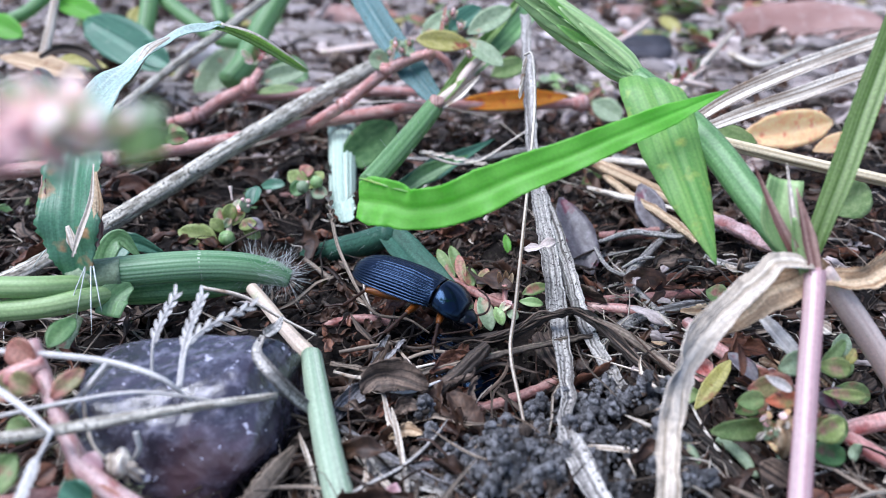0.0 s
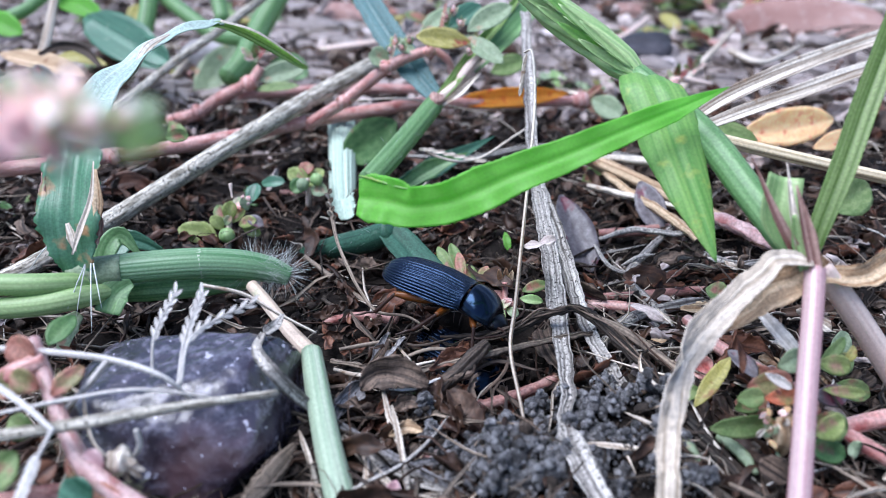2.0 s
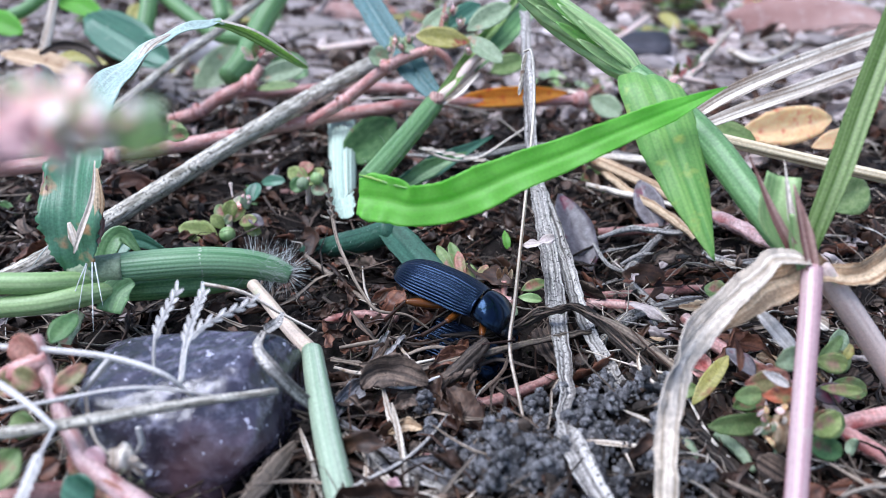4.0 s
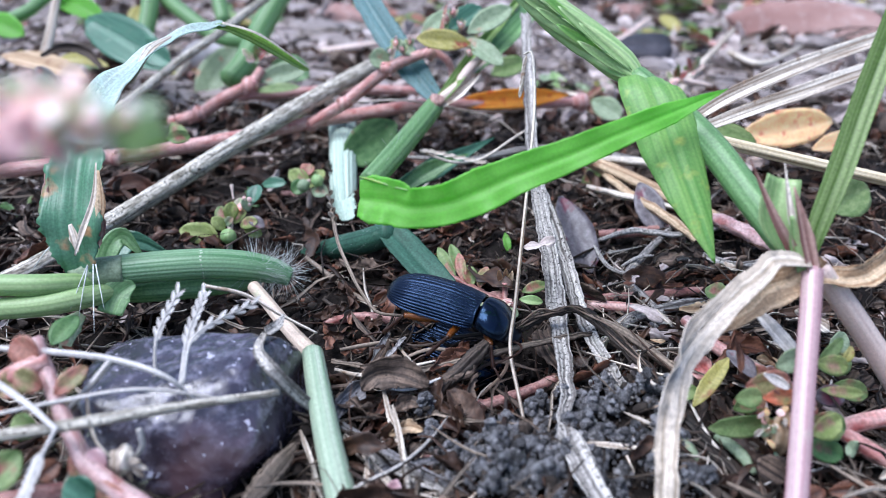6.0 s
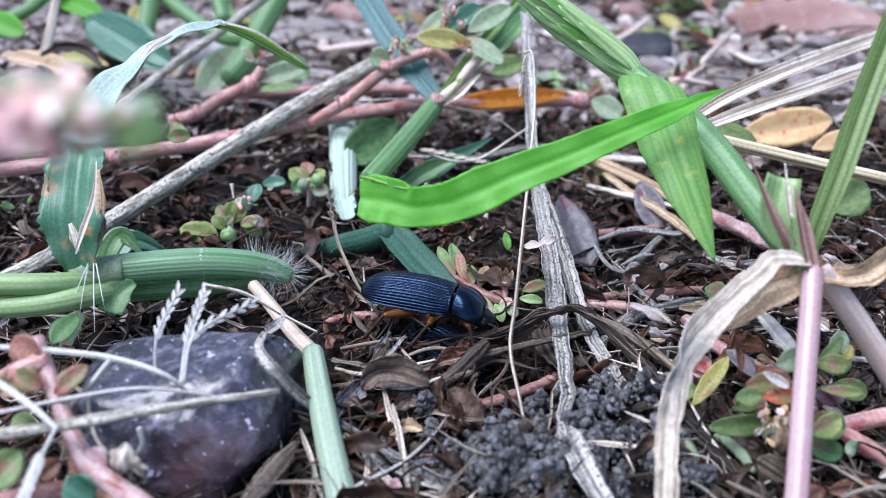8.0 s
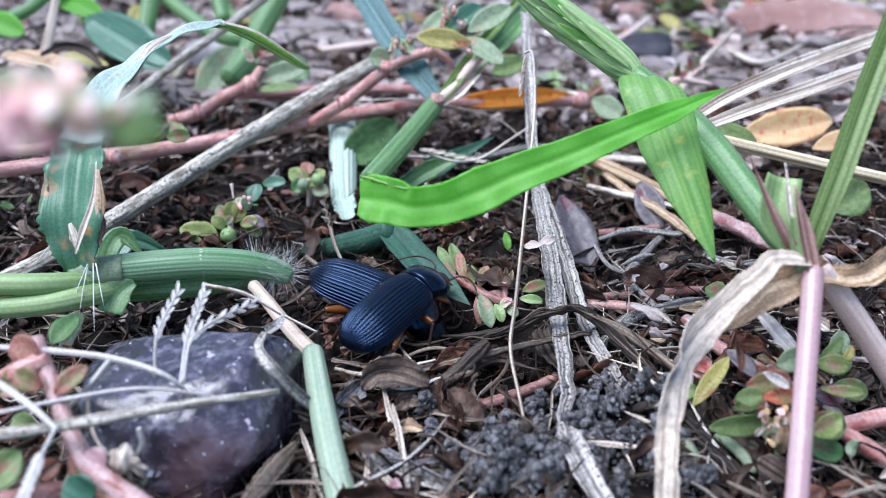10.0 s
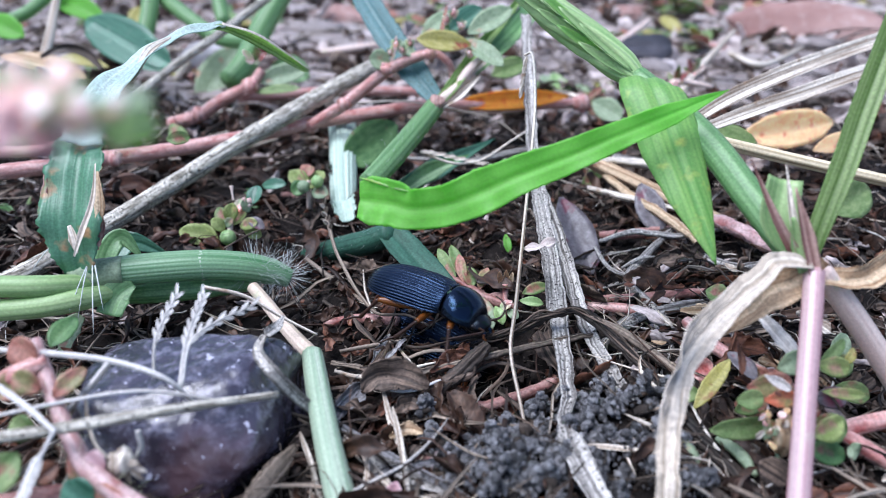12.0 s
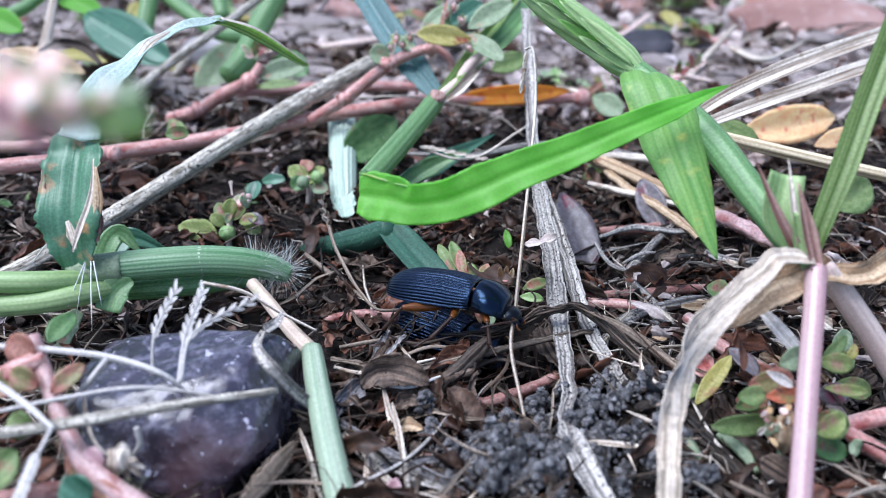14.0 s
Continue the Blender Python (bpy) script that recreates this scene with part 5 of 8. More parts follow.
    for pts, r, m, lab in (
        ([(12.9, -7.6, 0.5), (15.5, -5.3, 1.5), (19.7, -3.6, 1.6), (25.3, -1.4, 1.5)], 0.45, GREYDRY, "shredded pale root lying on the soil"),
        ([(13.4, -7.1, 0.6), (16.6, -4.8, 1.5), (20.9, -2.9, 1.6), (24.1, -2, 1.5)], 0.4, GREYDRY, "shredded pale root lying on the soil"),
        ([(24.5, 12.5, 2), (20.5, 7.6, 1.4), (17.1, 2, 1.4), (18.1, -1.6, 1.1), (19.1, -6.1, 1.2), (17.5, -10.7, 1.1)], 0.42, GREYDRY, "crooked pale root on the litter"),
        ([(14.9, 7.9, 1.9), (15.6, 3.4, 1.8), (17.6, 1.1, 1.9)], 0.2, GREYDRY, "fine crooked root on the litter"), ([(16.8, 3.4, 1.8), (18.6, 4.6, 2.1), (20.8, 5.6, 1.8)], 0.16, GREYDRY, "fine crooked root on the litter"),
        ([(17.8, -3.9, 0.9), (18.1, -7.3, 0.9), (17.1, -11.1, 0.3)], 0.25, GREYDRY, "fine crooked root on the litter"), ([(17.3, -3.9, 0.9), (18.7, -6, 1.4), (19.5, -8.4, 1.1)], 0.3, GREYDRY, "fine crooked root on the litter"),
        ([(17.3, -15.7, 2.3), (18.1, -20.1, 1.5), (19.4, -22.1, 0.9), (21.1, -24.6, 0.5)], 0.12, STRAW, "thin bent straw over the dark twig"),
        ([(-13.3, 5.5, 1.6), (-9.6, 1.7, 0.9), (-5.9, -2.8, 0.9)], 0.28, ROOT, "thin grey stem beside the beetles"),
        ([(-7.7, -14.1, 1), (-5.4, -11.5, 1.7), (-4, -5.6, 2)], 0.22, GREYLITTER, "thin grey stem on the litter"),
        ([(-5.9, -14.9, 1.6), (-4.6, -10.2, 1.8), (-4.3, -8, 1.9)], 0.35, GREYLITTER, "thin grey stem on the litter"),
        ([(-9.5, -13.8, 0.8), (-6.9, -13.8, 1.2), (-3.5, -13.9, 1.4)], 0.3, GREYLITTER, "thin grey stem on the litter"),
        ([(1.8, -16.9, 1), (3.8, -17.6, 0.8), (5.8, -17.9, 1)], 0.16, STRAW, "pale straw bit on the soil"),
        ([(4.1, -13.3, 0.4), (5.6, -15.5, 0.6), (6.9, -18.1, 0.7)], 0.2, TWIG, "dark fibre on the soil"),
        ([(-4.2, -9, 2.1), (-2, -9.7, 1.9), (0.7, -9.3, 2.3)], 0.2, TWIG, "dark stem across the burrow"),
        ([(-3.7, -11, 1.3), (-1.1, -10.2, 1.9), (1.6, -10.6, 2)], 0.26, ROOT, "dark stem across the burrow"),
        ([(2, -12.2, 1.1), (4.2, -11.1, 1.4), (7.2, -12.1, 1.3)], 0.3, TWIG, "dark stem across the burrow"),
        ([(2.8, -14.3, 0.6), (4.6, -12.2, 1.1), (5.1, -10.8, 1.7)], 0.22, GREYLITTER, "dark stem across the burrow"),
        ([(-5.7, -8.4, 1.1), (-4.4, -6.3, 1.9), (-4, -4.7, 2.5)], 0.16, TWIG, "dark stem across the burrow"),
        ([(-12.3, -25.5, 0.9), (-11, -23, 1.3), (-9.9, -20.6, 1.5)], 0.75, ROOT, "short thick dead stem beside the stone"),
        ([(15.5, -19.3, 1.8), (16.8, -21.9, 1.2)], 0.5, GREYLEAF, "short greenish stem bit on the soil"),
        ([(18.4, -19.9, 1.8), (19.6, -21.1, 1.4), (20.2, -22.7, 1)], 0.4, GREYLEAF, "short greenish stem bit on the soil"),
        ([(15.5, -21.1, 1.4), (16.6, -22.7, 1), (16.7, -23.8, 0.6)], 0.45, ROOT, "curled dry stem bit on the soil"),
        ([(8, -23.1, -1.1), (6.6, -21.9, -0.8), (5.5, -21.3, -0.9)], 0.5, TAN, "broken tan stem bit on the crumbs")):
        r = r * 0.6 if "burrow" in lab or "on the litter" in lab and "root" not in lab else r
        lone("dry_root" if "root" in lab else "straw", tube(pts, [r * 0.7, r, r, r * 0.4], ridges=4, ridge=0.1, sides=16, n=24, rough=0.25, seed=int(r * 100)), m, lab, "root" if "root" in lab else "dry stem")
    for k, (base, tip, w, nr, m, bend, lab) in enumerate((
        ((-6.1, -12.8, 2.2), (-0.7, -14.4, 1.7), 2.1, (0.1, -0.6, 0.8), GREYLITTER, 0.7, "curled grey-brown dead leaf on the litter"),
        ((-0.6, -11.8, 1.9), (2, -9.8, 2.6), 1.6, (0.2, -0.7, 0.7), RUST, 0.5, "rust-brown curled dead leaf on the litter"),
        ((0.2, -15.1, 1.3), (1.8, -18.6, 0.2), 2.8, (0.3, -0.8, 0.5), BROWN, 1.0, "brown crumpled dead leaf on the litter"),
        ((2.2, -17.8, 0.4), (2.8, -13, 1.8), 1.1, (0.5, -0.8, 0.3), GREYLITTER, 0.4, "brown crumpled dead leaf on the litter"),
        ((-3.5, -15.1, 1.3), (-5, -16.4, 0.8), 1.8, (0, -0.7, 0.7), RUST, 0.5, "rust-brown curled dead leaf on the litter"),
        ((-5, -16.7, 0.3), (-3.3, -18, 0.1), 1.7, (0, -0.6, 0.8), RUST, 0.6, "rust-brown curled dead leaf on the litter"),
        ((-6.6, -16.6, 0.5), (-4.7, -15.8, 0.8), 2.0, (0, -0.7, 0.7), GREYLITTER, 0.5, "curled grey-brown dead leaf on the litter"),
        ((-7.6, -15.5, 0.6), (-6.1, -13, 1.3), 2.0, (0.4, -0.8, 0.5), GREYLITTER, 0.4, "curled grey-brown dead leaf on the litter"),
        ((-8.9, -8.6, 0.7), (-10.2, -5, 1), 1.6, (0.4, -0.8, 0.5), RUST, 0.4, "rust-brown curled dead leaf on the litter"),
        ((-8, -3.9, 0.9), (-9.5, 0.9, 1.5), 2.2, (0.3, -0.8, 0.5), BROWN, 0.5, "brown crumpled dead leaf on the litter"),
        ((-9.7, -7.3, 0.9), (-7.4, -6.5, 1.2), 1.9, (0.2, -0.7, 0.7), BROWN, 0.5, "brown crumpled dead leaf on the litter"),
        ((-8.3, -9.2, 0.8), (-6.1, -8, 1.4), 1.6, (0.1, -0.7, 0.7), RUST, 0.5, "rust-brown curled dead leaf on the litter"),
        ((-6.9, -5.1, 0.8), (-4.5, -4.3, 1.1), 1.8, (0.2, -0.7, 0.7), BROWN, 0.5, "brown crumpled dead leaf on the litter"),
        ((-11, -3.6, 0.7), (-8.6, -2.3, 1), 2.0, (-0.2, -0.7, 0.7), BROWN, 0.6, "brown crumpled dead leaf on the litter"),
        ((-6.8, -0.7, 0.6), (-9.5, 0.5, 0.8), 1.9, (0.1, -0.7, 0.7), RUST, 0.5, "rust-brown curled dead leaf on the litter"),
        ((-3.1, -8.8, 1.2), (0, -8.8, 1.6), 1.5, (0.1, -0.8, 0.5), BROWN, 0.4, "brown crumpled dead leaf on the litter"),
        ((-5.1, 4.8, 0.4), (-10.6, 5.1, 0.9), 2.6, (0.1, -0.6, 0.8), GREYLITTER, 0.6, "curled grey-brown dead leaf on the litter"),
        ((2.1, 9.7, 0.9), (5.7, 12.3, 1.6), 2.6, (0.1, -0.7, 0.7), BROWN, 0.6, "brown crumpled dead leaf on the litter"),
        ((-2, 10.8, 1), (2.7, 12.3, 1.6), 2.4, (0.1, -0.7, 0.7), RUST, 0.6, "rust-brown curled dead leaf on the litter"),
        ((20, -14.3, 2.7), (22.5, -11.1, 4.5), 1.6, (0.4, -0.8, 0.5), RUST, 0.3, "rust-brown curled dead leaf on the litter"),
        ((15.7, -17, 1.9), (16.9, -16.5, 2.9), 1.2, (0.4, -0.8, 0.5), RUST, 0.3, "rust-brown curled dead leaf on the litter"),
        ((19.4, 3.4, 1.8), (25.6, 4.7, 2.3), 3.0, (0, -0.6, 0.8), GREYLITTER, 0.8, "curled grey-brown dead leaf on the litter"))):
        rng = np.random.RandomState(int(w * 10 + bend * 70))
        ln = float(np.linalg.norm(np.array(tip) - base))
        ws = [w * 0.55 * v for v in (0.2, *rng.uniform(0.5, 1.1, 5), 0.15)]
        geo = blade([base, (np.array(base) + tip) / 2 + unit(np.array(nr)) * bend + rng.randn(3) * 0.06 * ln, tip], ws, [nr, np.array(nr) + rng.randn(3) * 0.4, nr], cup=rng.uniform(0.3, 0.7), ruffle=0.15, waves=3, saw=0.35, n=26, cols=14, veins=0.03, thick=0.07, seed=k)
        lone("dead_leaf", crumple(geo, 0.22 * w, k, 0.9), m, lab, "dead leaf", "dead leaves on the soil")


build_twigs()
for pts, w, nr, m, lab, sd in (
    ([(-7.8, -18, 1.4), (-7.2, -16.4, 1.6), (-6.4, -15.2, 1.7), (-5.8, -14.4, 1.8)], [0.3, 1.3, 1.5, 0.6], (0.2, -0.8, 0.5), GREYBARK, "shredded ribbed grey dead blade on the litter", 1),
    ([(-4.8, -12.7, 2), (-4.1, -11.4, 2.3), (-3.5, -9.9, 2.4), (-3, -9.3, 2.4)], [0.1, 0.45, 0.5, 0.2], (-0.3, -0.7, 0.6), GREYBARK, "frayed pale grey dead blade on the litter", 2),
    ([(-5.6, -11.6, 1.8), (-5, -9.8, 2), (-4.3, -8.3, 2.2)], [0.1, 0.35, 0.4, 0.2], (0.3, -0.7, 0.6), GREYBARK, "frayed pale grey dead blade on the litter", 3),
    ([(-5.9, -15.5, 2.2), (-4.9, -14.9, 2.8), (-3.4, -14.7, 3), (-2, -15.1, 2.8), (-1, -15.1, 2.4)], [0.5, 2.2, 2.4, 1.6, 0.4], (0.1, -0.7, 0.7), GREYLITTER, "crumpled grey-brown dead leaf on the twigs", 4),
    ([(0.6, -15.8, 2.4), (1.2, -16.7, 1.9), (1.6, -17.7, 1.2), (1.4, -19, 0.8), (0.6, -19.6, 0.6)], [0.6, 2.0, 2.6, 2.0, 0.5], (0.4, -0.85, 0.3), BROWN, "brown crumpled dead leaf hanging from the twig", 5),
    ([(-1, -12.8, 1.9), (0.3, -11.8, 2.2), (1.6, -11.5, 2.3), (2.3, -11.7, 2.2)], [0.3, 1.4, 1.2, 0.3], (-0.2, -0.8, 0.5), RUST, "rust-brown curled dead leaf under the twig", 6),
    ([(-3.4, -16.8, 1.4), (-2.6, -16.2, 1.6), (-1.6, -16.4, 1.6)], [0.3, 1.2, 1.0, 0.3], (0, -0.7, 0.7), GREYLITTER, "grey shrivelled leaf bit on the litter", 7),
    ([(-3.7, -19, 1), (-2.5, -18.5, 1.2), (-1.5, -18.7, 1.2)], [0.2, 0.9, 0.9, 0.2], (0.2, -0.7, 0.6), TAN, "tan shrivelled leaf bit on the litter", 8),
    ([(-7.5, -19.3, 1.3), (-5, -20.8, 1.2), (-2.3, -22.8, 1.1), (0.2, -24.4, 1)], [0.4, 0.9, 0.8, 0.4], (0.1, -0.7, 0.7), GREYDRY, "grey dry blade lying across the litter", 9),
    ([(-5.2, -23.6, 0.9), (-3.8, -22.4, 1), (-1.6, -21.8, 1.1), (0.2, -21.4, 1)], [0.3, 0.6, 0.6, 0.3], (0.1, -0.7, 0.7), GREYBARK, "grey dry blade lying across the litter", 10)):
    lone("dead_leaf", crumple(blade(pts, w, nr, cup=0.35, ruffle=0.15, waves=3, saw=0.25, n=50, cols=18, veins=0.05, thick=0.06, seed=sd), 0.2, sd, 1.5), m, lab, "dead leaf", "dead leaves on the soil")
for pts, r, m, lab in (
    ([(-8.2, -12.9, 2), (-6.1, -13.5, 1.9), (-3.6, -13.1, 2.1), (-0.6, -12.1, 2.2)], 0.16, STRAW, "thin pale stem lying on the litter"),
    ([(-5.6, -14.5, 1.9), (-2.6, -15.3, 2), (-0.2, -14.1, 2.1)], 0.14, SILVERDRY, "thin pale stem lying on the litter"),
    ([(-8.2, -9.8, 1.6), (-5.6, -9.3, 1.8), (-2.9, -8.8, 2)], 0.18, ROOT, "thin grey stem lying on the litter"),
    ([(-3.7, -9.6, 2), (-2.3, -12, 1.8), (-1.7, -12.9, 1.7)], 0.12, STRAW, "thin bent straw beside the burrow"),
    ([(11.8, -19.1, 1.4), (12.8, -19.8, 1.5), (13.7, -20.9, 1.3), (14, -22.3, 1.1)], 0.14, STRAW, "thin curved straw on the soil crumbs")):
    lone("straw", tube(pts, [r * 0.8, r, r, r * 0.5], sides=10, ridges=3, ridge=0.1, n=30, rough=0.2), m, lab, "dry stem", "dry stems on the soil")


def build_pod_stalk():
    """A thin stalk with a withered spike, pushed aside by the beetles."""
    foot = np.array((-5.5, -5.4, 2.3))
    g = thing("dry_stalk", "thin crooked dry stalk with a withered seed spike", "dry grass", foot)
    part("stalk", tube([(-11.1, 8.4, 7.1), (-10.4, 5.5, 5.8), (-9.6, 2.6, 4.6), (-8, -1.4, 3.6), (-6.9, -3.5, 2.9), (-5.5, -5.4, 2.3), (-2.9, -6.9, 2.8), (-1.1, -8.3, 2.4)], [0.1, 0.2, 0.16, 0.16, 0.15, 0.14, 0.12, 0.08], sides=8, n=40, rough=0.2), ROOT, g)
    for k in range(7):
        a = np.array((-11, 8.1, 7)) * (1 - k / 7) + np.array((-10.2, 4.6, 5.4)) * (k / 7)
        part("husk", leaf(a, a + (0.35 * (-1) ** k, -0.2, 0.7), 0.4, seed=k, n=6, cols=4), (ROOT, STRAW)[k % 2], g)
    return g


pod_stalk = build_pod_stalk()


# ---- stems lying over the pebble ----
def seed_spike(pts, count, label):
    g = thing("grass_seed_spike", label, "dry grass", pts[0])
    part("stalk", tube(pts, [0.11, 0.1, 0.06], sides=6, n=20), SILVERDRY, g)
    c = spline(pts, 60)
    for k in range(count):
        i = 24 + int(36 * k / count)
        d = unit(c[min(i + 3, 60)] - c[i - 3])
        s = (-1) ** k
        side = unit(np.cross(d, (0, -1, 0.3))) * s
        part("scale", leaf(c[i], c[i] + d * 0.75 + side * 0.3, 0.24, (0, -0.8, 0.5), seed=k, n=6, cols=4), SILVERDRY, g)


seed_spike([(-18.2, -20.9, 7.4), (-18.2, -19.2, 9.5), (-17, -17.4, 11.7)], 12, "bleached grass seed spike over the stone")
seed_spike([(-16.3, -22, 7.3), (-16.1, -19.9, 9.6), (-15.1, -18, 12)], 14, "bleached grass seed spike over the stone")
seed_spike([(-16.1, -21.9, 7.6), (-15.5, -19.8, 9.9), (-11.9, -17.8, 11.1)], 14, "bleached grass seed spike over the stone")
seed_spike([(-20.8, -27.8, 9.4), (-21.2, -29.4, 8.5), (-21.7, -31.3, 7.1)], 14, "blurred white grass seed spike beside the stone")
for pts, r, m, lab in (
    ([(-28.5, -20.8, 9.6), (-23.4, -21.5, 9.7), (-19.8, -22, 9.5), (-16.9, -22.2, 8.4), (-15.6, -21.6, 6)], 0.2, SILVERDRY, "bleached dry stalk bowed over the stone"),
    ([(-25.8, -26.9, 7.7), (-20.1, -26.1, 8.2), (-15.8, -24.6, 8), (-10.3, -21.7, 6.8)], 0.36, STICK, "grey dry stalk resting on the stone"),
    ([(-26.1, -24.8, 10.7), (-23.2, -26.1, 9.5), (-21.1, -27.4, 8.7)], 0.2, SILVERDRY, "bleached dry stalk beside the stone"),
    ([(-27.3, -24.4, 7.1), (-22.7, -24, 8), (-18.9, -23.2, 8.2), (-16.5, -22.6, 7.6), (-13, -21.2, 5.7)], 0.13, SILVERDRY, "thin dry stalk bowed over the stone"),
    ([(-20.1, -22, 9.5), (-21.5, -22.8, 8), (-22.7, -24.4, 7.1)], 0.2, SILVERDRY, "bleached dry stalk beside the stone"),
    ([(-18, -24.7, 6.5), (-17.9, -25, 5.5), (-18.5, -25.3, 4.6)], 0.18, SILVERDRY, "short dry stalk on the stone"),
    ([(-21.8, -22.4, 7.6), (-21.4, -23.6, 6.6), (-20.8, -24.6, 5.5), (-19.9, -25.2, 4.8)], 0.12, STRAW, "thin dry stalk bowed over the stone"),
    ([(-17.2, -12.2, 8.9), (-14.6, -11.6, 7.8), (-11.9, -11.5, 5.8), (-9.6, -11.3, 4.2)], 0.14, STRAW, "thin dry stalk beside the stone")):
    lone("dry_stalk", tube(pts, [r, r, r * 0.9, r * 0.6], sides=10, ridges=3, ridge=0.06, n=30), m, lab, "dry grass")


def build_front_weed():
    g = thing("spurge_plant", "out-of-focus red spurge stem with withered flowers", "weed", (-21.8, -25.5, 7.2))
    part("stem", tube([(-25.1, -20.6, 10.1), (-23.7, -22.7, 8.3), (-21.8, -25.2, 6.5), (-19.8, -27.2, 5.4), (-16.2, -29.2, 4.6)], [0.4, 0.5, 0.5, 0.6, 0.6], sides=12, rough=0.1), SALMON, g)
    part("hair", fringe([(-23.7, -22.7, 8.3), (-21.8, -25.2, 6.5), (-19.8, -27.2, 5.4), (-16.2, -29.2, 4.6)], 170, 1.5, 6), BLOSSOM, g, "fine pinkish hairs")
    part("stem", tube([(-27.9, -23, 7.7), (-25.5, -22.4, 8.9), (-24.1, -21.6, 9.2)], [0.6, 0.7, 0.6], sides=12, rough=0.1), RED, g)
    for k, (bs, tp, w, m) in enumerate((((-24.5, -22, 9.5), (-26, -21.4, 10.6), 1.8, REDLEAF), ((-24.9, -22.4, 8.9), (-26.3, -23.8, 8.3), 1.8, REDLEAF), ((-23.7, -23.6, 8.6), (-25.3, -23.2, 9.5), 1.5, REDLEAF), ((-23, -23.8, 8.3), (-21.5, -22.2, 9.2), 1.2, REDLEAF),
                                        ((-23.9, -26.9, 6.8), (-25.2, -28.6, 5.6), 2.2, SPURGE), ((-21.5, -26.1, 6.1), (-19.9, -27, 4.4), 1.6, REDLEAF), ((-20.8, -28.4, 6.1), (-19.3, -28.9, 5), 2.0, TEAL), ((-23.5, -25.7, 6.9), (-24.8, -25.2, 7.8), 1.6, SPURGE),
                                        ((-19.8, -27.8, 5.1), (-17.4, -28.9, 5), 1.4, REDLEAF), ((-25.7, -18.3, 8), (-25, -15.7, 8.6), 1.6, SPURGEDARK), ((-21.9, -26.8, 5.9), (-22.9, -27.6, 5.4), 1.4, RUST), ((-19.3, -26.9, 5.6), (-20.3, -26.5, 6.4), 1.4, PINK))):
        part("leaf", leaf(bs, tp, w, bend=0.2, seed=k), m, g)
    f = part("dry_flower", lump((-18.5, -26.3, 5.6), (0.7, 0.7, 0.9), seed=9, detail=3, rough=0.4), STRAW, g, "withered tan flower")
    for k in range(9):
        an = k * 0.7
        o = np.array((-18.4, -26.5, 5.8))
        part("petal", leaf(o, o + (1.4 * math.cos(an), -0.2, 1.0 * math.sin(an) - 0.6), 0.4, seed=k, n=6, cols=4), STRAW, f)
    lone("pinkish_bud", leaf((-3.3, -25.5, 0.9), (-2.9, -24.6, 2.4), 1.1, seed=2), PINK, "pale pink bud tip at the edge of the litter", "bud")


build_front_weed()


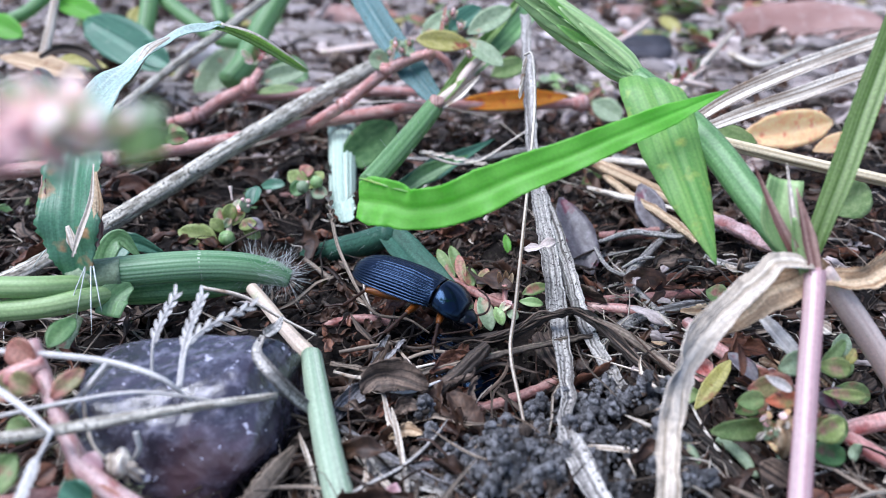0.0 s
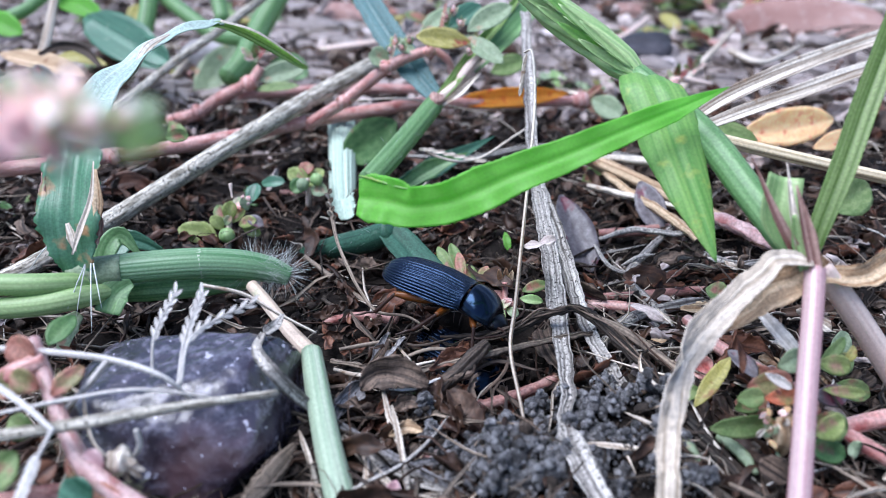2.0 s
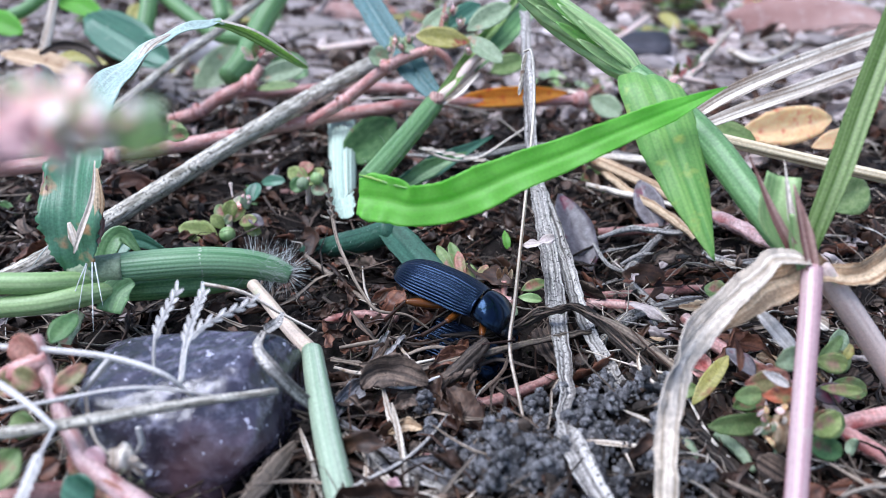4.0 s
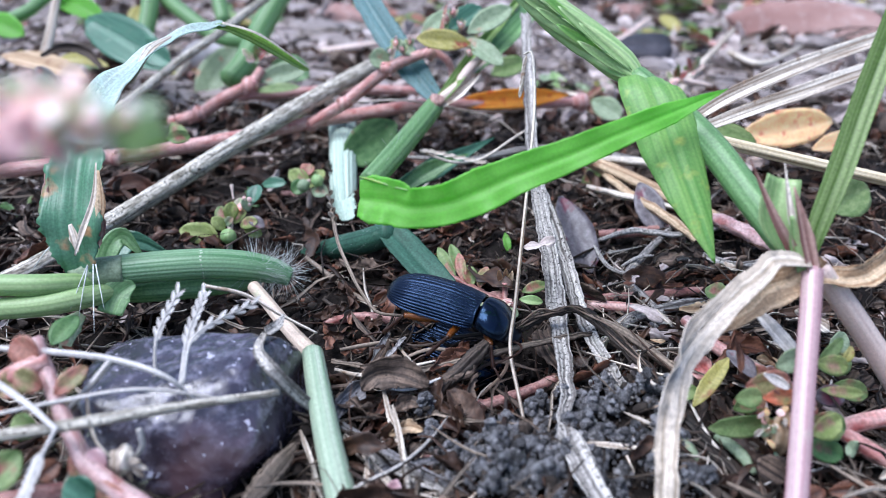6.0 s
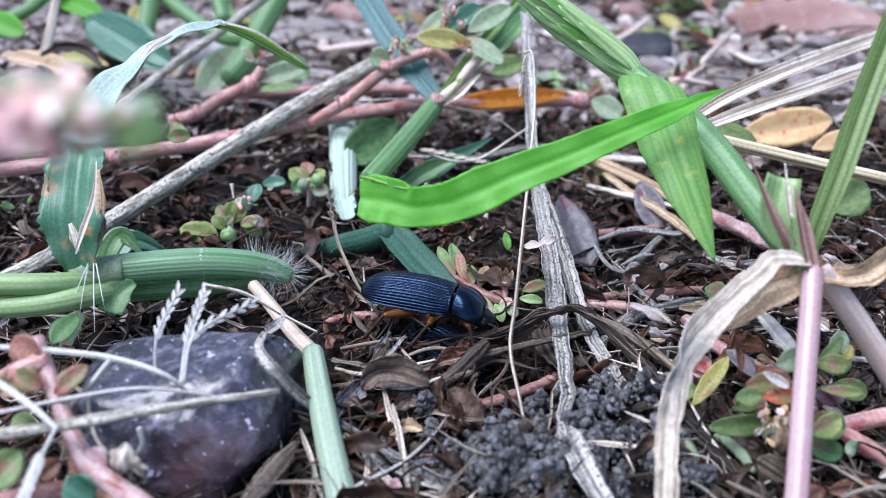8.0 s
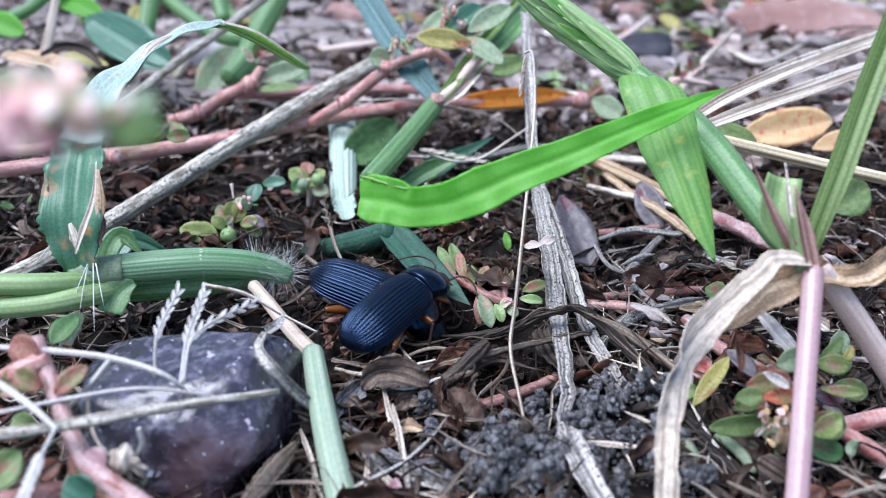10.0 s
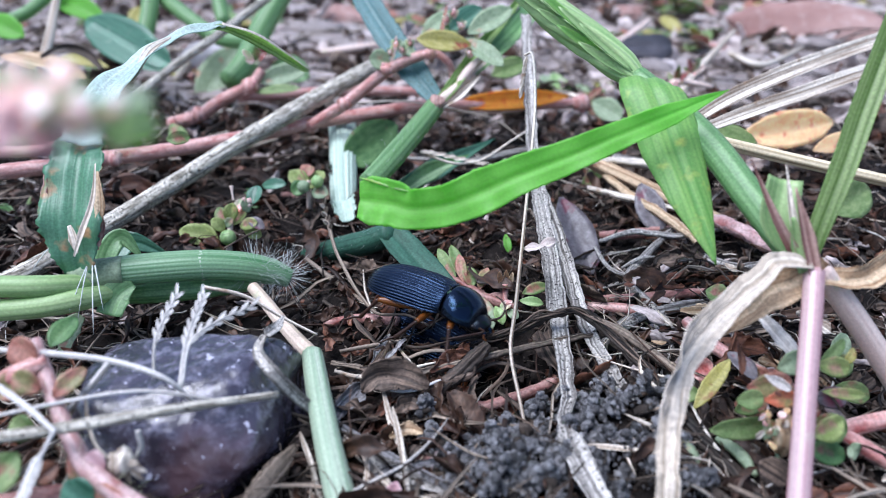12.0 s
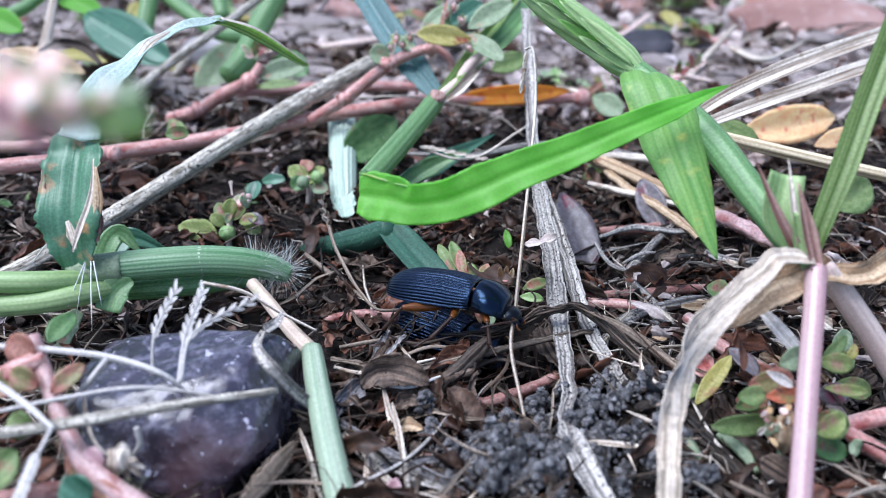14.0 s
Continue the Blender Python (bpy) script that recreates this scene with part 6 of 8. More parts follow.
# ---- spurge with olive leaves beside the pink stalk ----
def build_right_spurge():
    g = thing("spurge_plant", "spurge with olive and red leaves and a withered orange flower head", "weed", (22.3, -20.9, 3.2))
    part("stem", tube([(20, -6.6, 2.3), (21, -9.9, 2.4), (22.7, -12.8, 2.4), (24.9, -15.7, 2.3), (25.6, -17.8, 2.5)], [0.5, 0.55, 0.55, 0.6, 0.5], sides=12, rough=0.05), RED, g)
    part("stem", tube([(26.1, -20.1, 2.4), (28, -19.9, 2.9), (32.1, -19.5, 3.6)], [0.55, 0.6, 0.6], sides=12), RED, g)
    part("stem", tube([(26.5, -20.1, 2.5), (27.7, -21.1, 1.9), (30.5, -22.5, 0.8)], [0.5, 0.6, 0.6], sides=12, rough=0.1), RED, g)
    part("stem", tube([(19.4, -5, 1), (16.6, -2.8, 1), (12.8, -1.8, 0.7)], [0.5, 0.5, 0.5], sides=12), RED, g)
    for k, (bs, tp, w, m, nr) in enumerate((
        ((22.1, -20.3, 3.3), (17.2, -21.3, 3.6), 1.5, SPURGE, (0, -0.9, 0.4)), ((17.2, -18.2, 2.8), (20.4, -15, 4.6), 1.2, YELLOWLEAF, (-0.5, -0.8, 0.4)),
        ((19.8, -18.7, 3), (22.3, -17.3, 3.5), 1.6, SPURGE, (0, -0.9, 0.4)), ((20, -18, 3), (22.2, -18, 3.4), 1.8, REDLEAF, (0, -0.9, 0.4)), ((22.6, -17.1, 3.4), (24.6, -17.9, 3.3), 1.6, REDLEAF, (0, -0.8, 0.5)),
        ((23.6, -21, 3.9), (26.1, -21.3, 3.5), 2.1, SPURGE, (0, -0.9, 0.4)), ((23.2, -22.2, 3.2), (25.4, -22.9, 2.7), 1.5, SPURGEDARK, (0, -0.8, 0.5)), ((22.1, -16.1, 3.6), (20.7, -13.8, 4.4), 1.5, PURPLELEAF, (0.4, -0.8, 0.5)),
        ((22, -23.6, 1.4), (20, -23, 2.5), 1.9, GREYLITTER, (0, -0.9, 0.4)), ((26.3, -11.9, 3), (27.5, -13.5, 2.1), 1.9, GREYLEAF, (0, -0.8, 0.5)), ((28, -13.3, 2.5), (30.5, -13.1, 2.9), 1.8, SPURGE, (0, -0.8, 0.6)),
        ((28.7, -14.7, 2), (30.6, -15.9, 1.9), 1.6, SPURGE, (0, -0.8, 0.6)), ((29.3, -12.1, 2.6), (31.1, -10.4, 3.6), 1.5, GREYLEAF, (0, -0.8, 0.6)), ((18.1, -16.5, 2.9), (16.1, -16.7, 2.6), 1.2, SPURGE, (0, -0.7, 0.7)),
        ((23.2, -15.6, 3.2), (22.1, -15, 3.5), 1.4, REDLEAF, (0, -0.8, 0.5)), ((20, -13.1, 2.9), (18.2, -13.8, 2.4), 1.8, RED, (0, -0.8, 0.5)), ((26.1, -16.7, 2.6), (28.5, -16.7, 2.6), 1.6, PURPLELEAF, (0, -0.8, 0.5)),
        ((23.5, -15, 3.5), (24.3, -16.8, 3.2), 1.1, STRAW, (0, -0.8, 0.5)), ((27.1, -21.6, 1.9), (26.4, -21.4, 2.2), 1.2, GREYLEAF, (0, -0.8, 0.5)), ((24.2, -24.3, 1), (27.1, -24.6, 1.6), 1.3, RUST, (0, -0.6, 0.8)),
        ((22.9, -17.3, 3.5), (23.3, -15.7, 4.3), 1.5, REDLEAF, (0.2, -0.8, 0.5)))):
        part("leaf", leaf(bs, tp, w, nr, bend=0.25, seed=k, n=14, cols=8), m, g)
    for k, (bs, tp, w, m) in enumerate((
        ((20.3, -21.2, 6.0), (22.6, -20.9, 6.0), 1.1, REDORANGE),
        ((19.4, -20.4, 6.3), (22.5, -19.8, 6.4), 1.6, REDLEAF),
        ((18.5, -21.3, 6.0), (20.2, -21.2, 6.2), 1.3, SPURGE),
        ((21.8, -19.0, 6.8), (23.8, -18.3, 7.3), 1.6, GREYLEAF),
        ((19.4, -17.8, 8.0), (19.3, -19.6, 6.7), 0.55, RUST),
        ((24.4, -18.9, 7.1), (26.8, -18.6, 6.5), 1.3, SPURGELIGHT),
        ((24.5, -18.9, 7.1), (26.7, -17.3, 7.9), 0.9, SPURGE),
        ((26.3, -18.5, 6.8), (27.3, -17.6, 7.4), 0.7, YELLOWLEAF),
        ((24.5, -20.1, 5.8), (27.5, -19.9, 5.3), 0.8, SPURGELIGHT),
        ((22.9, -23.0, 4.6), (25.0, -22.2, 5.2), 1.6, SPURGELIGHT))):
        part("leaf", leaf(bs, tp, w, (0.1, -0.85, 0.5), bend=0.25, seed=30 + k, n=14, cols=8), m, g)
    part("husk", leaf((20.1, -20.9, 7.7), (21.8, -21.3, 6.8), 0.65, (0, -0.8, 0.6), cup=0.4, seed=41, n=14, cols=8), SILVERDRY, g, "pale dry husk")
    f = part("flower_head", lump((22.1, -21.5, 3.3), (1.0, 0.8, 1.4), seed=3, detail=3, rough=0.5), TAN, g, "withered orange flower head")
    rng = np.random.RandomState(5)
    for k in range(60):
        o = np.array((21.5, -21.9, 4.2)) + rng.randn(3) * (0.85, 0.3, 1.1)
        d = unit(rng.randn(3)) * (0.9, 0.5, 0.9)
        part("petal", leaf(o, o + d * rng.uniform(0.5, 1.1), rng.uniform(0.25, 0.55), seed=k, n=6, cols=4), (TAN, GREYLEAF, BLOSSOM, STRAW, PEACH, REDLEAF)[k % 6], f)


build_right_spurge()
lone("dry_grass", blade([(21.3, -15.6, 9), (22, -16.4, 8.4), (22.8, -17.4, 7.7), (23.7, -18.4, 6.8)], [0.5, 0.9, 1.0, 0.7], cup=0.25, n=40, cols=12, veins=0.04, saw=0.1, seed=6), SILVERDRY, "pale dry blade lying under the weeds", "dry grass")


def pale_bits():
    rng = np.random.RandomState(44)
    for k in range(60):
        x, y = rng.uniform(17, 31), rng.uniform(-20, 6)
        m, lab = ((PALEBIT, "pale shrivelled leaf bit on the soil"), (RUST, "rust-brown torn dead leaf on the soil"), (TAN, "tan dry husk on the soil"), (STRAW, "pale dry husk on the soil"))[k % 4]
        ln = rng.uniform(1.0, 3.2)
        lone("dead_leaf", fragment((x, y, ground_height(x, y) + rng.uniform(0.4, 2.2)), rng.rand() * 6.28, ln, ln * rng.uniform(0.25, 0.5), rng), m, lab, "dead leaf", "dead leaves on the soil")


pale_bits()


# ---- loose leaves and red runners ----
for bs, tp, w, m, nr, lab in (
    ((-27.5, 12.7, 11.1), (-25.5, 13.8, 11.0), 1.5, SPURGE, (0, -0.8, 0.5), "small green weed leaf"),
    ((12.1, 12.9, 4.8), (14.3, 4.8, 0.3), 3.7, PURPLELEAF, (0.2, -0.9, 0.4), "purple-grey oval leaf with a dark red stain"),
    ((21.3, 17.2, 4.5), (22.7, 12, 1.1), 3.0, PURPLELEAF, (-0.2, -0.9, 0.4), "bluish-grey oval weed leaf"),
    ((36, 29.1, 5.6), (47.8, 30.9, 6.9), 4.6, PEACH, (0, -0.9, 0.4), "yellow and red spotted leaf"),
    ((42.5, 23.6, 5.9), (49.4, 26.2, 6.5), 2.6, PEACH, (0, -0.6, 0.8), "yellow wilting weed leaf"),
    ((28.8, 20.9, 9.4), (34.4, 20.2, 8), 2.4, SPURGE, (0, -0.6, 0.8), "olive wilting weed leaf"),
    ((23, -1.9, 2.5), (24.4, -3.1, 2.4), 1.8, SPURGE, (0, -0.7, 0.7), "small green leaf on the litter"),
    ((38.4, 9.5, 4.8), (44.5, 14.2, 5.2), 4.0, SPURGE, (0, -0.8, 0.5), "small green weed leaf"),
    ((16.7, 25.6, 1), (20.1, 27.9, 1.2), 2.6, SPURGE, (0, -0.8, 0.5), "small green weed leaf"),
    ((6.3, 10.2, 1.9), (6.6, 8.4, 0.7), 0.8, BRIGHT, (0, -0.9, 0.4), "tiny bright green seedling leaf"),
    ((-20.9, 21.7, 2.3), (-17.9, 20.9, 2.9), 1.4, TEAL, (0, -0.7, 0.7), "small dark green weed leaf"),
    ((-47.8, 17.8, -0.8), (-51.5, 20.4, -0.3), 3.0, SPURGEDARK, (0, -0.8, 0.5), "small dark green weed leaf"),
    ((-46.3, 23, 0.4), (-47.6, 20.4, -0.3), 2.2, SPURGE, (0, -0.8, 0.5), "small green weed leaf"),
    ((-22.6, 21.6, 2), (-21.1, 19.6, 0.5), 1.6, SPURGEDARK, (0, -0.8, 0.5), "small dark green weed leaf")):
    lone("weed", leaf(bs, tp, w, nr, bend=0.3, seed=int(w * 10), n=14, cols=8), m, lab, "leaf")
for pts, r in (([(11.4, -1.1, 1), (17.1, -0.6, 0.9), (22, 0.5, 0.7), (27, 1.4, 0.4)], 0.5), ([(13.3, 22.6, -0.3), (20.1, 21.5, -0.2), (27.9, 23.6, -0.5)], 0.5), ([(-10.2, -4, 0.3), (-7.7, -4.2, 1), (-5.4, -4.7, 1.3), (-3.8, -5.1, 1.3)], 0.5), ([(1.9, -14.7, -0.2), (4.9, -13.9, 0.1), (8.7, -12.1, 0.4)], 0.5),
               ([(-3.7, -19.6, -0.9), (-0.2, -19.5, -0.7), (3, -19.1, -0.7)], 0.6), ([(-9.5, -20.8, -1), (-8.2, -20.7, -0.8), (-7, -21, -0.5)], 0.6), ([(16.3, 11.9, 0.8), (20.4, 12, 1.1), (26.3, 14.1, 0.7)], 0.6), ([(-22.8, 23, 0.4), (-18.8, 23, 0.5), (-13.5, 22.8, 0.1)], 0.5), ([(-26.7, -27.6, 3.2), (-22.7, -26.5, 3.2), (-19.8, -25.9, 2.2)], 0.7)):
    lone("spurge_runner", crumple(tube(pts, [r * 0.8, r * 0.9, r * 0.8], sides=12, n=30, rough=0.12), 0.1, 3, 1.0), DARKRED, "red creeping spurge stem half hidden in litter", "weed", "red runners on the soil")


# ---- weeds behind, out of focus ----
def build_back_left():
    g = thing("broad_leaf_weed", "broad bluish-green leaves among grass stems", "weed", (-52.6, 69.7, 0.2))
    for k, (bs, tp, w, m, nr) in enumerate((((-39.9, 51.8, 7.8), (-56, 63.5, 12.7), 7.0, TEAL, (0.2, -0.8, 0.5)), ((-46.5, 57.8, 10.5), (-39.9, 52.2, 8.5), 4.0, TEAL, (0.1, -0.9, 0.3)), ((-66.4, 75.6, 14.1), (-56, 69.7, 11.5), 4.0, BRIGHT, (0, -0.7, 0.7)), ((-71.9, 63.5, 12.7), (-64.7, 60.2, 10.8), 4.0, BRIGHT, (0, -0.7, 0.7)),
                                            ((-26.9, 60.2, 6.5), (-20.8, 57.2, 5.1), 4.5, GREEN, (0, -0.7, 0.7)), ((-64.7, 52.8, 9.6), (-49.5, 45.3, 8.3), 3.6, TAN, (0, -0.5, 0.9)), ((-47.2, 48, 9.2), (-55.4, 50.6, 9.7), 2.0, YELLOWLEAF, (0, -0.6, 0.8)), ((-40, 62.1, -0.5), (-34.8, 71.5, 6.5), 6.0, GREYLEAF, (0, -0.8, 0.5)))):
        part("leaf", leaf(bs, tp, w, nr, bend=0.6, seed=k, n=14, cols=8), m, g)
    for pts, r in (([(-31.3, 51, 6.3), (-29.7, 54.2, 8), (-28.2, 60.6, 11.6), (-25.1, 68.1, 17.1)], 1.7), ([(-50.2, 76.5, 15.8), (-44, 70.5, 13.2), (-36.3, 64.3, 9.9), (-30.4, 61.8, 9.6)], 1.2), ([(-48, 63.4, 8.4), (-47.7, 68, 12.7), (-48.2, 72.3, 16.4)], 1.4), ([(-74, 64.9, 11.1), (-67.9, 68, 12.7), (-64.5, 74.4, 16.1)], 1.0), ([(-36.7, 71.3, 10.3), (-39.3, 78.5, 15.5)], 1.2)):
        part("stem", tube(pts, [r], ridges=8, ridge=0.03, sides=24), GREEN, g)
    lone("dry_stalk", tube([(-58.9, 52, 8.2), (-59.7, 58.2, 11.3), (-61.5, 67.7, 16.3)], [0.7, 0.7, 0.6], sides=12), STRAW, "upright dry straw among the weeds", "dry grass")
    lone("dead_leaf", blade([(-54.7, 44.7, 11.4), (-52.6, 47.2, 12), (-49.5, 47, 11.4), (-46.4, 43.9, 10)], [0.6, 1.2, 1.4, 0.6], cup=0.4), TWIG, "curled black dead leaf on the weeds", "dead leaf", "dead leaves on the soil")
    lone("dead_leaf", leaf((-53.3, 40, 11.1), (-47.8, 35.4, 8.9), 2.2, cup=0.4, bend=0.6, seed=4), PURPLELEAF, "shrivelled grey-purple leaf on the weeds", "dead leaf", "dead leaves on the soil")


build_back_left()
for pts, r, m in (([(33.9, 49.7, 3.8), (39.2, 57.8, 6.2), (49.4, 72.9, 9)], 0.6, STRAW), ([(30.7, 46.7, 6.7), (33.1, 47.1, 7.4), (38.6, 48.7, 6.2)], 0.5, PALEPINK), ([(47, 67, 6.6), (50.9, 62.2, 6), (61.8, 73.5, 6)], 0.5, STRAW), ([(-23.1, 81.1, 3.2), (-15.1, 83.6, 3.7), (-2.7, 92.7, 3.7)], 0.7, PALEPINK), ([(21.7, 92.7, 3.7), (32.7, 91.9, 2.3), (44.5, 109.6, 3.6)], 0.8, PALEPINK), ([(-46.3, 68.4, 0.6), (-43.5, 77.1, 4.2), (-37.5, 82.1, 5)], 0.6, STRAW), ([(72.4, 108.8, 2), (78.5, 102.3, 0.5), (94.3, 107.9, 0.4)], 0.9, PALEPINK)):
    lone("dry_stalk", tube(pts, [r, r, r * 0.6], sides=10, n=16, rough=0.1), m, "pale thin stem among the weeds behind", "dry grass")
for at, sd in (((32.7, 47.1, 7.4), 3), ((35.7, 49.6, 8), 5), ((31.5, 46.4, 6), 7), ((-25.6, 44.4, 10.9), 9), ((-24.3, 45.8, 11.3), 11)):
    g = thing("weed_bud", "pink and pale green weed bud behind", "bud", at)
    for k in range(5):
        part("bract", leaf(at, np.array(at) + (1.6 * math.cos(k * 1.2 + sd), -0.5, 1.2 + 1.2 * math.sin(k * 1.2 + sd)), 0.9, seed=k), (BLOSSOM, PALEPINK, GREYLEAF, RED, SPURGE)[k], g)
for at, size, m, lab, sd in (((38.0, 88.1, 1.5), (9, 6, 4), DARKSTONE, "dark bluish stone on the soil", 21), ((78.7, 110.1, -1.9), (22, 14, 9), BRICK, "flat reddish brick fragment on the soil", 3), ((70.3, 152.9, -0.2), (9, 8, 6), PALESTONE, "pale smooth pebble on the soil", 5), ((-20.3, 89.1, -3.1), (7, 6, 5), PALESTONE, "pale dusty pebble among weeds", 8), ((45.8, 129.2, -2.2), (12, 9, 5), BRICK, "reddish flat stone on the soil", 12), ((-21.7, 124.1, -1.2), (12, 9, 5), BRICK, "reddish flat stone on the soil", 14), ((-42.7, 79.6, 0.5), (6, 6, 7), PALESTONE, "pale grey upright pebble among weeds", 9)):
    lone("stone", lump(at, size, seed=sd, detail=4, rough=0.2, facets=7, sharp=0.6), m, lab, "stone")


def spurge_sprig(base, heading, length, seed):
    rng = np.random.RandomState(seed)
    g = thing("spurge_sprig", "small creeping weed with pinkish stem and oval leaves", "weed", base, "creeping weeds behind")
    pts, p, h = [], np.array(base, float), heading
    for k in range(6):
        pts.append(p.copy())
        h += rng.randn() * 0.35
        p = p + np.array((math.cos(h), math.sin(h), 0.25 * rng.randn())) * length / 5
        p[2] = max(p[2], ground_height(p[0], p[1]) + 0.8) if abs(p[1]) < 300 else p[2]
    part("stem", tube(pts, [0.7, 0.65, 0.6, 0.5, 0.4, 0.3], sides=8, n=20), RED if rng.rand() < 0.7 else PALEPINK, g)
    c = spline(pts, 12)
    for k in range(2, 13):
        d = unit(c[k] - c[k - 1])
        s = np.cross(d, (0, 0, 1))
        for q in (-1, 1):
            if rng.rand() < 0.25:
                continue
            ln = 3.5 + 3.5 * rng.rand()
            m = (SPURGE, SPURGEDARK, GREYLEAF, SPURGE, YELLOWLEAF, REDLEAF, PALEGREEN)[rng.randint(7)]
            part("leaf", leaf(c[k], c[k] + (d * 0.4 + s * q + (0, 0, 0.5 * rng.rand())) * ln * 0.8, ln * 0.5, (0.3 * rng.randn(), -0.3, 0.9), bend=0.2, seed=k, n=8, cols=4), m, g)


rs = np.random.RandomState(21)
for k in range(30):
    x, y = rs.uniform(-110, 110), rs.uniform(60, 240)
    x *= 0.35 + y / 260
    spurge_sprig((x, y, ground_height(x, y) + 1.5), rs.rand() * 6.28, rs.uniform(14, 32), k)


# ---- loose litter ----
def kept_clear(x, y):
    """The stone's bed, the crumb heap and the beetles' hollow."""
    return (-23 < x < -8 and y < -5) or (2 < x < 15 and -30 < y < -13.5) or (abs(x + 1) < 7 and abs(y + 6) < 6)


def in_hollow(x, y):
    """The litter round the burrow, its shade put into darker leaf colours, with few dry stems."""
    return -19 < x < 9 and -8 < y < 17 or -32 < x < -10 and 0 < y < 32 or -8 < x < 3 and -16 < y < 0


def scatter():
    rng = np.random.RandomState(8)
    mats = ((SHADEBROWN, "shade-dark brown crumpled dead leaf on the soil"), (BROWN, "brown crumpled dead leaf on the soil"), (RUST, "rust-brown torn dead leaf on the soil"), (GREYLITTER, "grey-brown torn dead leaf on the soil"), (PALEBIT, "pale shrivelled leaf bit on the soil"), (TWIG, "blackened rotten leaf bit on the soil"))
    for k in range(290):
        y = -26 + 110 * rng.rand() ** 1.4
        x = rng.uniform(-1, 1) * (26 + 0.62 * (y + 26))
        m, lab = mats[rng.choice(6, p=(0.22, 0.2, 0.12, 0.22, 0.08, 0.16))]
        # shade over the hollow is put in by swapping pale bits for dark ones
        if in_hollow(x, y) and m in (GREYLITTER, PALEBIT):
            m, lab = mats[0]
        ln = rng.uniform(2.0, 6) * (1 + max(y, 0) / 90)
        geo = fragment((x, y, ground_height(x, y) + rng.uniform(0.3, 1.6)), rng.rand() * 6.28, ln, ln * rng.uniform(0.2, 0.45), rng, n=14, cols=8)
        if not kept_clear(x, y):
            if y < 40:
                geo = crumple(geo, 0.05 * ln, k, 0.3 * ln)
            lone("dead_leaf", geo, m, lab, "dead leaf", "dead leaves on the soil")
    smats = ((ROOT, "thin grey dry stem on the soil"), (STRAW, "thin pale straw on the soil"), (TWIG, "thin dark rotten stem on the soil"), (GREYLITTER, "thin grey-brown dry stem on the soil"), (GREYDRY, "shredded grey dry fibre on the soil"))
    for k in range(290):
        y = -26 + 110 * rng.rand() ** 1.4
        x = rng.uniform(-1, 1) * (26 + 0.62 * (y + 26))
        an, ln = rng.rand() * 6.28, rng.uniform(3, 15)
        p = np.array((x, y, ground_height(x, y) + rng.uniform(0.5, 2.2)))
        pts = [p]
        for q in range(4):
            an += rng.randn() * 0.16
            p = p + np.array((math.cos(an), math.sin(an), rng.uniform(-0.12, 0.16))) * ln / 4
            p[2] = max(p[2], ground_height(p[0], p[1]) + 0.2)
            pts.append(p)
        r = 0.04 + 0.2 * rng.rand() ** 2.5
        m, lab = smats[rng.randint(len(smats))]
        if any(kept_clear(q[0], q[1]) for q in pts) or m in (ROOT, STRAW, GREYDRY) and any(in_hollow(q[0], q[1]) for q in pts):
            continue
        if k % 3:
            geo = tube(pts, [r * 0.7, r, r, r, r * 0.4], sides=8, n=16, rough=0.3, seed=k)
        else:
            geo = blade(pts, [r, r * 3, r * 3, r * 2, r * 0.5], [(rng.randn() * 0.6, rng.randn() * 0.6, 1), (rng.randn(), rng.randn(), 1), (rng.randn() * 0.6, rng.randn() * 0.6, 1)], cup=0.3, thick=0.1, n=18, cols=6, veins=0.03, saw=0.2, seed=k)
        lone("straw", geo, m, lab, "dry stem", "dry stems on the soil")


scatter()


def leaf_pool(rng, count, n=5, cols=4, creased=0.12):
    """Torn leaf bits one millimetre long, to strew."""
    pool = []
    for k in range(count):
        v, f, u = crumple(fragment((0, 0, 0), 0.0, 1.0, rng.uniform(0.25, 0.75), rng, lift=0.2, n=n, cols=cols), creased, k, 0.3)
        pool.append((v, np.array(f), np.asarray(u, float)))
    return pool


def fibre_pool(rng, count):
    """Bent straw bits one millimetre long, to strew: flat shreds and round stems."""
    pool = []
    for k in range(count):
        pts = [(0, 0, 0), (0.3, rng.randn() * 0.06, rng.randn() * 0.03), (0.65, rng.randn() * 0.08, rng.randn() * 0.04), (1, rng.randn() * 0.1, rng.randn() * 0.05)]
        r = rng.uniform(0.008, 0.022)
        if k % 2:
            v, f, u = tube(pts, [r, r, r, r * 0.5], sides=4, n=6)
            f = [q for q in f if len(q) == 4]
        else:
            v, f, u = blade(pts, [r, r * 4, r * 3, r], [rng.randn(3) + (0, 0, 1), rng.randn(3) + (0, 0, 1)], cup=0.4, saw=0.5, thick=0.012, n=6, cols=3, seed=k)
        pool.append((np.asarray(v), np.array(f), np.asarray(u, float)))
    return pool


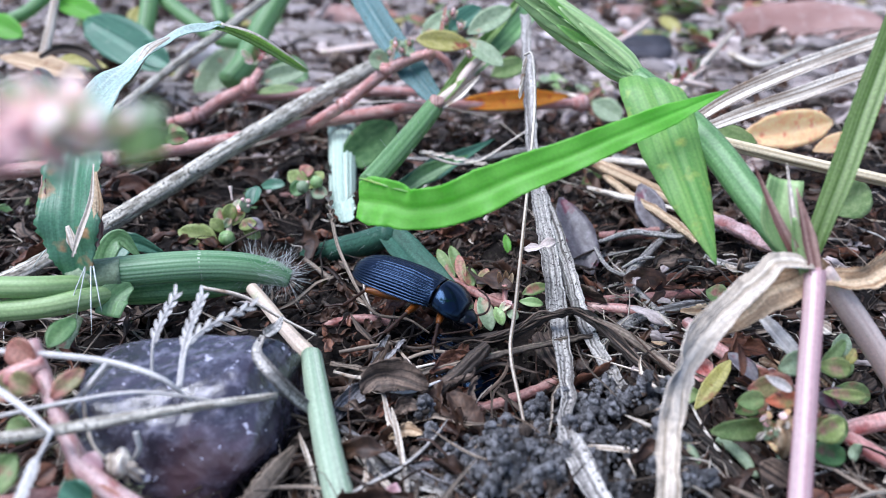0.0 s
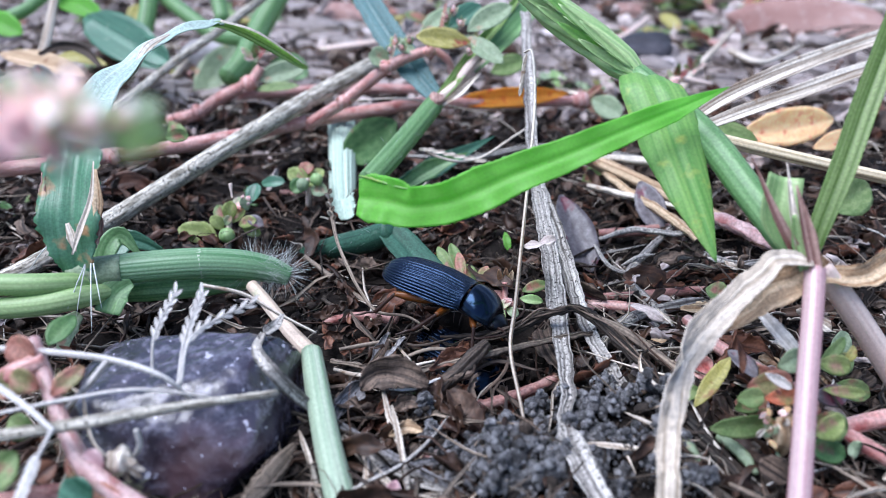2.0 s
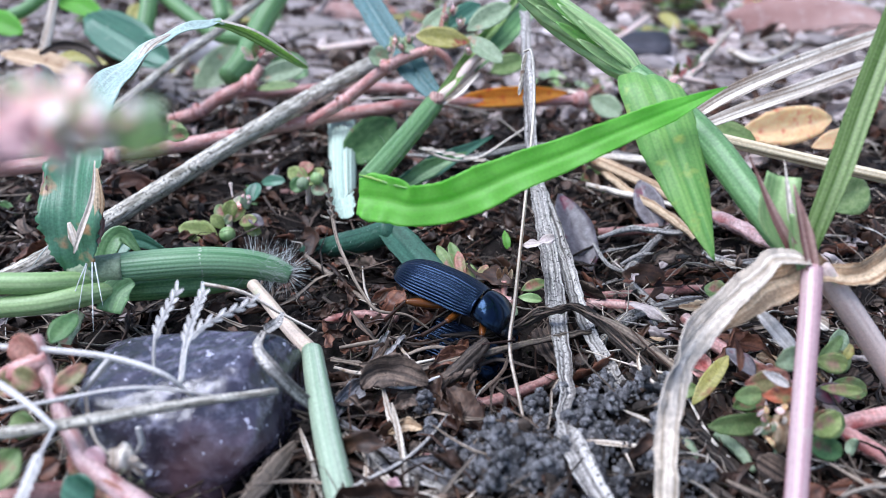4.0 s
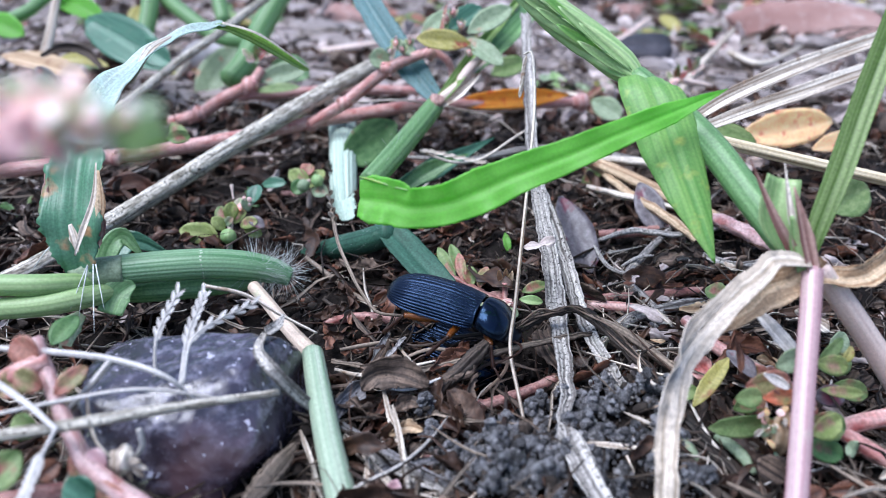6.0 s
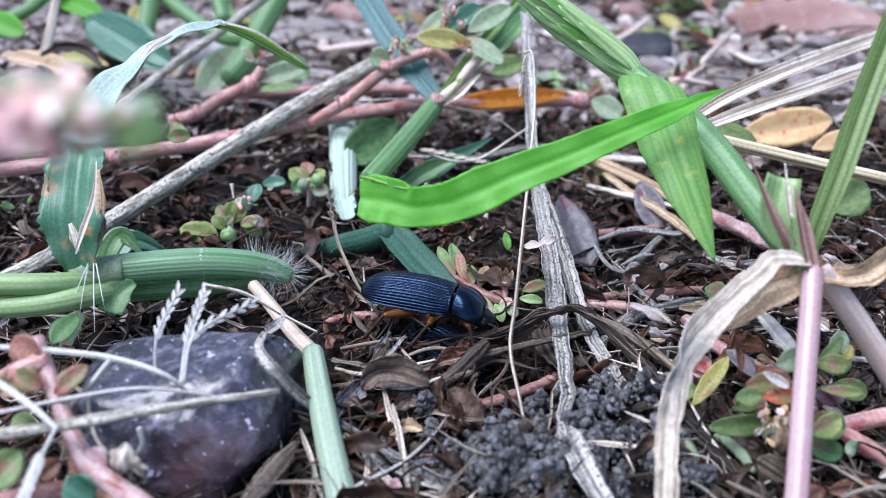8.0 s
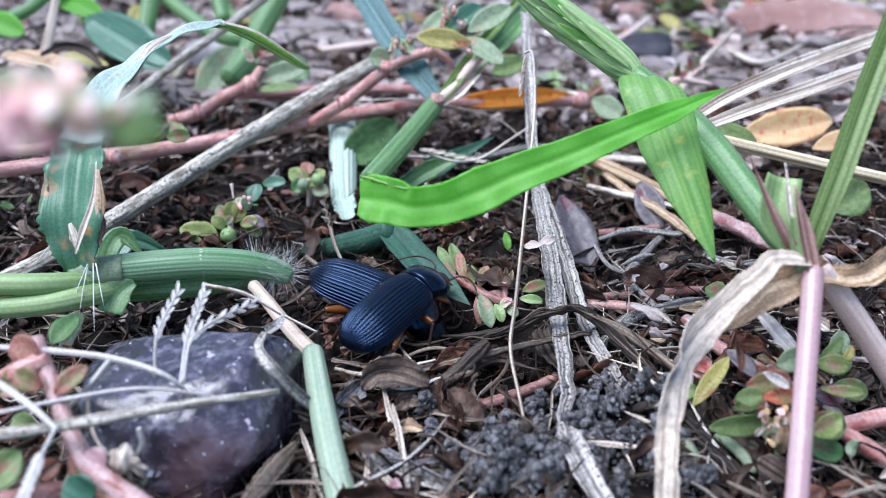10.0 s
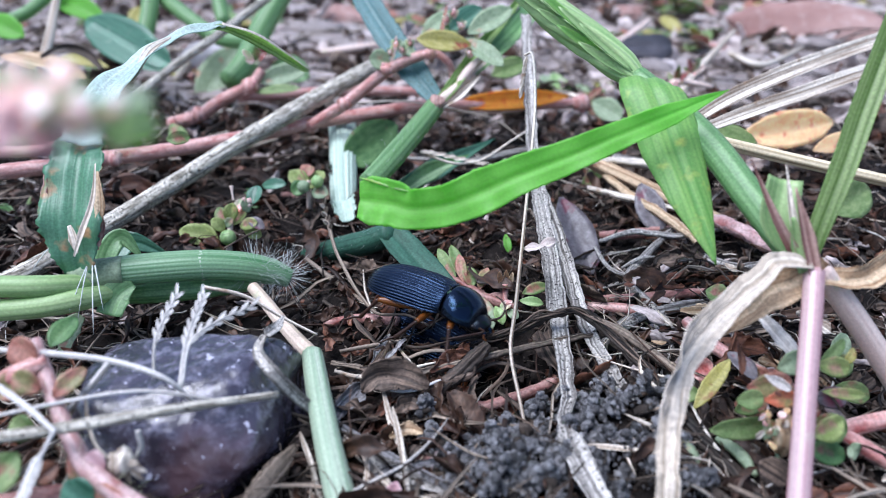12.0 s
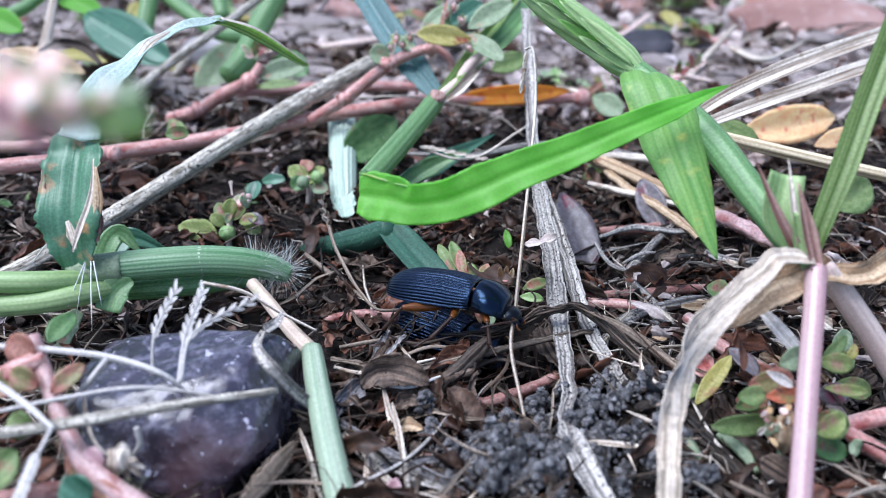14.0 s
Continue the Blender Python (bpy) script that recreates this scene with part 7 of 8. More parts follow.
def litter_stuff():
    rng = np.random.RandomState(31)
    fine, coarse, fibres = leaf_pool(rng, 60, 9, 6, 0.09), leaf_pool(rng, 40), fibre_pool(rng, 40)
    for name, m, count, near, far, lab in (("leaf_litter", SHADEBROWN, 2600, -30, 45, "layer of broken brown dead leaf bits"), ("grey_litter", GREYLITTER, 900, -30, 45, "layer of broken grey dead leaf bits"), ("dark_litter", TWIG, 1300, -30, 60, "layer of blackened rotting leaf bits"), ("rust_litter", RUST, 1300, -30, 60, "scattered rust-brown leaf bits"),
                                           ("far_brown_litter", BROWN, 900, 40, 230, "brown dead leaf bits behind the weeds"), ("far_grey_litter", GREYLITTER, 800, 45, 300, "grey dead leaf bits behind the weeds"), ("far_rust_litter", RUST, 500, 50, 250, "rust-brown leaf bits behind the weeds"), ("far_pale_litter", PALEBIT, 2400, 45, 330, "pale dry leaf bits on the ground behind"), ("pale_litter", PALEBIT, 350, -20, 60, "pale dry bits strewn over the ground")):
        places = []
        for k in range(count):
            y = near + (far - near) * rng.rand() ** 1.25
            x = rng.uniform(-1, 1) * (32 + 0.65 * (y + 26))
            if kept_clear(x, y) and (abs(y + 6) > 6 or x < -8) and rng.rand() < 0.8:
                continue
            if m in (GREYLITTER, PALEBIT) and in_hollow(x, y) and rng.rand() < 0.9:
                continue
            ln = (rng.uniform(0.4, 1.2) + 2.0 * rng.rand() ** 3) * (1 + max(y, 0) / 60)
            places.append(((x, y, ground_height(x, y) + 0.05 + 0.6 * rng.rand()), rng.rand() * 6.28, rng.randn() * 0.6, rng.randn() * 0.4, ln))
        tagged(new(name, mesh(name, strewn(fine if near < 0 else coarse, places), m)), lab, "leaf litter", kind="stuff")
    for name, m, count, lab in (("straw_litter", ROOT, 2900, "fine grey straw bits strewn over the soil"), ("pale_straw_litter", STRAW, 1500, "fine pale straw bits strewn over the soil"), ("dark_fibre_litter", TWIG, 2800, "fine dark root fibres strewn over the soil"), ("brown_fibre_litter", BROWN, 2600, "fine brown fibres strewn over the soil")):
        places = []
        for k in range(count):
            y = -30 + 260 * rng.rand() ** 1.9
            x = rng.uniform(-1, 1) * (32 + 0.65 * (y + 26))
            if kept_clear(x, y) and (abs(y + 6) > 6 or x < -8) and rng.rand() < 0.7:
                continue
            if m in (ROOT, STRAW) and in_hollow(x, y) and rng.rand() < 0.6:
                continue
            places.append(((x, y, ground_height(x, y) + 0.3 + 1.3 * rng.rand()), rng.rand() * 6.28, rng.randn(), rng.randn() * 0.15, (1.2 + 7 * rng.rand() ** 2) * (1 + max(y, 0) / 100)))
        tagged(new(name, mesh(name, strewn(fibres, places), m)), lab, "straw litter", kind="stuff")


litter_stuff()


def outer_litter():
    rng = np.random.RandomState(91)
    pool = leaf_pool(rng, 30)
    for name, m, lab in (("outer_brown_litter", BROWN, "brown leaf litter round the spot"), ("outer_grey_litter", GREYLITTER, "grey leaf litter round the spot"), ("outer_pale_litter", PALEBIT, "pale dry litter round the spot")):
        places = []
        while len(places) < 1200:
            x, y = rng.uniform(-420, 420), rng.uniform(-260, 480)
            if -30 < y and abs(x) < 30 + 0.65 * (y + 26) or abs(x) < 40 and -110 < y < -30 and rng.rand() < 0.6:
                continue
            places.append(((x, y, ground_height(x, y) + 0.3), rng.rand() * 6.28, rng.randn() * 0.4, rng.randn() * 0.3, rng.uniform(3, 12)))
        tagged(new(name, mesh(name, strewn(pool, places), m)), lab, "leaf litter", kind="stuff")


outer_litter()


def crumbs():
    rng = np.random.RandomState(77)
    shapes = [lump((0, 0, 0), (1, 1, 1), seed=40 + k, detail=2, rough=0.7, facets=3, sharp=0.7) for k in range(10)]
    small = []
    for k in range(9):
        v, f, u = lump((0, 0, 0), (1, 1, 1), seed=60 + k, detail=1 + k % 2, rough=0.6)
        small.append((v * rng.uniform(0.74, 1.18, (len(v), 1)), f, u))

    def strew(count, where, size, pool):
        geos = []
        for k in range(count):
            x, y = where()
            s = size()
            v, f, u = pool[rng.randint(len(pool))]
            an = rng.rand() * 6.28
            rot = np.array(Euler((an * 3, an * 5, an)).to_matrix())
            geos.append((v @ rot.T * s * rng.uniform(0.7, 1.2, 3) + (x, y, ground_height(x, y) + s * rng.uniform(0, 0.7) + extra(x, y)), f, u))
        return joined(geos)

    def extra(x, y):
        near = min(clods, key=lambda q: (q[0] - x) ** 2 + (q[1] - y) ** 2) if abs(x - 8) < 11 and abs(y + 20) < 9 else None
        if near:
            return near[2] * max(0, 1 - 0.8 * math.hypot(near[0] - x, near[1] - y)) + 0.5 * rng.rand()
        return 1.6 * rng.rand() ** 2 if abs(x - 8) < 6 and abs(y + 20) < 6 else 0.2 * rng.rand()

    clods = [(8.0 + 4.0 * rng.randn(), -20.3 + 3.2 * rng.randn(), rng.uniform(0, 2.6)) for _ in range(110)]

    def in_clod():
        x, y, h = clods[rng.randint(110)]
        return x + 0.42 * rng.randn(), y + 0.4 * rng.randn()

    heap = strew(8500, in_clod, lambda: 0.06 + 0.30 * rng.rand() ** 2.6, small + shapes[:3])
    heap_mesh = mesh("soil_crumbs", heap, CRUMB)
    tagged(new("soil_crumbs", heap_mesh), "heap of grey soil crumbs beside the burrow", "soil", kind="stuff")
    rest = strew(3800, lambda: (rng.uniform(-45, 45), -30 + 90 * rng.rand() ** 1.5), lambda: 0.1 + 0.45 * rng.rand() ** 2, small)
    tagged(new("earth_crumbs", mesh("earth_crumbs", rest, DIRT)), "brown earth crumbs strewn among the litter", "soil", kind="stuff")


crumbs()


def gravel():
    rng = np.random.RandomState(15)
    pool = [lump((0, 0, 0), (1, 1, 0.7), seed=80 + k, detail=2, rough=0.4, facets=4) for k in range(8)]
    geos = []
    for k in range(200):
        y = rng.uniform(80, 420)
        x = rng.uniform(-1, 1) * (30 + 0.65 * y)
        s = rng.uniform(0.8, 3.2) * (0.7 + y / 260)
        v, f, u = pool[rng.randint(8)]
        geos.append((v * s * rng.uniform(0.7, 1.2, 3) + (x, y, ground_height(x, y) + s * 0.3), f, u))
    grit = []
    for k in range(5200):
        y = 55 + 380 * rng.rand() ** 1.3
        x = rng.uniform(-1, 1) * (36 + 0.65 * y)
        s = rng.uniform(1.2, 3.0) * (0.6 + y / 170)
        v, f, u = pool[rng.randint(8)]
        grit.append((v * s * (1.3, 1.3, 0.5) + (x, y, ground_height(x, y) + 0.1), f, u))
    tagged(new("dry_clods", mesh("dry_clods", joined(grit), DUST)), "dry pinkish crumbled earth behind the weeds", "soil", kind="stuff")
    tagged(new("gravel", mesh("gravel", joined(geos), GRAVEL)), "pale pinkish grey grit on the ground", "gravel", kind="stuff")


gravel()


# ---- blurred sprig close to the lens; it sways ----
def build_near_sprig():
    g = thing("flower_sprig", "pale pink and white spurge flowers close to the lens", "weed", (-14.9, -37.4, 27.5))
    part("stem", tube([(-14.9, -37.4, 27.5), (-12.7, -38.8, 29.1), (-11.1, -39.1, 29.8), (-9.5, -39.4, 30.1), (-8.5, -39.3, 30.3)], [0.35, 0.3, 0.28, 0.25, 0.15], sides=10), RED, g)
    part("stem", tube([(-13.7, -38.6, 29.4), (-12.1, -39, 29.8), (-11, -39.1, 30.2)], [0.3, 0.25, 0.15], sides=10), PINK, g)
    rng = np.random.RandomState(2)
    for k, p in enumerate([(-11.4, -38.6, 30.8), (-12.4, -39.1, 29.6), (-10.2, -38.8, 30.9), (-10.9, -39.4, 29.5), (-12.6, -38.5, 30.7), (-11.8, -38.9, 30.5), (-11, -39.2, 30.4), (-10.4, -39.3, 30.7), (-9.7, -39.4, 30.5), (-9.3, -39.4, 30.1), (-8.9, -39.1, 30.2), (-11.2, -39.5, 30), (-12.2, -38.9, 29.9), (-10.4, -39.4, 30.1), (-9.9, -39.4, 30), (-12.8, -38.7, 30.1)]):
        fl = part("flower", lump(p, (0.2, 0.2, 0.2), seed=k, detail=2, rough=0.4), BLOSSOM, g)
        tones = (SPRING, PALEGREEN, PETAL, SPRING, SPRING) if p[0] > -10.1 else (GREYLEAF, PETAL, GREYLEAF, BLOSSOM, PALEPINK) if p[2] > 30.55 else (BLOSSOM, PETAL, BLOSSOM, PINK, PINK)
        for j in range(5):
            d = unit(rng.randn(3)) * (0.9, 0.5, 0.75)
            part("petal", leaf(p, np.array(p) + d, 0.42, seed=j, n=6, cols=4), tones[j], fl)
    for k, (bs, tp, w, m) in enumerate((((-11, -39.7, 30.4), (-10.2, -39.7, 30.8), 0.55, PETAL), ((-9.6, -39.7, 30.4), (-9.2, -39.5, 30.7), 0.45, PETAL), ((-11.9, -39.4, 30.4), (-11.1, -39.2, 30.8), 0.6, BLOSSOM), ((-9.4, -39.4, 30), (-8.4, -39.4, 30.2), 0.7, SPRING), ((-10.1, -39.6, 29.6), (-9.3, -39.5, 29.9), 0.5, BLOSSOM), ((-12.4, -39.3, 29.5), (-11.3, -39.5, 29.4), 0.5, PINK), ((-9.6, -36.9, 29.6), (-9.0, -36.0, 29.2), 1.0, SPRING), ((-9.6, -36.7, 29.1), (-9.3, -35.5, 28.1), 0.8, SPRING), ((-12.4, -38.1, 30.7), (-11.8, -36.9, 30.8), 0.9, GREYLEAF), ((-9.6, -38.4, 29.8), (-8.8, -38.3, 28.9), 0.9, SPRING), ((-9.2, -37.9, 29.7), (-8.4, -37.1, 29.1), 0.8, SPRING), ((-9.2, -37.8, 29.9), (-8.7, -36.6, 30), 0.8, GREYLEAF), ((-11.7, -38.2, 30.3), (-13, -37.4, 30.7), 1.0, GREYLEAF), ((-11.6, -38.2, 30.3), (-11.2, -37.4, 30.6), 0.9, GREYLEAF), ((-12.1, -38.6, 29.4), (-13, -38.5, 29.7), 0.9, PALEPINK), ((-10.8, -38.2, 30.3), (-12, -37.4, 30.5), 0.9, GREYLEAF))):
        part("leaf", leaf(bs, tp, w, seed=k), m, g)
    return g


near_sprig = build_near_sprig()
near_sprig.scale = (0.85, 0.85, 0.85)


# ---- the two beetles ----
def elytron(side):
    rows, striae, cols = 52, 10, 90
    verts, uvs = [], []
    for i in range(rows + 1):
        s = i / rows
        x = 2.4 - 9.1 * s
        w = 2.55 * (1 - max(0, (s - 0.50) / 0.50) ** 3.1) ** 0.5 * (0.86 + 0.14 * min(1, s / 0.2) ** 0.6) if s < 1 else 0.02
        h = 1.85 * (1 - max(0, (s - 0.40) / 0.60) ** 2.9) ** 0.5 * (0.80 + 0.20 * min(1, s / 0.3)) if s < 1 else 0.02
        for j in range(cols + 1):
            q = j / cols
            ph = q * radians(97)
            groove = 0.0
            if 0.02 < s:
                f = (q * (striae + 0.55)) % 1.0
                groove = -0.085 * math.exp(-((min(f, 1 - f)) / 0.17) ** 2) * min(1, s * 9) * min(1, (1 - s) * 6)
                if q > 0.97:
                    groove = 0.07
            y = (w + groove) * math.sin(ph) ** 0.92 + 0.012
            z = (h + groove) * math.cos(ph) - 0.15 - 0.25 * s * s
            verts.append((x, side * y, z))
            uvs.append((y, x))
    m = cols + 1
    n = len(verts)
    inner = [(v[0], v[1] * 0.93, v[2] - 0.12) for v in verts]
    faces = []
    for i in range(rows):
        for j in range(cols):
            q = (i * m + j, i * m + j + 1, (i + 1) * m + j + 1, (i + 1) * m + j)
            faces.append(q if side < 0 else q[::-1])
        for j in (0, cols):
            a_, b_ = i * m + j, (i + 1) * m + j
            faces.append((a_, b_, n + b_, n + a_))
    for j in range(cols):
        faces.append((j, j + 1, n + j + 1, n + j))
    return np.array(verts + inner), faces, uvs + uvs


def shield():
    """The pronotum: a domed plate, narrowed in front, with raised side rims and a fine middle line."""
    rows, cols = 26, 40
    verts, uvs = [], []
    for i in range(rows + 1):
        s = i / rows
        x = 2.6 + 2.75 * s
        w = 2.44 * (1 - 0.36 * max(0, (s - 0.42) / 0.58) ** 2 - 0.20 * (1 - s) ** 3) * (1 if 0.02 < s < 0.99 else 0.97)
        h = 1.58 * (1 - 0.36 * s ** 2.2)
        for j in range(cols + 1):
            q = 2 * j / cols - 1
            ph = q * radians(96)
            rim = 0.06 if abs(q) > 0.94 else 0
            line = -0.05 * math.exp(-(q / 0.035) ** 2) * (1 if 0.1 < s < 0.9 else 0)
            dent = -0.10 * math.exp(-((abs(q) - 0.55) / 0.12) ** 2 - ((s - 0.12) / 0.12) ** 2)
            end = -0.12 * (max(0, 0.06 - s) / 0.06 + max(0, s - 0.94) / 0.06)
            verts.append((x - 0.12 * q * q * (1 - s), (w + rim) * math.sin(ph), (h + line + dent + end) * math.cos(ph) - 0.12 - 0.85 * s * s))
            uvs.append((q, s))
    m = cols + 1
    faces = [(i * m + j, i * m + j + 1, (i + 1) * m + j + 1, (i + 1) * m + j)[::-1] for i in range(rows) for j in range(cols)]
    faces.append(tuple(range(m)))
    faces.append(tuple(rows * m + j for j in range(m))[::-1])
    return np.array(verts), faces, uvs


def build_beetle(label):
    g = thing("ground_beetle", label, "beetle", (0, 0, 0), "mating beetles")
    for s in (-1, 1):
        part("wing_case", elytron(s), ELYTRA, g, "black wing case with fine lengthwise grooves")
    part("abdomen", lump((-1.9, 0, -0.6), (4.5, 2.0, 1.0), seed=1, detail=4, rough=0.04), UNDER, g)
    part("thorax", lump((2.9, 0, -0.65), (2.3, 1.6, 0.85), seed=2, detail=4, rough=0.05), UNDER, g)
    part("pronotum", shield(), BLACK, g, "glossy black neck shield")
    hd = part("head", lump((5.25, 0, -1.35), (1.2, 1.28, 0.72), seed=3, detail=4, rough=0.06), HEADBLACK, g)
    for s in (-1, 1):
        part("eye", lump((5.35, s * 1.14, -1.15), (0.3, 0.24, 0.27), seed=4, detail=3, rough=0), UNDER, hd)
        part("mandible", tube([(6.0, s * 0.5, -1.7), (6.3, s * 0.45, -1.95), (6.45, s * 0.1, -2.1)], [0.26, 0.2, 0.04], sides=10), BLACK, hd)
        part("palp", tube([(6.2, s * 0.5, -1.7), (6.4, s * 0.8, -2.1), (6.6, s * 0.7, -2.4)], [0.09, 0.09, 0.1], sides=8), AMBER, hd)
    limbs = {}
    for s, side in ((-1, "near"), (1, "far")):
        ant = new("antenna", mesh("antenna", tube([(0, 0, 0), (0.9, s * 0.7, 0.25), (0.9, s * 1.9, 0.55), (0.2, s * 3.0, 0.6), (-0.8, s * 3.9, 0.4)], [0.13, 0.1, 0.1, 0.09, 0.07], sides=8, n=44, rough=0.1, ridges=1, ridge=0.05), DARKLEG))
        ant.parent, ant.location = g, Vector((5.8, s * 0.8, -1.3)) * MM
        limbs["antenna", s] = ant
        for kind, hip, knee, ankle, foot in (("front", (3.3, 0.9, -1.0), (4.2, 2.5, -1.3), (4.7, 3.3, -3.0), (5.6, 4.0, -3.6)),
                                             ("middle", (0.9, 1.2, -1.1), (1.0, 3.5, -1.0), (-0.5, 4.4, -3.0), (-1.6, 5.4, -3.6)),
                                             ("hind", (-0.7, 1.2, -1.1), (-3.6, 3.2, -0.8), (-5.2, 3.9, -3.0), (-7.0, 4.6, -3.7))):
            o = np.array(hip) * (1, s, 1)
            k_, a_, f_ = (np.array(v) * (1, s, 1) - o for v in (knee, ankle, foot))
            fat = {"front": 0.36, "middle": 0.34, "hind": 0.45}[kind]
            lg = new("leg", mesh("leg", tube([(0, 0, 0), k_ * 0.3, k_ * 0.7, k_], [0.3, fat, fat * 0.9, 0.22], sides=12, n=16), AMBER))
            lg.parent, lg.location = g, Vector(o) * MM
            tagged(lg, "amber thigh")
            tb = new("shin", mesh("shin", tube([k_, (k_ + a_) / 2, a_], [0.17, 0.15, 0.22], sides=10, n=14, rough=0.15), DARKLEG))
            tb.parent = lg
            spines = joined([tube([k_ + (a_ - k_) * q, k_ + (a_ - k_) * (q + 0.12) + np.array((0.25 * (-1) ** int(q * 10), 0.2 * s, -0.1))], [0.035, 0.008], sides=4, n=2) for q in (0.3, 0.45, 0.6, 0.72, 0.84, 0.95)])
            sb = new("spines", mesh("spines", spines, DARKLEG))
            sb.parent = lg
            ts = new("tarsus", mesh("tarsus", tube([a_, a_ * 0.66 + f_ * 0.34 + (0, 0, 0.1), a_ * 0.33 + f_ * 0.67, f_], [0.12, 0.11, 0.1, 0.06], sides=8, n=15, ridges=1, ridge=0.1), DARKLEG))
            ts.parent = lg
            limbs[kind, s] = lg
    return g, limbs


male, male_limbs = build_beetle("glossy blue-black ground beetle with amber legs mounting another")
male.scale = (0.88, 0.88, 0.88)
female, female_limbs = build_beetle("blue-black ground beetle half hidden under its mate in litter")


# ---- what moves ----
def wiggle(limb, swing, times, seed):
    """Small swings of a limb about its joint."""
    rng = np.random.RandomState(seed)
    m = Matrix.Translation(limb.location)
    rows = []
    for t in times:
        a, b, c = (rng.uniform(-1, 1) * swing for _ in range(3))
        rows.append((t, m @ pose(0, 0, 0, a * 0.5, b * 0.6, c)))
    walk(limb, rows)


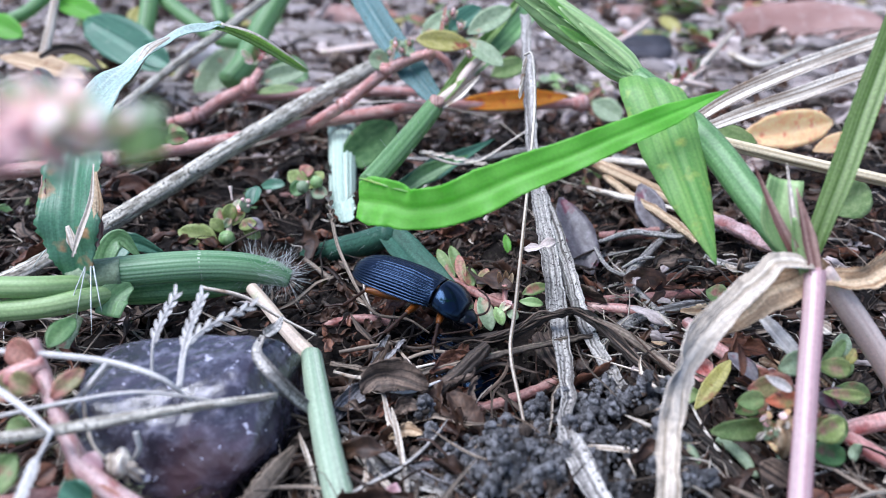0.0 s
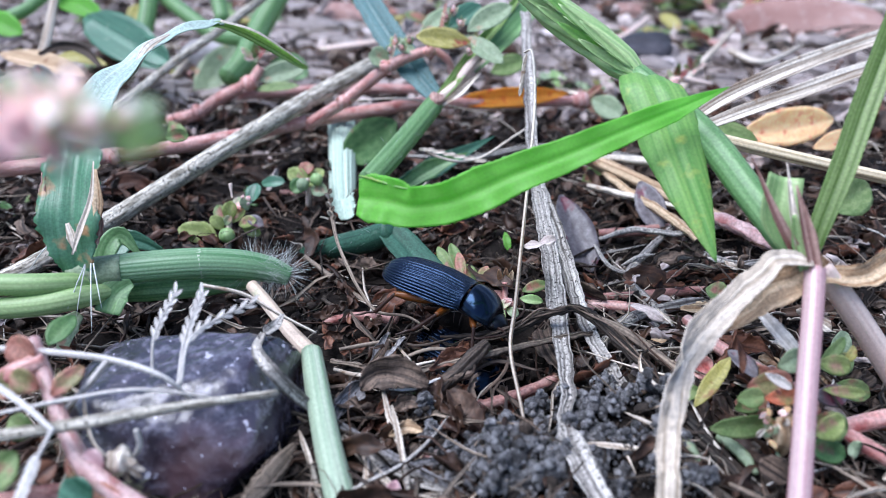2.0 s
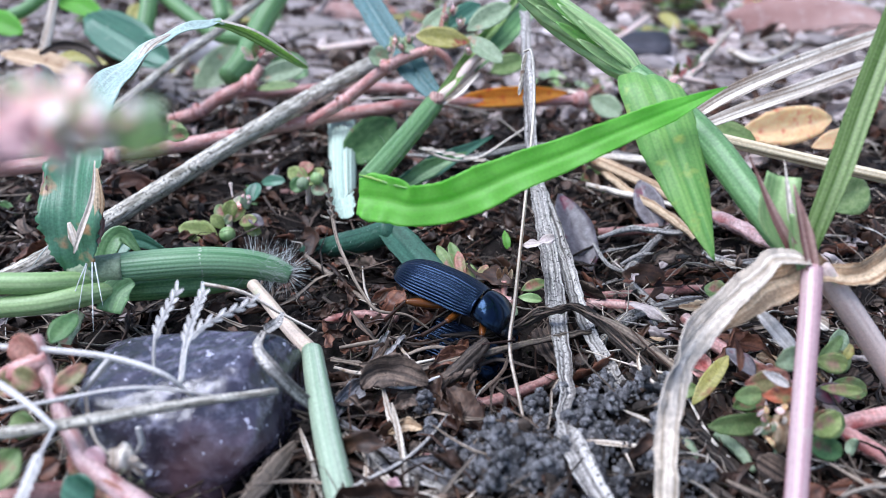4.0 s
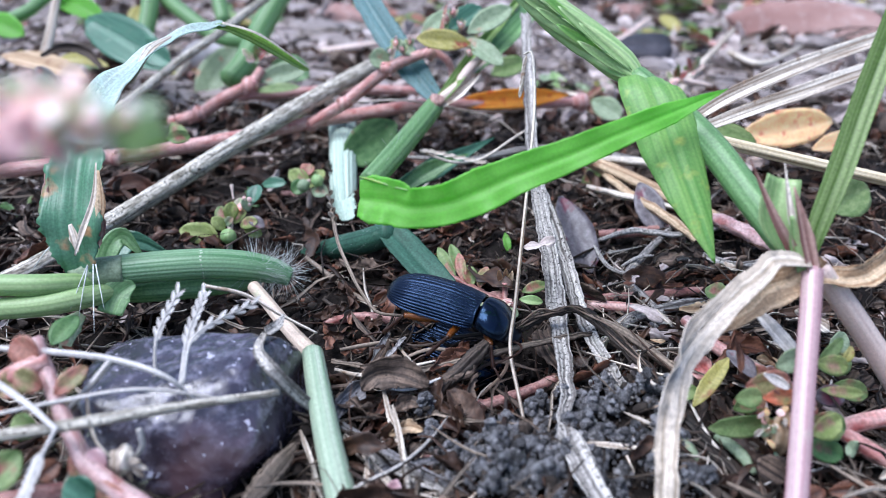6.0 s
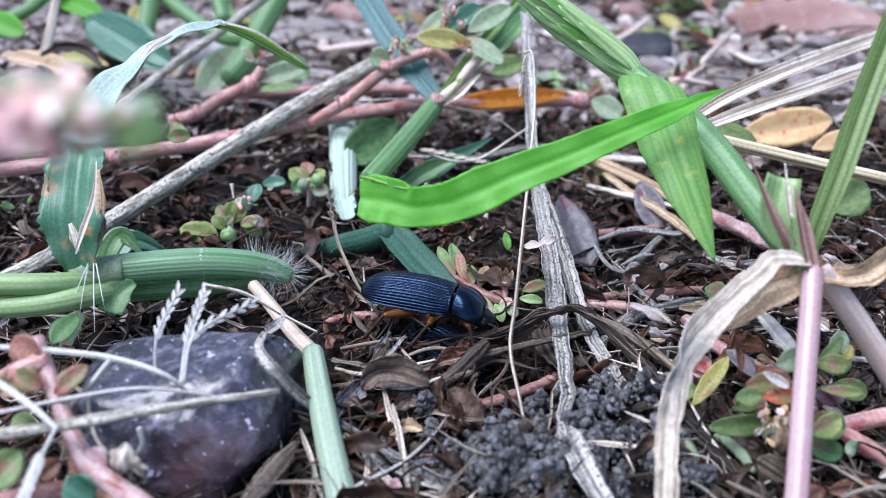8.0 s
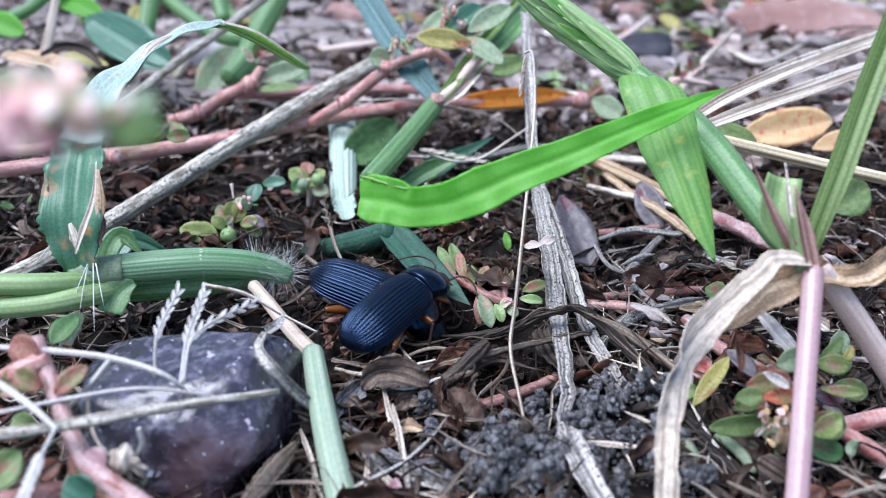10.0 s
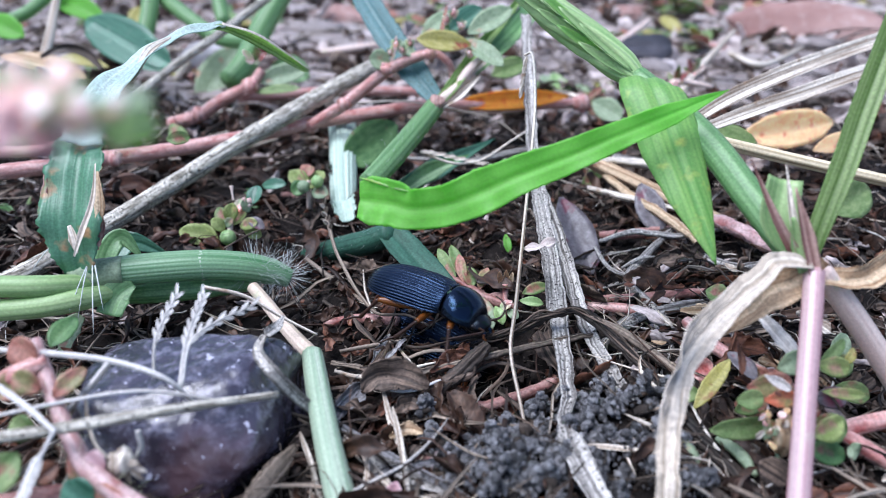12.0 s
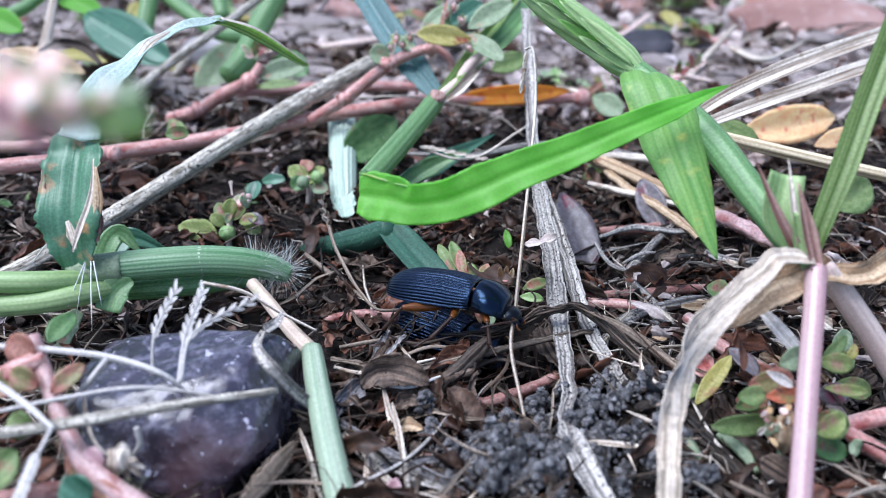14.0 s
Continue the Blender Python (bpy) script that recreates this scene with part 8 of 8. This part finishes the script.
def motions():
    walk(male, [
        (0.0, pose(-0.00210, -0.00524, 0.00500, -6.4, 6.5, -28.2)),
        (0.5, pose(-0.00137, -0.00580, 0.00499, -6.3, 4.9, -30.6)),
        (1.0, pose(-0.00150, -0.00657, 0.00529, -6.0, 0.9, -34.5)),
        (1.5, pose(-0.00093, -0.00549, 0.00501, -7.0, 2.1, -31.6)),
        (2.0, pose(0.00036, -0.00583, 0.00483, -6.5, 7.0, -29.6)),
        (2.5, pose(0.00117, -0.00620, 0.00481, -5.4, 7.1, -30.7)),
        (3.0, pose(0.00126, -0.00681, 0.00496, -6.7, 8.3, -32.4)),
        (3.2, pose(0.00133, -0.00669, 0.00489, -6.3, 9.2, -30.7)),
        (5.3, pose(0.00119, -0.00700, 0.00473, -7.1, 8.5, -32.6)),
        (5.5, pose(0.00112, -0.00756, 0.00503, -5.3, 8.1, -33.6)),
        (6.0, pose(0.00103, -0.00798, 0.00469, 0.4, 6.1, -22.9)),
        (6.5, pose(0.00066, -0.00694, 0.00432, -2.7, 4.4, -19.5)),
        (7.0, pose(0.00025, -0.00649, 0.00429, -3.2, 2.6, -12.0)),
        (7.5, pose(-0.00100, -0.00692, 0.00478, -3.7, 1.9, -16.3)),
        (8.0, pose(-0.00111, -0.00600, 0.00420, -3.8, 2.4, -16.0)),
        (8.2, pose(-0.00102, -0.00718, 0.00468, -5.4, -1.0, -19.3)),
        (9.2, pose(-0.00258, -0.00698, 0.00440, 0.0, 4.0, 30.0)),
        (10.3, pose(-0.00371, -0.00775, 0.00472, 5.1, -14.6, 67.8)),
        (10.5, pose(-0.00398, -0.00691, 0.00471, 4.8, -9.3, 82.2)),
        (10.7, pose(-0.00512, -0.00659, 0.00615, 1.1, -7.8, 81.0)),
        (10.9, pose(-0.00564, -0.00596, 0.00563, 3.0, -10.9, 77.4)),
        (11.0, pose(-0.00572, -0.00658, 0.00592, 4.4, -5.5, 76.3)),
        (11.1, pose(-0.00596, -0.00668, 0.00575, 5.7, -8.8, 71.5)),
        (11.2, pose(-0.00563, -0.00421, 0.00419, 0.7, 3.7, 49.0)),
        (11.3, pose(-0.00577, -0.00406, 0.00404, -0.0, -3.1, 34.9)),
        (11.4, pose(-0.00550, -0.00580, 0.00410, 0.0, -6.0, 14.0)),
        (11.5, pose(-0.00339, -0.00858, 0.00616, 3.7, -4.5, -18.5)),
        (11.7, pose(-0.00259, -0.00763, 0.00574, -4.8, 0.5, -31.1)),
        (12.0, pose(-0.00109, -0.00631, 0.00490, -3.7, 0.1, -33.8)),
        (12.5, pose(-0.00024, -0.00778, 0.00538, -5.6, -0.2, -34.0)),
        (13.0, pose(0.00026, -0.00747, 0.00527, -5.5, -1.6, -28.6)),
        (13.5, pose(0.00089, -0.00752, 0.00544, -5.2, -6.7, -32.2)),
        (14.0, pose(0.00080, -0.00748, 0.00538, -6.2, -5.1, -25.7)),
    ])
    walk(female, [
        (0, pose(0.00054, -0.00463, -0.00306, 0.0, 5.8, -42.1)),
        (0.5, pose(0.00077, -0.00470, -0.00350, 0.0, 8.0, -42.1)),
        (1.5, pose(0.00093, -0.00469, -0.00333, 0.0, 6.9, -42.2)),
        (3, pose(0.00130, -0.00407, -0.00236, 0.0, 2.5, -37.6)),
        (6, pose(0.00060, -0.00382, -0.00230, 0.0, 1.6, -34.7)),
        (8.2, pose(-0.00055, -0.00383, -0.00242, 0.0, 1.1, -33.8)),
        (9.3, pose(-0.00271, -0.00365, 0.00040, 0.0, 18.1, -17.2)),
        (10.3, pose(-0.00572, -0.00427, 0.00345, 0.0, 12.1, -21.6)),
        (11.1, pose(-0.00572, -0.00421, 0.00335, 0.0, 12.9, -21.1)),
        (11.2, pose(-0.00347, -0.00231, 0.00035, 0.0, 16.2, -14.8)),
        (11.4, pose(-0.00188, -0.00489, 0.00035, 0.0, -0.8, -36.4)),
        (11.7, pose(-0.00079, -0.00295, -0.00220, 0.0, 6.1, -31.2)),
        (12.5, pose(-0.00004, -0.00359, -0.00167, 0.0, 3.3, -35.2)),
        (14, pose(0.00007, -0.00330, -0.00108, 0.0, -0.5, -32.9)),
    ])
    times = [0, 0.8, 1.6, 2.4, 3.2, 4.4, 5.5, 6.4, 7.0, 7.6, 8.4, 9.4, 10.3, 10.8, 11.2, 11.5, 12.0, 12.8, 13.5, 14.0]
    for i, limb in enumerate(male_limbs.values()):
        wiggle(limb, 11, times, i)
    for i, limb in enumerate(female_limbs.values()):
        wiggle(limb, 8, times, 50 + i)
    foot = pod_stalk.location.copy()
    walk(pod_stalk, [(t, pose(*foot, 0, turn, 0)) for t, turn in ((0, 0), (7.5, 0), (8.2, -1), (9.4, -6), (10.4, -8), (11.2, -9), (11.5, -7), (12.0, -8), (14.0, -9))])
    walk(near_sprig, [
        (0.0, pose(-0.01261, -0.04075, 0.02885)),
        (0.5, pose(-0.01264, -0.04075, 0.02885)),
        (1.0, pose(-0.01264, -0.04075, 0.02885)),
        (1.5, pose(-0.01264, -0.04073, 0.02887)),
        (2.0, pose(-0.01268, -0.04072, 0.02890)),
        (2.5, pose(-0.01268, -0.04070, 0.02893)),
        (3.0, pose(-0.01267, -0.04073, 0.02887)),
        (5.5, pose(-0.01276, -0.04068, 0.02900)),
        (6.0, pose(-0.01279, -0.04069, 0.02896)),
        (6.5, pose(-0.01282, -0.04068, 0.02900)),
        (7.0, pose(-0.01284, -0.04066, 0.02902)),
        (7.5, pose(-0.01286, -0.04065, 0.02903)),
        (8.0, pose(-0.01286, -0.04065, 0.02902)),
        (10.5, pose(-0.01293, -0.04062, 0.02912)),
        (11.0, pose(-0.01299, -0.04062, 0.02910)),
        (11.5, pose(-0.01301, -0.04059, 0.02914)),
        (12.0, pose(-0.01301, -0.04058, 0.02915)),
        (12.5, pose(-0.01301, -0.04057, 0.02919)),
        (13.0, pose(-0.01310, -0.04056, 0.02920)),
        (13.5, pose(-0.01308, -0.04057, 0.02918)),
        (14.0, pose(-0.01312, -0.04057, 0.02919)),
    ])


motions()
